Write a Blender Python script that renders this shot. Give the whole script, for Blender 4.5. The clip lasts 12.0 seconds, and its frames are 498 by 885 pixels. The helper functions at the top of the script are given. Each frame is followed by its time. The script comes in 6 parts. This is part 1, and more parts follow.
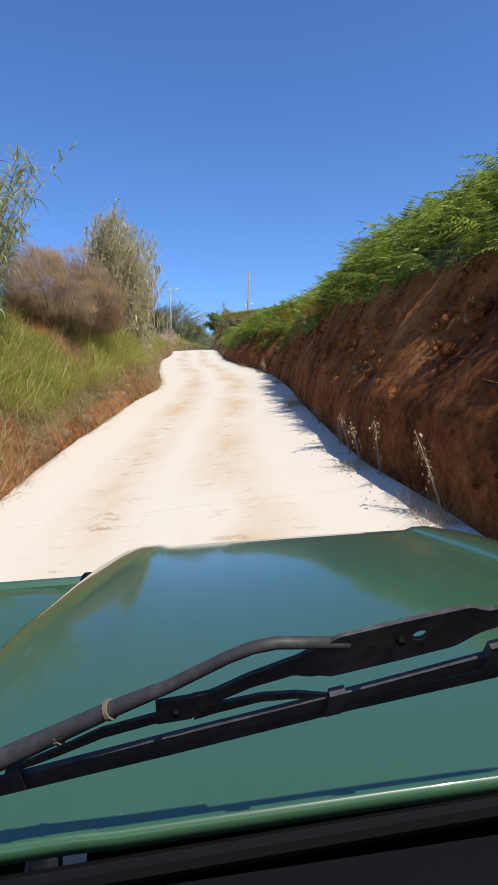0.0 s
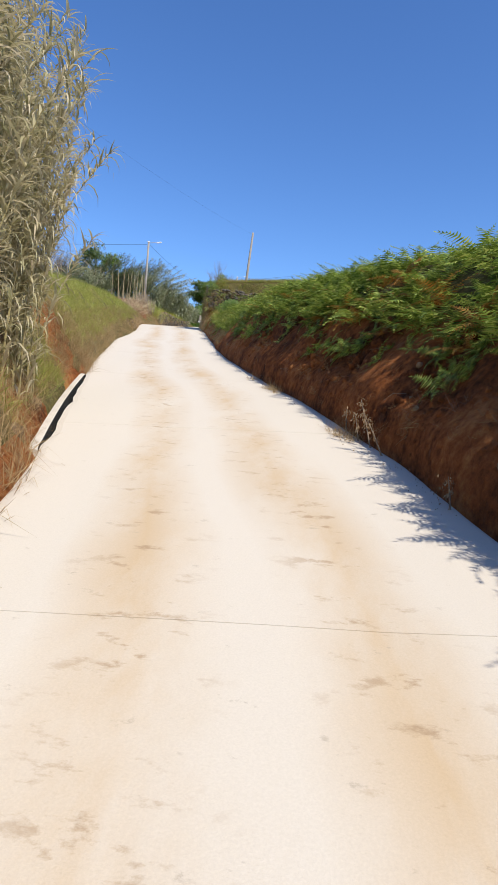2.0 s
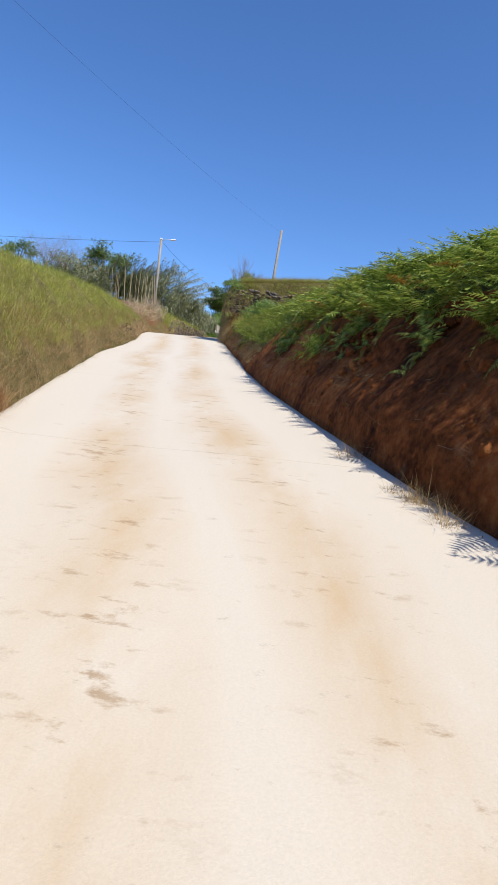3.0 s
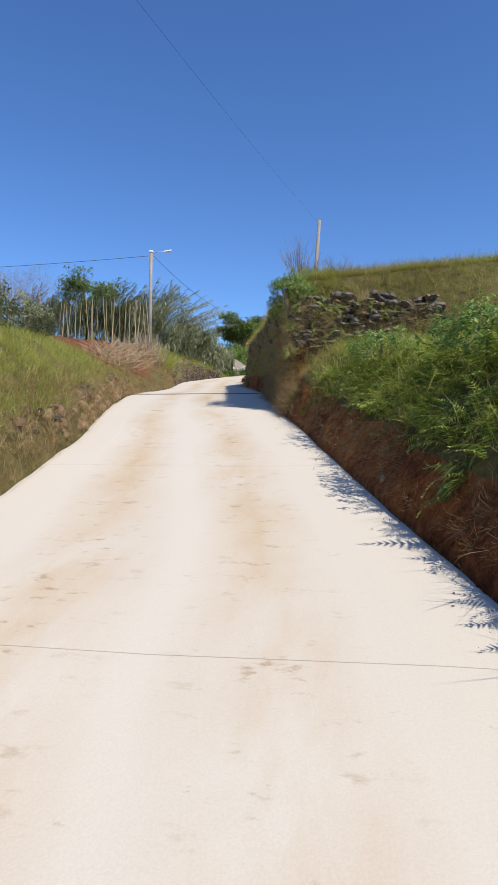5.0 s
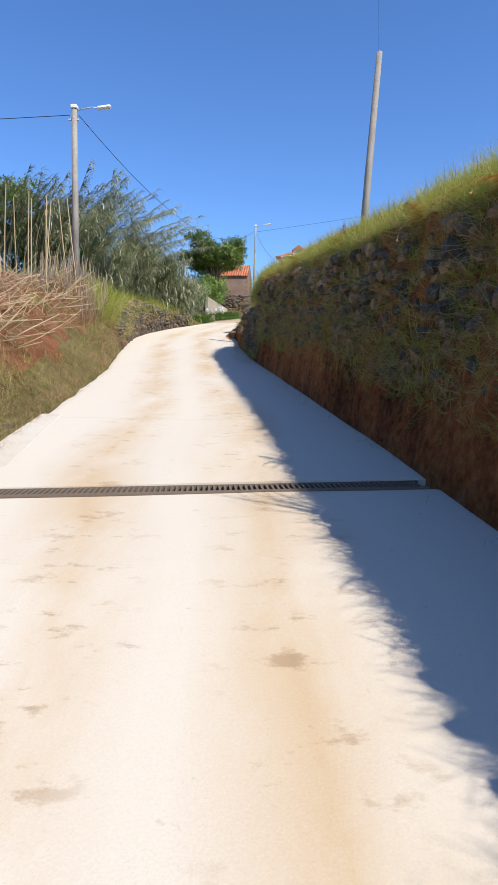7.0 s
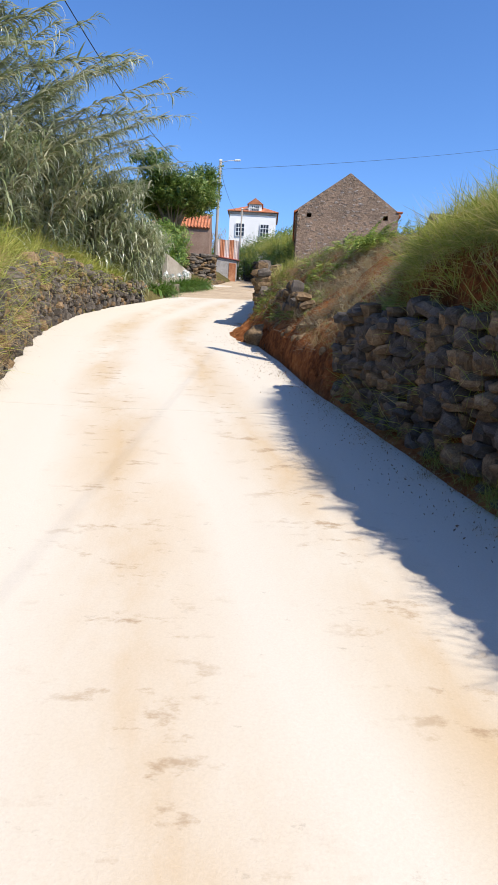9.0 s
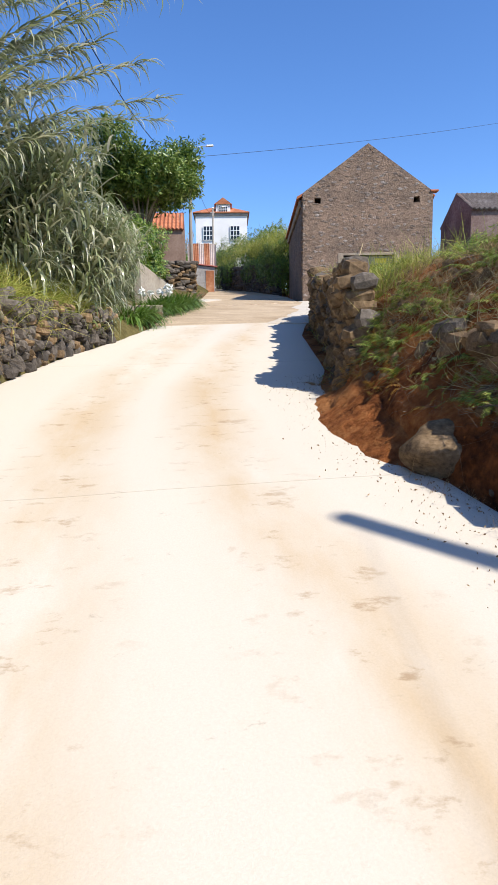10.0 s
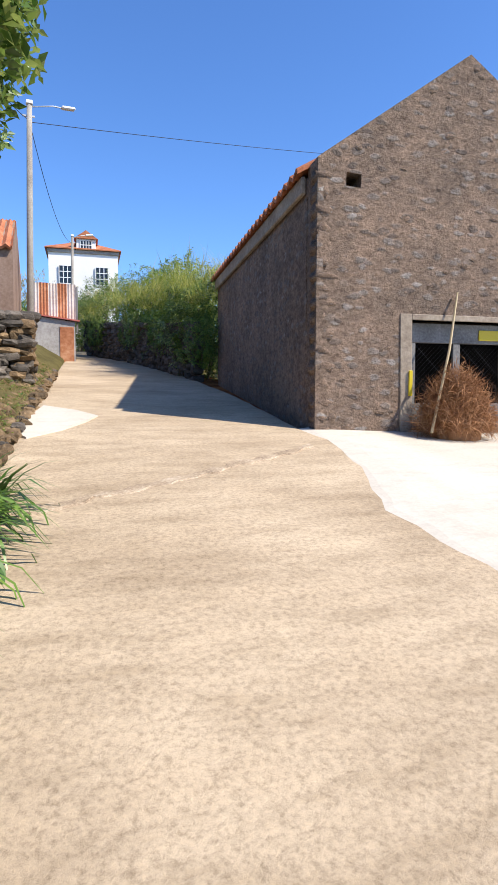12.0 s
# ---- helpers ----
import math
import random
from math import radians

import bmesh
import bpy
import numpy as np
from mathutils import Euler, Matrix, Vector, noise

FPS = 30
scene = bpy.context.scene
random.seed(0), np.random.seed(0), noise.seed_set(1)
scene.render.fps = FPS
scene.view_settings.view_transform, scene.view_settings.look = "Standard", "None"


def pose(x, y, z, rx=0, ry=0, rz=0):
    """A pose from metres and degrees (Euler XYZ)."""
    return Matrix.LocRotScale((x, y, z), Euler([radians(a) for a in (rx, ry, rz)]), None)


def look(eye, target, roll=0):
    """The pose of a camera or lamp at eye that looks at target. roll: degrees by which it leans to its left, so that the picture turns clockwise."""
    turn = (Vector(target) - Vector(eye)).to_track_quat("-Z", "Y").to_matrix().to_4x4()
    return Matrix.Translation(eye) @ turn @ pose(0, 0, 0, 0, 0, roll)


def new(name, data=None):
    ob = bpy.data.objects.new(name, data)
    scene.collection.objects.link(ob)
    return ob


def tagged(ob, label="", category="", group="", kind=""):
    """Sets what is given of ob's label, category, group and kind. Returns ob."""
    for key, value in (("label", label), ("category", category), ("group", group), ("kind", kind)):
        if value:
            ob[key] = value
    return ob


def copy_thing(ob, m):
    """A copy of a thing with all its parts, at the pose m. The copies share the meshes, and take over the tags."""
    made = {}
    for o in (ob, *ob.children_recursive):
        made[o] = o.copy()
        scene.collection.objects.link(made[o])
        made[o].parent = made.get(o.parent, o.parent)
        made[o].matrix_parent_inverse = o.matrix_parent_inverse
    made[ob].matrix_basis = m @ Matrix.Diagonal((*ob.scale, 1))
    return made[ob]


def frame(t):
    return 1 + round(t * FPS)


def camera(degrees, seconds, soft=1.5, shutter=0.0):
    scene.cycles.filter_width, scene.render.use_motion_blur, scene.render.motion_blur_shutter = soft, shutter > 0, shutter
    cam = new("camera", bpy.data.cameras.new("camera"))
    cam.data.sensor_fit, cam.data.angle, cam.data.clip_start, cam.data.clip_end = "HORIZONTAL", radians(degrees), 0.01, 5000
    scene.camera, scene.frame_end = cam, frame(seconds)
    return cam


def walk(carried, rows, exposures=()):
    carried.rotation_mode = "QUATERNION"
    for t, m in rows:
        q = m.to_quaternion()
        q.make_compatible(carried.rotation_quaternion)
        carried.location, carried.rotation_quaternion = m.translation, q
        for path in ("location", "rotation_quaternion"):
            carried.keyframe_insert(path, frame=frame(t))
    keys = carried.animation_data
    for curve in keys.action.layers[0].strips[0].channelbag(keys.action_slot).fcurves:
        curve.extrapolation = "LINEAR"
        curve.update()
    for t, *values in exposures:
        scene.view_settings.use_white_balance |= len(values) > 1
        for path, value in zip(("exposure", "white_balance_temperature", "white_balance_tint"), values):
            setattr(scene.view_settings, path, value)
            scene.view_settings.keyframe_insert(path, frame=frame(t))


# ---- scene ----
cam = camera(45.1, 12.0, soft=0.7)
PATH = [
    (0, (6.869, 15.462, -8.777), (6.601, 17.444, -8.808), -2.5),
    (0.5, (5.773, 19.255, -8.121), (5.61, 21.248, -8.101), 1.2),
    (1, (4.926, 22.995, -7.456), (4.853, 24.991, -7.557), -0.2),
    (1.1, (4.778, 23.746, -7.333), (4.733, 25.742, -7.453), -0.4),
    (1.5, (4.264, 26.779, -6.831), (4.293, 28.776, -6.951), 1.2),
    (2, (3.577, 30.655, -6.143), (3.422, 32.647, -6.243), 4.4),
    (2.5, (2.86, 34.684, -5.474), (2.653, 36.67, -5.581), 5.6),
    (2.7, (2.505, 36.268, -5.356), (2.317, 38.258, -5.422), 6.8),
    (4.3, (-0.099, 48.441, -3.167), (-0.382, 50.42, -3.222), -2.4),
    (4.5, (-0.479, 49.921, -2.892), (-0.722, 51.906, -2.952), -0.6),
    (5, (-1.483, 53.563, -2.257), (-1.744, 55.546, -2.24), 0.4),
    (5.5, (-2.414, 57.164, -1.597), (-2.716, 59.138, -1.706), -0.1),
    (6, (-3.277, 60.59, -1.001), (-3.489, 62.574, -1.13), -2.4),
    (6.5, (-4.127, 64.095, -0.297), (-4.278, 66.083, -0.463), 1.4),
    (7, (-4.923, 67.712, 0.378), (-5.035, 69.698, 0.174), 0.6),
    (7.2, (-5.212, 69.103, 0.618), (-5.309, 71.09, 0.41), -0.7),
    (8.8, (-7.816, 80.054, 1.965), (-7.669, 82.025, 1.663), 2.0),
    (9, (-8.064, 81.542, 2.158), (-7.919, 83.512, 1.846), 3.2),
    (9.5, (-8.672, 85.585, 2.629), (-8.498, 87.553, 2.323), 1.3),
    (10, (-9.096, 89.69, 3.182), (-8.862, 91.654, 2.889), -0.9),
    (10.5, (-9.321, 94.034, 3.832), (-8.903, 95.966, 3.533), -2.5),
    (11, (-9.175, 98.383, 4.433), (-8.546, 100.271, 4.231), -1.4),
    (11.5, (-8.729, 102.537, 5.196), (-8.03, 104.395, 4.955), 0.6),
    (12, (-8.047, 106.435, 5.784), (-7.362, 108.31, 5.655), 0.1),
]
walk(cam, [(t, look(eye, target, roll)) for t, eye, target, roll in PATH], [(0.0, 0.18), (2.5, 0.15), (5.0, 0.02), (7.0, 0.26), (9.5, 0.34), (11.0, 0.42), (12.0, 0.54)])

# ---- light ----
SUN_AZ, SUN_EL = -40.8, 47.8
world = bpy.data.worlds.new("sky")
scene.world = world
world.use_nodes = True
wn = world.node_tree
sky = wn.nodes.new("ShaderNodeTexSky")
sky.sky_type = "NISHITA"
sky.sun_disc = False
sky.sun_elevation = radians(SUN_EL)
sky.sun_rotation = radians(90.0 - SUN_AZ)
sky.altitude = 700.0
sky.air_density, sky.dust_density, sky.ozone_density = 0.95, 0.5, 6.0
tone = wn.nodes.new("ShaderNodeHueSaturation")
tone.inputs["Saturation"].default_value = 1.13
tone.inputs["Hue"].default_value = 0.506
tone.inputs["Value"].default_value = 1.2
wn.links.new(sky.outputs[0], tone.inputs["Color"])
wn.links.new(tone.outputs[0], wn.nodes["Background"].inputs[0])
wn.nodes["Background"].inputs[1].default_value = 0.15
sun = new("sun", bpy.data.lights.new("sun", "SUN"))
sun.data.energy, sun.data.angle, sun.data.color = 5.0, radians(0.53), (1.0, 0.94, 0.85)
SUN_WAY = Vector((math.cos(radians(SUN_AZ)) * math.cos(radians(SUN_EL)), math.sin(radians(SUN_AZ)) * math.cos(radians(SUN_EL)), math.sin(radians(SUN_EL))))
sun.matrix_world = look(SUN_WAY * 80, (0, 0, 0))


# ---- materials ----
def mat(name, base, rough=0.8, metal=0.0, specular=0.3):
    """A node material with one Principled shader; returns material, tree and shader."""
    m = bpy.data.materials.new(name)
    m.use_nodes = True
    t = m.node_tree
    p = t.nodes["Principled BSDF"]
    p.inputs["Base Color"].default_value = (*base, 1)
    p.inputs["Roughness"].default_value = rough
    p.inputs["Metallic"].default_value = metal
    p.inputs["Specular IOR Level"].default_value = specular
    return m, t, p


def node(t, kind, **inputs):
    n = t.nodes.new(kind)
    for k, v in inputs.items():
        n.inputs[k.replace("_", " ")].default_value = v
    return n


def coords(t, scale=(1, 1, 1), obj=True):
    c = t.nodes.new("ShaderNodeTexCoord")
    mp = t.nodes.new("ShaderNodeMapping")
    mp.inputs["Scale"].default_value = scale
    t.links.new(c.outputs["Object" if obj else "Generated"], mp.inputs["Vector"])
    return mp.outputs[0]


def noise_tex(t, vec, scale, detail=4.0, rough=0.55):
    n = t.nodes.new("ShaderNodeTexNoise")
    n.inputs["Scale"].default_value = scale
    n.inputs["Detail"].default_value = detail
    n.inputs["Roughness"].default_value = rough
    t.links.new(vec, n.inputs["Vector"])
    return n.outputs["Fac"]


def ramp(t, fac, stops):
    r = t.nodes.new("ShaderNodeValToRGB")
    e = r.color_ramp.elements
    while len(e) < len(stops):
        e.new(0.5)
    for el, (p, c) in zip(e, stops):
        el.position, el.color = p, (*c, 1)
    t.links.new(fac, r.inputs["Fac"])
    return r.outputs["Color"]


def mix(t, fac, a, b, mode="MIX"):
    n = t.nodes.new("ShaderNodeMix")
    n.data_type, n.blend_type = "RGBA", mode
    for sock, v in ((n.inputs[0], fac), (n.inputs[6], a), (n.inputs[7], b)):
        if hasattr(v, "links"):
            t.links.new(v, sock)
        elif isinstance(v, (int, float)):
            sock.default_value = v
        else:
            sock.default_value = (*v, 1)
    return n.outputs[2]


def bump(t, p, height, strength=0.4, distance=0.02):
    b = t.nodes.new("ShaderNodeBump")
    b.inputs["Strength"].default_value = strength
    b.inputs["Distance"].default_value = distance
    t.links.new(height, b.inputs["Height"])
    t.links.new(b.outputs[0], p.inputs["Normal"])


def math_node(t, op, a, b=0.0):
    n = t.nodes.new("ShaderNodeMath")
    n.operation = op
    n.use_clamp = op in ("MULTIPLY_ADD",)
    for sock, v in zip(n.inputs, (a, b)):
        if hasattr(v, "links"):
            t.links.new(v, sock)
        else:
            sock.default_value = v
    return n.outputs[0]


def two_scale(name, dark, mid, light, big=0.6, fine=14.0, rough=0.9, bump_d=0.02, bump_s=0.5, specular=0.2, vary=0.0):
    """Mottled matter: a large and a fine noise drive colour and relief."""
    m, t, p = mat(name, mid, rough, 0.0, specular)
    v = coords(t)
    a, b = noise_tex(t, v, big, 5), noise_tex(t, v, fine, 6, 0.65)
    s = math_node(t, "ADD", math_node(t, "MULTIPLY", a, 0.5), math_node(t, "MULTIPLY", b, 0.5))
    c = ramp(t, s, [(0.34, dark), (0.5, mid), (0.66, light)])
    if vary:
        o = t.nodes.new("ShaderNodeObjectInfo")
        c = mix(t, 1.0, c, ramp(t, o.outputs["Random"], [(0.0, (1 - vary, 1 - vary, 1 - vary)), (1.0, (1.0, 0.97, 0.93))]), "MULTIPLY")
    t.links.new(c, p.inputs["Base Color"])
    bump(t, p, b, bump_s, bump_d)
    return m


def leafy(name, colours, rough=0.55, thin=0.35, specular=0.35):
    """Leaves: each loose piece takes its own colour from the row; some light passes through."""
    m, t, p = mat(name, colours[0], rough, 0.0, specular)
    g = t.nodes.new("ShaderNodeNewGeometry")
    v = coords(t)
    n = noise_tex(t, v, 0.9, 3)
    f = math_node(t, "ADD", math_node(t, "MULTIPLY", g.outputs["Random Per Island"], 0.6), math_node(t, "MULTIPLY", n, 0.4))
    k = len(colours)
    c = ramp(t, f, [(0.15 + 0.7 * i / max(1, k - 1), q) for i, q in enumerate(colours)])
    t.links.new(c, p.inputs["Base Color"])
    tr = t.nodes.new("ShaderNodeBsdfTranslucent")
    t.links.new(c, tr.inputs["Color"])
    mx = t.nodes.new("ShaderNodeMixShader")
    mx.inputs[0].default_value = thin
    out = t.nodes["Material Output"]
    t.links.new(p.outputs[0], mx.inputs[1])
    t.links.new(tr.outputs[0], mx.inputs[2])
    t.links.new(mx.outputs[0], out.inputs["Surface"])
    return m


def concrete(name, base, warm, dark, warm_amount=0.5, grain=0.35):
    """Cast concrete: sandy stains along the wheel tracks, specks and fine grain."""
    m, t, p = mat(name, base, 0.85, 0.0, 0.25)
    v = coords(t)
    long_v = coords(t, (0.55, 0.10, 0.3))
    big = noise_tex(t, long_v, 1.0, 5, 0.6)
    fine = noise_tex(t, v, 22, 6, 0.7)
    spots = noise_tex(t, coords(t, (0.8, 2.2, 1)), 1.6, 7, 0.68)
    c = mix(t, ramp(t, big, [(0.40, (0, 0, 0)), (0.68, (1, 1, 1))]), base, warm)
    c = mix(t, math_node(t, "MULTIPLY", ramp(t, spots, [(0.50, (0, 0, 0)), (0.72, (1, 1, 1))]), warm_amount), c, dark)
    c = mix(t, grain, c, ramp(t, fine, [(0.3, (0.45, 0.43, 0.40)), (0.7, (1, 1, 1))]), "MULTIPLY")
    t.links.new(c, p.inputs["Base Color"])
    bump(t, p, fine, 0.35, 0.008)
    return m




def road_concrete():
    """Pale concrete with sandy bands where the wheels run, scuffs and specks."""
    m, t, p = mat("pale_concrete", (0.7, 0.66, 0.58), 0.85, 0.0, 0.25)
    tc = t.nodes.new("ShaderNodeTexCoord")
    sep = t.nodes.new("ShaderNodeSeparateXYZ")
    t.links.new(tc.outputs["UV"], sep.inputs[0])
    v = coords(t)
    warp = math_node(t, "MULTIPLY", math_node(t, "SUBTRACT", noise_tex(t, coords(t, (0.3, 0.12, 0.3)), 1.0, 3), 0.5), 0.30)
    u = math_node(t, "ADD", sep.outputs["X"], warp)
    bands = []
    for centre in (0.33, 0.64):
        d = math_node(t, "ABSOLUTE", math_node(t, "SUBTRACT", u, centre))
        bands.append(math_node(t, "MAXIMUM", math_node(t, "SUBTRACT", 1.0, math_node(t, "MULTIPLY", d, 7.5)), 0.0))
    band = math_node(t, "ADD", bands[0], bands[1])
    blotch = noise_tex(t, coords(t, (1.0, 0.35, 1.0)), 0.9, 6, 0.65)
    f = math_node(t, "MULTIPLY", band, ramp(t, blotch, [(0.34, (0, 0, 0)), (0.62, (1, 1, 1))]))
    c = mix(t, math_node(t, "MULTIPLY", f, 0.9), (0.64, 0.575, 0.475), (0.54, 0.395, 0.235))
    scuff = noise_tex(t, coords(t, (1.3, 2.4, 1.0)), 2.6, 8, 0.68)
    sc = math_node(t, "MULTIPLY", ramp(t, scuff, [(0.57, (0, 0, 0)), (0.66, (1, 1, 1))]), math_node(t, "MULTIPLY", band, 0.8))
    c = mix(t, sc, c, (0.36, 0.245, 0.14))
    damp = noise_tex(t, coords(t, (1.0, 1.6, 1.0)), 5.5, 7, 0.72)
    c = mix(t, math_node(t, "MULTIPLY", ramp(t, damp, [(0.64, (0, 0, 0)), (0.70, (1, 1, 1))]), 0.45), c, (0.34, 0.28, 0.21))
    spk = noise_tex(t, v, 13.0, 5, 0.75)
    c = mix(t, math_node(t, "MULTIPLY", ramp(t, spk, [(0.70, (0, 0, 0)), (0.76, (1, 1, 1))]), 0.5), c, (0.33, 0.28, 0.22))
    fine = noise_tex(t, v, 90, 4, 0.8)
    c = mix(t, 0.22, c, ramp(t, fine, [(0.3, (0.5, 0.48, 0.45)), (0.7, (1, 1, 1))]), "MULTIPLY")
    t.links.new(c, p.inputs["Base Color"])
    bump(t, p, fine, 0.3, 0.006)
    return m


def worn_lane():
    """Old brown concrete: worn gravel, scrape lines across and damp stains."""
    m, t, p = mat("worn_lane_concrete", (0.42, 0.32, 0.21), 0.9, 0.0, 0.2)
    v = coords(t)
    big = noise_tex(t, coords(t, (0.6, 0.9, 1)), 0.7, 6, 0.62)
    c = mix(t, ramp(t, big, [(0.36, (0, 0, 0)), (0.64, (1, 1, 1))]), (0.38, 0.285, 0.185), (0.52, 0.405, 0.275))
    scrape = noise_tex(t, coords(t, (0.8, 2.4, 1)), 1.6, 8, 0.72)
    c = mix(t, 0.5, c, ramp(t, scrape, [(0.36, (0.68, 0.65, 0.60)), (0.5, (1, 1, 1)), (0.66, (1.18, 1.17, 1.15))]), "MULTIPLY")
    grit = noise_tex(t, v, 26.0, 8, 0.8)
    c = mix(t, 0.75, c, ramp(t, grit, [(0.36, (0.55, 0.52, 0.48)), (0.5, (1, 1, 1)), (0.64, (1.25, 1.23, 1.2))]), "MULTIPLY")
    t.links.new(c, p.inputs["Base Color"])
    bump(t, p, math_node(t, "ADD", grit, scrape), 0.6, 0.02)
    return m


def earth(name):
    """Cut red earth: ochre and dark patches, runs of washed soil down the face, lumps."""
    m, t, p = mat(name, (0.2, 0.1, 0.05), 0.97, 0.0, 0.08)
    v = coords(t)
    big = noise_tex(t, v, 0.45, 5, 0.6)
    runs = noise_tex(t, coords(t, (1.3, 1.3, 0.7)), 1.0, 5, 0.62)
    fine = noise_tex(t, v, 9.0, 8, 0.72)
    s = math_node(t, "ADD", math_node(t, "MULTIPLY", big, 0.32), math_node(t, "ADD", math_node(t, "MULTIPLY", runs, 0.33), math_node(t, "MULTIPLY", fine, 0.35)))
    c = ramp(t, s, [(0.37, (0.028, 0.012, 0.007)), (0.44, (0.13, 0.044, 0.016)), (0.51, (0.29, 0.10, 0.032)), (0.60, (0.46, 0.20, 0.072))])
    pale = noise_tex(t, coords(t, (1, 1, 0.6)), 2.3, 6, 0.7)
    c = mix(t, math_node(t, "MULTIPLY", ramp(t, pale, [(0.60, (0, 0, 0)), (0.74, (1, 1, 1))]), 0.5), c, (0.30, 0.20, 0.13))
    t.links.new(c, p.inputs["Base Color"])
    vo = t.nodes.new("ShaderNodeTexVoronoi")
    vo.inputs["Scale"].default_value = 3.2
    t.links.new(v, vo.inputs["Vector"])
    h = math_node(t, "ADD", math_node(t, "MULTIPLY", fine, 0.7), math_node(t, "ADD", math_node(t, "MULTIPLY", runs, 0.7), math_node(t, "MULTIPLY", vo.outputs["Distance"], -0.5)))
    bump(t, p, h, 1.0, 0.15)
    return m


def masonry(name):
    """Brown weathered render over rubble: a few stones show through, pits and pale scabs."""
    m, t, p = mat(name, (0.2, 0.16, 0.13), 0.95, 0.0, 0.12)
    plain = coords(t)
    v = coords(t, (1, 1, 1.9))
    warp = t.nodes.new("ShaderNodeTexNoise")
    warp.inputs["Scale"].default_value = 3.0
    warp.inputs["Detail"].default_value = 4.0
    t.links.new(v, warp.inputs["Vector"])
    add = t.nodes.new("ShaderNodeMix")
    add.data_type = "VECTOR"
    add.inputs[0].default_value = 0.22
    t.links.new(v, add.inputs[4])
    t.links.new(warp.outputs["Color"], add.inputs[5])
    vo = t.nodes.new("ShaderNodeTexVoronoi")
    vo.inputs["Scale"].default_value = 5.2
    t.links.new(add.outputs[1], vo.inputs["Vector"])
    sep = t.nodes.new("ShaderNodeSeparateColor")
    t.links.new(vo.outputs["Color"], sep.inputs[0])
    shows = ramp(t, sep.outputs[1], [(0.50, (0, 0, 0)), (0.62, (1, 1, 1))])
    inside = ramp(t, vo.outputs["Distance"], [(0.30, (1, 1, 1)), (0.50, (0, 0, 0))])
    stone = ramp(t, sep.outputs[0], [(0.0, (0.12, 0.098, 0.085)), (0.5, (0.20, 0.17, 0.15)), (0.85, (0.27, 0.24, 0.215)), (1.0, (0.36, 0.33, 0.30))])
    fine = noise_tex(t, plain, 19.0, 8, 0.78)
    mid = noise_tex(t, coords(t, (1, 1, 1.5)), 5.0, 7, 0.72)
    big = noise_tex(t, plain, 0.75, 6, 0.66)
    c = mix(t, ramp(t, big, [(0.38, (0, 0, 0)), (0.62, (1, 1, 1))]), (0.185, 0.136, 0.103), (0.28, 0.197, 0.143))
    mask = math_node(t, "MULTIPLY", math_node(t, "MULTIPLY", shows, inside), 0.8)
    c = mix(t, mask, c, stone)
    c = mix(t, 0.9, c, ramp(t, mid, [(0.32, (0.55, 0.52, 0.50)), (0.5, (1.0, 1.0, 1.0)), (0.70, (1.45, 1.42, 1.38))]), "MULTIPLY")
    c = mix(t, 0.85, c, ramp(t, fine, [(0.34, (0.42, 0.40, 0.38)), (0.48, (0.95, 0.95, 0.95)), (0.66, (1.5, 1.48, 1.45))]), "MULTIPLY")
    t.links.new(c, p.inputs["Base Color"])
    h = math_node(t, "ADD", math_node(t, "MULTIPLY", mask, 0.5), math_node(t, "ADD", math_node(t, "MULTIPLY", mid, 1.2), fine))
    bump(t, p, h, 0.9, 0.05)
    return m


M_ROAD = road_concrete()
M_PAINT, _t, _p = mat("dark_green_car_paint", (0.034, 0.092, 0.043), 0.38, 0.0, 0.5)
_p.inputs["Coat Weight"].default_value = 1.0
_p.inputs["Coat Roughness"].default_value = 0.06
_v = coords(_t)
_t.links.new(mix(_t, ramp(_t, noise_tex(_t, _v, 60, 3, 0.6), [(0.74, (0, 0, 0)), (0.80, (0.8, 0.8, 0.8))]), (0.034, 0.092, 0.043), (0.30, 0.33, 0.30)), _p.inputs["Base Color"])
M_WIPER = two_scale("worn_black_plastic", (0.022, 0.021, 0.023), (0.042, 0.040, 0.043), (0.08, 0.076, 0.08), 8.0, 60.0, 0.55, 0.001, 0.2, 0.3)
M_LANE = worn_lane()
M_YARD = concrete("pale_yard_concrete", (0.63, 0.575, 0.485), (0.58, 0.505, 0.40), (0.38, 0.325, 0.25), 0.4, 0.3)
M_EARTH = earth("red_earth")
M_SOIL = two_scale("grassy_soil", (0.045, 0.036, 0.014), (0.105, 0.088, 0.032), (0.18, 0.145, 0.06), 0.5, 7.0, 0.95, 0.05, 0.8, 0.1)
M_STONE = two_scale("basalt_stone", (0.040, 0.034, 0.029), (0.135, 0.115, 0.096), (0.27, 0.235, 0.20), 1.2, 16.0, 0.9, 0.02, 0.7, 0.2, vary=0.55)
M_BARN = masonry("rubble_masonry")
M_TILE = two_scale("clay_roof_tile", (0.18, 0.06, 0.03), (0.42, 0.15, 0.07), (0.55, 0.24, 0.13), 2.0, 20.0, 0.85, 0.01, 0.4)
M_POLE = two_scale("grey_timber_pole", (0.16, 0.14, 0.12), (0.30, 0.27, 0.23), (0.42, 0.39, 0.34), 1.0, 30.0, 0.85, 0.004, 0.4)
M_METAL = two_scale("galvanised_metal", (0.30, 0.31, 0.32), (0.45, 0.46, 0.47), (0.58, 0.59, 0.60), 2.0, 40.0, 0.45, 0.001, 0.2, 0.5)
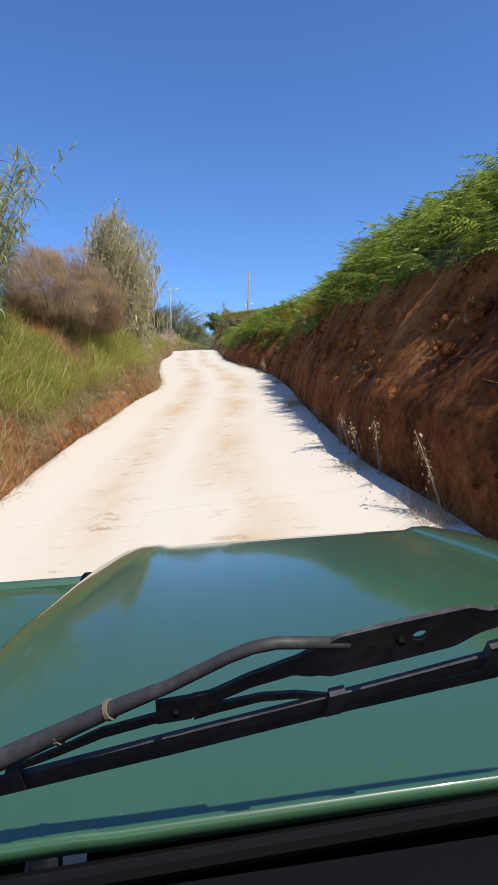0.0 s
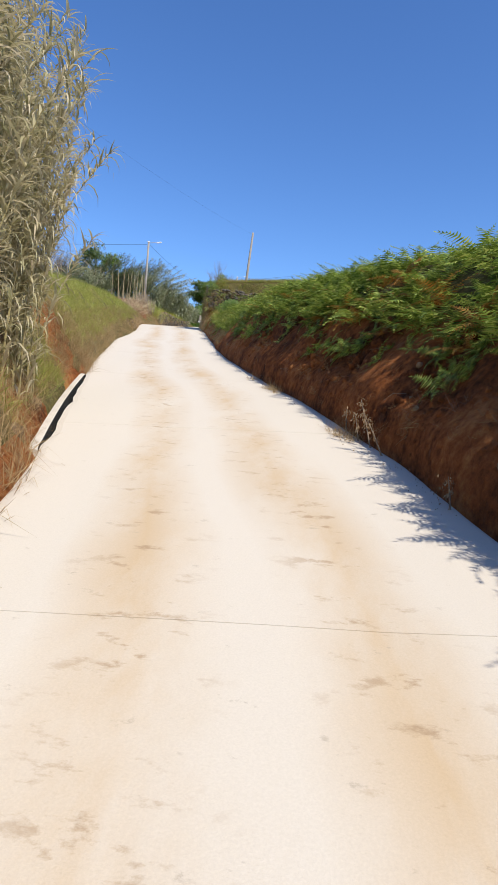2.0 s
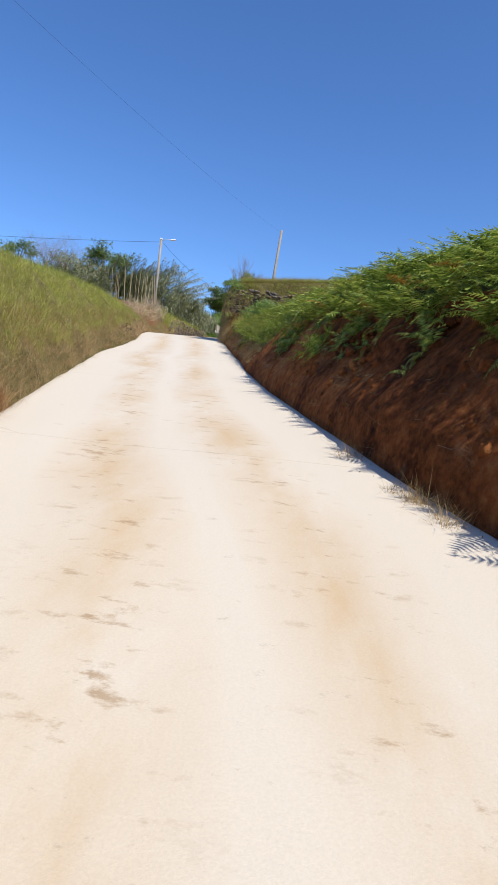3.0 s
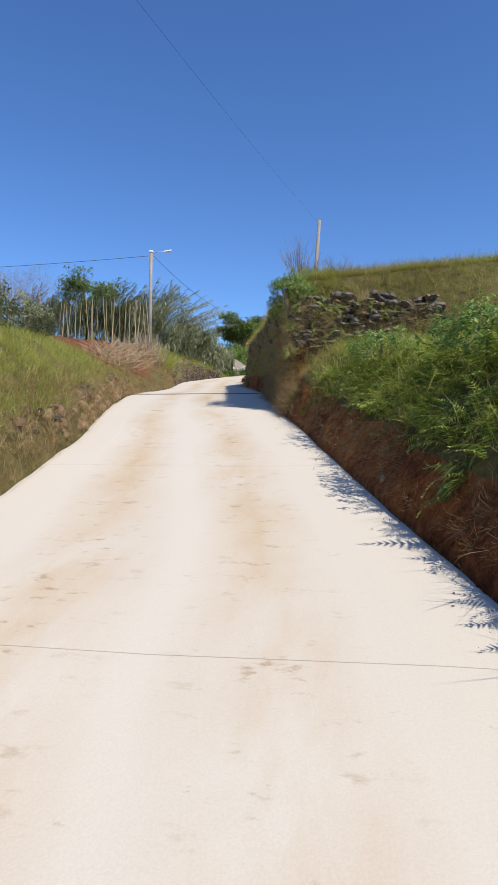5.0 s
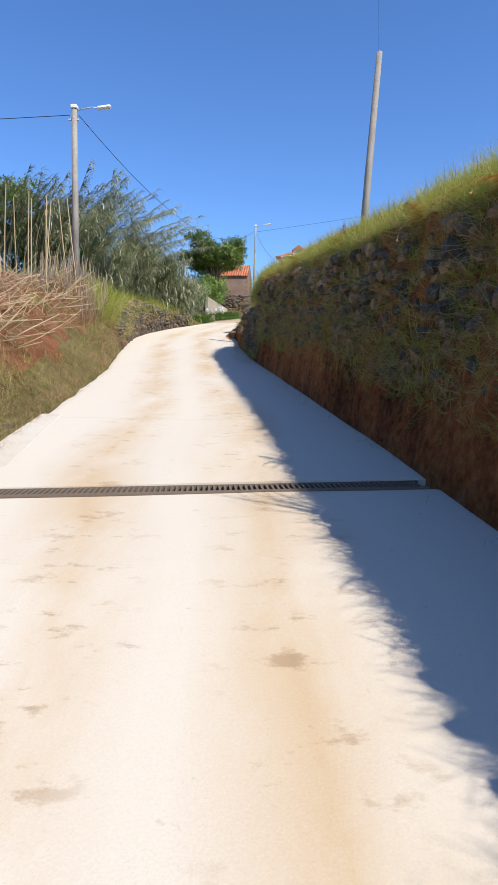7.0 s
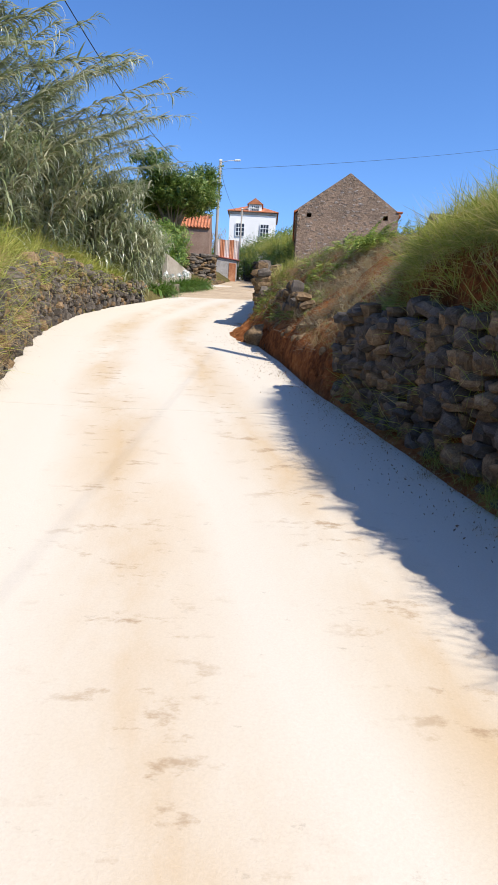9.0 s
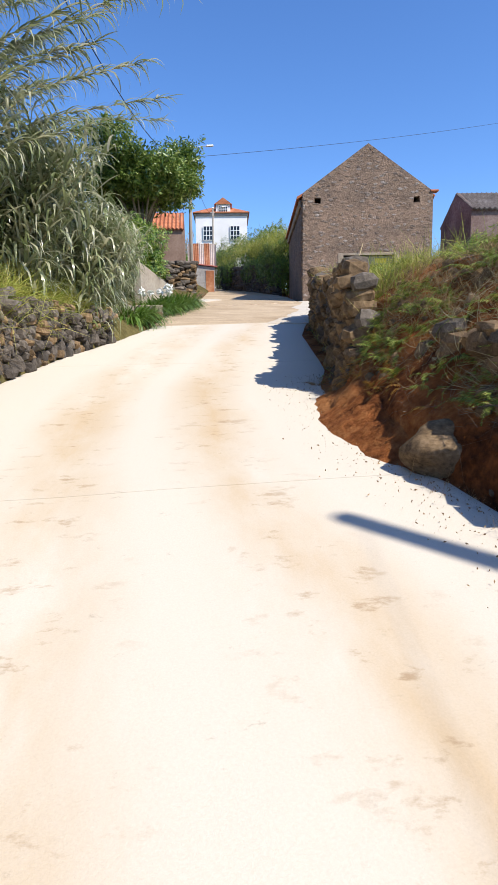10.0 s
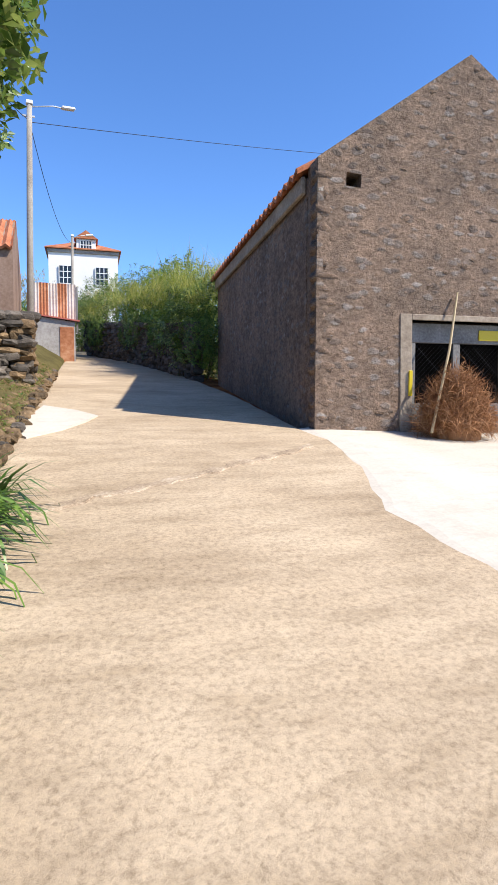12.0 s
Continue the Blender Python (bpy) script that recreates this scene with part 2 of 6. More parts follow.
M_WHITE = two_scale("white_render", (0.68, 0.67, 0.64), (0.78, 0.77, 0.75), (0.84, 0.83, 0.81), 0.5, 14.0, 0.85, 0.004, 0.3)
M_BLACK = mat("black_rubber", (0.006, 0.006, 0.007), 0.7, 0, 0.05)[0]
M_GLASS = mat("dark_glass", (0.02, 0.025, 0.03), 0.08, 0, 0.5)[0]
M_FERN = leafy("fern_frond", [(0.06, 0.11, 0.014), (0.16, 0.235, 0.034), (0.30, 0.385, 0.062), (0.50, 0.50, 0.12)])
M_GRASS = leafy("green_grass", [(0.17, 0.23, 0.03), (0.30, 0.345, 0.055), (0.45, 0.44, 0.10), (0.62, 0.53, 0.22)], 0.5, 0.42)
M_STRAW = leafy("dry_grass", [(0.25, 0.15, 0.06), (0.38, 0.25, 0.115), (0.50, 0.37, 0.20), (0.27, 0.21, 0.08)], 0.6, 0.35, 0.2)
M_CANE_LEAF = leafy("cane_leaf", [(0.13, 0.17, 0.06), (0.25, 0.29, 0.13), (0.42, 0.43, 0.27), (0.66, 0.63, 0.48)], 0.3, 0.35, 0.7)
M_CANE_DRY = leafy("dry_cane_leaf", [(0.27, 0.25, 0.11), (0.44, 0.39, 0.22), (0.62, 0.54, 0.37), (0.36, 0.36, 0.17)], 0.5, 0.38)
M_STEM = leafy("cane_stem", [(0.24, 0.20, 0.09), (0.34, 0.28, 0.13), (0.42, 0.36, 0.20)], 0.5, 0.0)
M_LEAF = leafy("broad_leaf", [(0.045, 0.10, 0.015), (0.10, 0.19, 0.028), (0.20, 0.29, 0.048), (0.36, 0.38, 0.09)], 0.4, 0.38, 0.5)
M_BARK = two_scale("grey_bark", (0.09, 0.07, 0.05), (0.19, 0.16, 0.12), (0.30, 0.26, 0.21), 2.0, 25.0, 0.9, 0.01, 0.6)

M_PLOT = two_scale("tilled_red_soil", (0.09, 0.035, 0.016), (0.17, 0.068, 0.032), (0.25, 0.11, 0.055), 1.5, 9.0, 0.97, 0.06, 0.9, 0.1)
M_STONE_WARM = two_scale("ochre_stone", (0.06, 0.040, 0.024), (0.22, 0.148, 0.082), (0.40, 0.285, 0.17), 1.6, 14.0, 0.9, 0.02, 0.7, 0.2, vary=0.5)
M_RUSTFERN = leafy("rust_coloured_bracken", [(0.28, 0.10, 0.015), (0.42, 0.18, 0.03), (0.50, 0.28, 0.06), (0.22, 0.18, 0.035)])
M_TWIG = two_scale("dry_twig", (0.12, 0.085, 0.055), (0.24, 0.18, 0.125), (0.38, 0.31, 0.23), 2.0, 20.0, 0.9, 0.004, 0.3)
M_STICK = leafy("cut_cane", [(0.36, 0.26, 0.13), (0.48, 0.37, 0.21), (0.56, 0.46, 0.30)], 0.55, 0.0)
M_BROWNBRUSH = leafy("dead_brown_brush", [(0.22, 0.14, 0.075), (0.34, 0.23, 0.13), (0.47, 0.35, 0.21)], 0.8, 0.25, 0.1)
M_REDBRUSH = leafy("red_brown_brush", [(0.17, 0.075, 0.035), (0.34, 0.165, 0.075), (0.52, 0.29, 0.15)], 0.8, 0.2, 0.1)
M_SILVER = leafy("grey_green_leaf", [(0.085, 0.10, 0.042), (0.17, 0.185, 0.085), (0.31, 0.31, 0.17)], 0.45, 0.3, 0.45)
M_FIG = leafy("fig_leaf", [(0.04, 0.085, 0.014), (0.105, 0.18, 0.032), (0.21, 0.29, 0.06), (0.40, 0.43, 0.14)], 0.33, 0.36, 0.6)
M_LILY = leafy("strap_leaf", [(0.05, 0.11, 0.016), (0.10, 0.19, 0.028), (0.19, 0.29, 0.055)], 0.35, 0.3, 0.5)
M_PETAL = mat("white_petal", (0.82, 0.82, 0.76), 0.6, 0, 0.2)[0]
M_YELLOW = mat("yellow_plastic", (0.62, 0.46, 0.02), 0.4, 0, 0.4)[0]
M_WOOD = two_scale("grey_weathered_board", (0.09, 0.085, 0.08), (0.19, 0.18, 0.17), (0.30, 0.29, 0.27), 2.0, 26.0, 0.85, 0.004, 0.4)
# near-black that paints the shade inside openings and drains
M_INNER_SHADE = mat("dark_barn_inside", (0.012, 0.011, 0.010), 0.95, 0, 0.1)[0]
M_MORTAR = two_scale("lime_mortar", (0.19, 0.145, 0.11), (0.30, 0.24, 0.18), (0.42, 0.35, 0.27), 2.0, 18.0, 0.95, 0.01, 0.6)
M_BROWNWALL = two_scale("brown_render", (0.17, 0.105, 0.075), (0.25, 0.165, 0.12), (0.33, 0.235, 0.18), 1.0, 12.0, 0.95, 0.006, 0.5)
M_PINKWALL = two_scale("pinkish_old_render", (0.10, 0.065, 0.055), (0.20, 0.135, 0.115), (0.32, 0.25, 0.22), 0.7, 9.0, 0.95, 0.02, 0.7)
M_OLDROOF = two_scale("grey_lichened_tile", (0.10, 0.08, 0.065), (0.20, 0.165, 0.14), (0.31, 0.27, 0.235), 1.5, 12.0, 0.95, 0.02, 0.6)
M_GREYWALL = two_scale("stained_grey_render", (0.24, 0.22, 0.20), (0.38, 0.35, 0.32), (0.50, 0.47, 0.43), 1.2, 10.0, 0.9, 0.004, 0.4)
M_REDROOF = two_scale("red_painted_sheet", (0.30, 0.07, 0.05), (0.45, 0.12, 0.09), (0.52, 0.20, 0.16), 2.0, 22.0, 0.55, 0.002, 0.2)
M_RUST = two_scale("rusted_sheet", (0.26, 0.09, 0.04), (0.42, 0.17, 0.08), (0.55, 0.30, 0.17), 1.2, 8.0, 0.8, 0.002, 0.3)
M_PALESHEET = two_scale("faded_pale_sheet", (0.46, 0.36, 0.28), (0.58, 0.50, 0.43), (0.66, 0.60, 0.54), 1.2, 9.0, 0.75, 0.002, 0.3)
M_OLDCONC = two_scale("old_formed_concrete", (0.22, 0.18, 0.14), (0.36, 0.30, 0.23), (0.47, 0.41, 0.32), 0.9, 14.0, 0.9, 0.006, 0.5)
M_SEAM = two_scale("washed_out_gravel", (0.16, 0.11, 0.07), (0.40, 0.30, 0.20), (0.62, 0.51, 0.38), 3.0, 38.0, 0.95, 0.02, 0.8)
# near-black for the gutter slot's inner face, shade put into the colour
M_SLOT_SHADE = two_scale("algae_black_concrete", (0.012, 0.012, 0.011), (0.025, 0.025, 0.022), (0.05, 0.05, 0.042), 2.0, 20.0, 0.9, 0.004, 0.4)
M_STEEL = mat("dark_grate_steel", (0.20, 0.155, 0.115), 0.7, 0.3, 0.3)[0]
M_WIRE = mat("black_cable", (0.02, 0.02, 0.022), 0.6, 0, 0.3)[0]

# ---- plan: the road's edges and height along y ----
ROAD_Y = [-40, 15.5, 19.3, 23, 26.8, 30.7, 34.7, 36.6, 48.4, 53.6, 57.2, 60.6, 64.1, 67.7, 71, 80.1, 85.6, 89.7, 94, 98.4, 102.5, 106.4, 115.3, 128, 150, 175]
ROAD_Z = [-19.8, -10.4, -9.74, -9.08, -8.43, -7.76, -7.12, -6.82, -4.8, -3.88, -3.22, -2.62, -1.92, -1.24, -0.72, 0.35, 1.01, 1.56, 2.21, 2.83, 3.55, 4.16, 5.35, 6.9, 9.6, 11.8]
LEFT_Y = [-40, 15, 21.3, 23.9, 27.4, 30.5, 33.5, 35.6, 37.6, 40.2, 43.2, 45.4, 48.8, 55.9, 60, 63.2, 66.7, 70.4, 73.2, 76, 82.3, 89.8, 93.5, 97, 98.5, 100.6, 102.4, 104.2, 110.3, 112, 116, 130, 150, 175]
LEFT_X = [16, 4.6, 3.41, 2.91, 2.42, 1.95, 1.63, 1.17, 0.65, -0.13, -1.0, -1.7, -2.62, -4.4, -5.05, -5.6, -6.5, -7.34, -7.9, -8.25, -9.25, -10.85, -11.45, -11.6, -11.5, -10.9, -10.1, -9.65, -9.0, -8.5, -8.1, -6.9, -5.0, -4.6]
RIGHT_Y = [-40, 15, 20.5, 22.5, 25.8, 27.9, 30.3, 32.4, 35.4, 37.9, 39.5, 41.1, 42.9, 44.3, 45.8, 50, 54.1, 57.8, 61.6, 66.1, 70, 74, 77.5, 86, 90.1, 92.4, 94.7, 97.6, 99, 102.6, 105.5, 106.6, 108.7, 111, 115.3, 120, 130, 150, 175]
RIGHT_X = [20.5, 9.1, 7.85, 7.25, 6.68, 6.34, 6.02, 5.72, 5.2, 4.8, 4.35, 3.9, 3.4, 2.9, 2.45, 1.2, 0.17, -0.56, -1.42, -2.44, -3.19, -3.78, -4.4, -5.95, -6.6, -6.85, -7.2, -7.2, -6.8, -6.4, -5.64, -5.16, -3.95, -3.4, -3.9, -3.4, -2.9, -2.4, -2.2]


def road_z(y):
    return float(np.interp(y, ROAD_Y, ROAD_Z))


def left_x(y):
    return float(np.interp(y, LEFT_Y, LEFT_X))


def right_x(y):
    return float(np.interp(y, RIGHT_Y, RIGHT_X))


def nz(x, y, z=0.0):
    return noise.noise(Vector((x, y, z)))


GUTTER = (37.3, 43.5)

# Heights over the road of the right bank: the steep face's lip and the soil further back.
RB_Y = [-40, 15, 20, 24, 27, 30, 33, 36, 38, 40, 44, 48, 52, 56, 60, 64, 66.15, 66.75, 72, 80, 85, 88, 89.4, 91, 92.6, 94.2, 96, 98.2, 100, 102, 104.5, 106.0, 106.5, 106.9, 175]
RB_LIP = [2.75, 2.75, 2.95, 2.9, 2.7, 2.42, 2.2, 2.05, 2.0, 2.05, 1.95, 1.75, 1.4, 1.1, 0.8, 0.65, 0.9, 2.3, 2.4, 2.4, 2.3, 1.9, 1.8, 1.8, 1.8, 1.5, 1.15, 1.15, 1.1, 1.0, 0.95, 0.85, 0.5, 0.03, 0.03]
RB_TOP = [3.3, 3.3, 3.45, 3.42, 3.3, 3.05, 2.85, 2.7, 2.6, 2.7, 2.55, 2.35, 2.05, 1.75, 1.4, 1.25, 1.4, 2.95, 2.8, 2.75, 2.65, 2.4, 2.35, 2.3, 2.3, 2.1, 1.75, 1.5, 1.35, 1.15, 1.05, 0.9, 0.55, 0.04, 0.04]
RB_OUT = [1.75, 1.75, 1.75, 1.7, 1.35, 1.1, 1.1, 1.2, 1.4, 1.35, 1.2, 1.1, 0.95, 0.8, 0.6, 0.45, 0.4, 0.25, 0.25, 0.25, 0.28, 0.45, 0.95, 1.6, 1.7, 1.35, 0.8, 0.6, 0.55, 0.5, 0.45, 0.4, 0.3, 0.3, 0.3]
# Left bank: heights at 0.25, 1.5, 3.2 and 6 m out from the road's edge.
LB_Y = [-40, 15, 21, 25, 29, 33, 37, 41, 45, 50, 55, 60, 65, 70, 73, 74.5, 77, 81, 84, 87, 89, 92, 96, 99, 101, 103, 105, 110, 115, 120, 130, 175]
LB_A = [0.3, 0.3, 0.3, 0.35, 0.5, 0.5, 0.3, 0.2, 0.25, 0.4, 0.45, 0.5, 0.55, 0.5, 0.3, 0.1, 0.1, 0.3, 0.4, 0.5, 0.6, 1.2, 1.3, 1.1, 0.6, 0.15, 0.1, 0.1, 0.1, 0.1, 0.2, 0.3]
LB_B = [1.5, 1.5, 1.6, 1.8, 2.1, 2.2, 2.2, 2.3, 2.2, 2.1, 2.0, 1.9, 1.5, 1.3, 1.0, 0.8, 0.9, 1.3, 1.7, 2.1, 2.4, 2.2, 1.9, 1.7, 1.4, 0.8, 0.5, 0.4, 0.4, 0.4, 0.8, 1.0]
LB_C = [2.4, 2.4, 2.5, 2.6, 2.8, 2.9, 2.9, 2.95, 2.8, 2.7, 2.5, 2.4, 2.1, 1.9, 1.8, 1.8, 1.8, 2.0, 2.3, 2.5, 2.6, 2.5, 2.4, 2.2, 2.0, 1.5, 1.3, 1.0, 0.8, 0.7, 1.2, 2.0]
LB_D = [3.0, 3.0, 3.0, 3.1, 3.3, 3.3, 3.3, 3.3, 3.1, 3.1, 3.0, 2.9, 2.7, 2.6, 2.6, 2.6, 2.6, 2.6, 2.7, 2.7, 2.8, 2.8, 2.8, 2.7, 2.6, 2.3, 2.1, 1.7, 1.3, 1.1, 1.6, 2.6]


def bank_right(y, u):
    """Height over the road at u metres right of its edge."""
    lip, top, out = (float(np.interp(y, RB_Y, r)) for r in (RB_LIP, RB_TOP, RB_OUT))
    k = max(min(1.0, max(0.0, (y - 96.6) / 1.5)), float(np.interp(y, [84.6, 85.4, 88.6, 89.6], [0, 1, 1, 0])))
    return float(np.interp(u, [0, 0.10 * (1 - k) + (out - 0.08) * k, out, out + 0.6, 6, 60], [0, (0.25 - 0.2 * k) * lip, lip, top, top + 0.35 * min(1, lip), top + 4 * min(1, lip)]))


def bank_left(y, u):
    a, b, c, d = (float(np.interp(y, LB_Y, r)) for r in (LB_A, LB_B, LB_C, LB_D))
    u = max(0.0, u - 0.36 * float(np.interp(y, [GUTTER[0] - 0.6, GUTTER[0], GUTTER[1], GUTTER[1] + 0.8], [0, 1, 1, 0])))
    return float(np.interp(u, [0, 0.25, 1.5, 3.2, 6, 60], [0, a, b, c, d, d + 3]))


def ground_at(x, y):
    """Height of the ground at a place."""
    lx, rx, z = left_x(y), right_x(y), road_z(y)
    if x < lx:
        return z + bank_left(y, lx - x)
    if x > rx:
        return z + bank_right(y, x - rx)
    return z


# ---- mesh helpers ----
def link_mesh(name, verts, faces, material, parent=None, smooth=False):
    me = bpy.data.meshes.new(name)
    me.from_pydata(verts, [], faces)
    me.update()
    if smooth:
        me.polygons.foreach_set("use_smooth", np.ones(len(me.polygons), bool))
    me.materials.append(material)
    ob = new(name, me)
    if parent is not None:
        ob.parent = parent
    return ob


def part(name, bm, material, parent=None, label="", smooth=False):
    """Link a bmesh as one mesh object."""
    me = bpy.data.meshes.new(name)
    bm.to_mesh(me)
    bm.free()
    if smooth:
        me.polygons.foreach_set("use_smooth", np.ones(len(me.polygons), bool))
    me.materials.append(material)
    ob = new(name, me)
    if parent is not None:
        ob.parent = parent
    if label:
        tagged(ob, label)
    return ob


def thing(name, m, label, category, group="", kind=""):
    e = new(name)
    e.matrix_world = m
    return tagged(e, label, category, group, kind)


def add_box(bm, x0, y0, z0, x1, y1, z1, bevel=0.0):
    r = bmesh.ops.create_cube(bm, size=1.0)
    for v in r["verts"]:
        v.co = Vector((x0 + (v.co.x + 0.5) * (x1 - x0), y0 + (v.co.y + 0.5) * (y1 - y0), z0 + (v.co.z + 0.5) * (z1 - z0)))
    if bevel:
        es = list({e for v in r["verts"] for e in v.link_edges})
        bmesh.ops.bevel(bm, geom=es, offset=bevel, segments=1, affect="EDGES")
    return bm


def box(x0, y0, z0, x1, y1, z1, bevel=0.0):
    return add_box(bmesh.new(), x0, y0, z0, x1, y1, z1, bevel)


def tube(points, radii, sides=8, closed=True):
    """A tapered tube along points."""
    bm = bmesh.new()
    add_tube(bm, points, radii, sides, closed)
    return bm


def add_tube(bm, points, radii, sides=8, closed=True):
    pts = [Vector(p) for p in points]
    rings = []
    for i, p in enumerate(pts):
        d = (pts[min(i + 1, len(pts) - 1)] - pts[max(i - 1, 0)]).normalized()
        a = d.orthogonal().normalized() if i == 0 else (a - d * a.dot(d)).normalized()
        b = d.cross(a)
        r = radii[i] if hasattr(radii, "__len__") else radii
        rings.append([bm.verts.new(p + (a * math.cos(k * 2 * math.pi / sides) + b * math.sin(k * 2 * math.pi / sides)) * r) for k in range(sides)])
    for r0, r1 in zip(rings, rings[1:]):
        for k in range(sides):
            bm.faces.new((r0[k], r0[(k + 1) % sides], r1[(k + 1) % sides], r1[k]))
    if closed:
        bm.faces.new(rings[0][::-1])
        bm.faces.new(rings[-1])


def scatter(name, templates, mats, material, rng, parent=None):
    """Many copies of small templates joined into one mesh. mats: (k, 3, 4) places."""
    vs, fs, base = [], [], 0
    which = rng.integers(0, len(templates), len(mats))
    for i, (tv, tf) in enumerate(templates):
        m = mats[which == i]
        if not len(m):
            continue
        v = np.einsum("kij,nj->kni", m[:, :, :3], tv) + m[:, None, :, 3]
        f = tf[None] + (np.arange(len(m)) * len(tv))[:, None, None] + base
        vs.append(v.reshape(-1, 3))
        fs.append(f.reshape(-1, 3))
        base += len(m) * len(tv)
    v, f = np.concatenate(vs), np.concatenate(fs)
    me = bpy.data.meshes.new(name)
    me.vertices.add(len(v))
    me.vertices.foreach_set("co", v.astype(np.float32).ravel())
    me.loops.add(len(f) * 3)
    me.loops.foreach_set("vertex_index", f.astype(np.int32).ravel())
    me.polygons.add(len(f))
    me.polygons.foreach_set("loop_start", np.arange(0, len(f) * 3, 3, dtype=np.int32))
    me.update(calc_edges=True)
    me.materials.append(material)
    ob = new(name, me)
    if parent is not None:
        ob.parent = parent
    return ob


def places(pos, yaw, lean, size, lean_way=None):
    """Transforms: turned by yaw, leaned by lean (radians) towards lean_way, scaled."""
    k = len(pos)
    cy, sy = np.cos(yaw), np.sin(yaw)
    rz = np.zeros((k, 3, 3))
    rz[:, 0, 0], rz[:, 0, 1], rz[:, 1, 0], rz[:, 1, 1], rz[:, 2, 2] = cy, -sy, sy, cy, 1
    w = yaw if lean_way is None else lean_way
    ax = np.stack([-np.sin(w), np.cos(w), np.zeros(k)], 1)
    c, s = np.cos(lean), np.sin(lean)
    kx = np.zeros((k, 3, 3))
    kx[:, 0, 1], kx[:, 0, 2], kx[:, 1, 0], kx[:, 1, 2], kx[:, 2, 0], kx[:, 2, 1] = -ax[:, 2], ax[:, 1], ax[:, 2], -ax[:, 0], -ax[:, 1], ax[:, 0]
    rl = np.eye(3)[None] + s[:, None, None] * kx + (1 - c)[:, None, None] * (kx @ kx)
    r = (rl @ rz) * np.asarray(size).reshape(-1, 1, 1)
    return np.concatenate([r, np.asarray(pos)[:, :, None]], 2)


def tris(faces):
    out = []
    for f in faces:
        for i in range(1, len(f) - 1):
            out.append((f[0], f[i], f[i + 1]))
    return np.array(out)


def blade(length, width, droop, n=3):
    """A grass blade or cane leaf, rising along x and z."""
    v, f = [], []
    for i in range(n + 1):
        s = i / n
        w = width * (1 - s) ** 0.7 * 0.5 * (0.6 + 0.8 * min(1, 3 * s) if i else 0.7)
        x, z = length * s * math.sin(droop * s), length * s * math.cos(droop * s)
        if i < n:
            v += [(x, -w, z), (x, w, z)]
        else:
            v += [(x, 0, z)]
    for i in range(n - 1):
        f.append((2 * i, 2 * i + 1, 2 * i + 3, 2 * i + 2))
    f.append((2 * n - 2, 2 * n - 1, 2 * n))
    return np.array(v), tris(f)


def join_templates(items):
    vs, fs, b = [], [], 0
    for v, f in items:
        vs.append(v)
        fs.append(f + b)
        b += len(v)
    return np.concatenate(vs), np.concatenate(fs)


def moved(t, m):
    v, f = t
    m = np.array(m)
    return v @ m[:3, :3].T + m[:3, 3], f


# ---- ground, road ----


def bare_left(y, u):
    """Where the left bank shows bare rock and earth."""
    return nz(y * 0.45, u * 0.9, 3.0) < -0.12


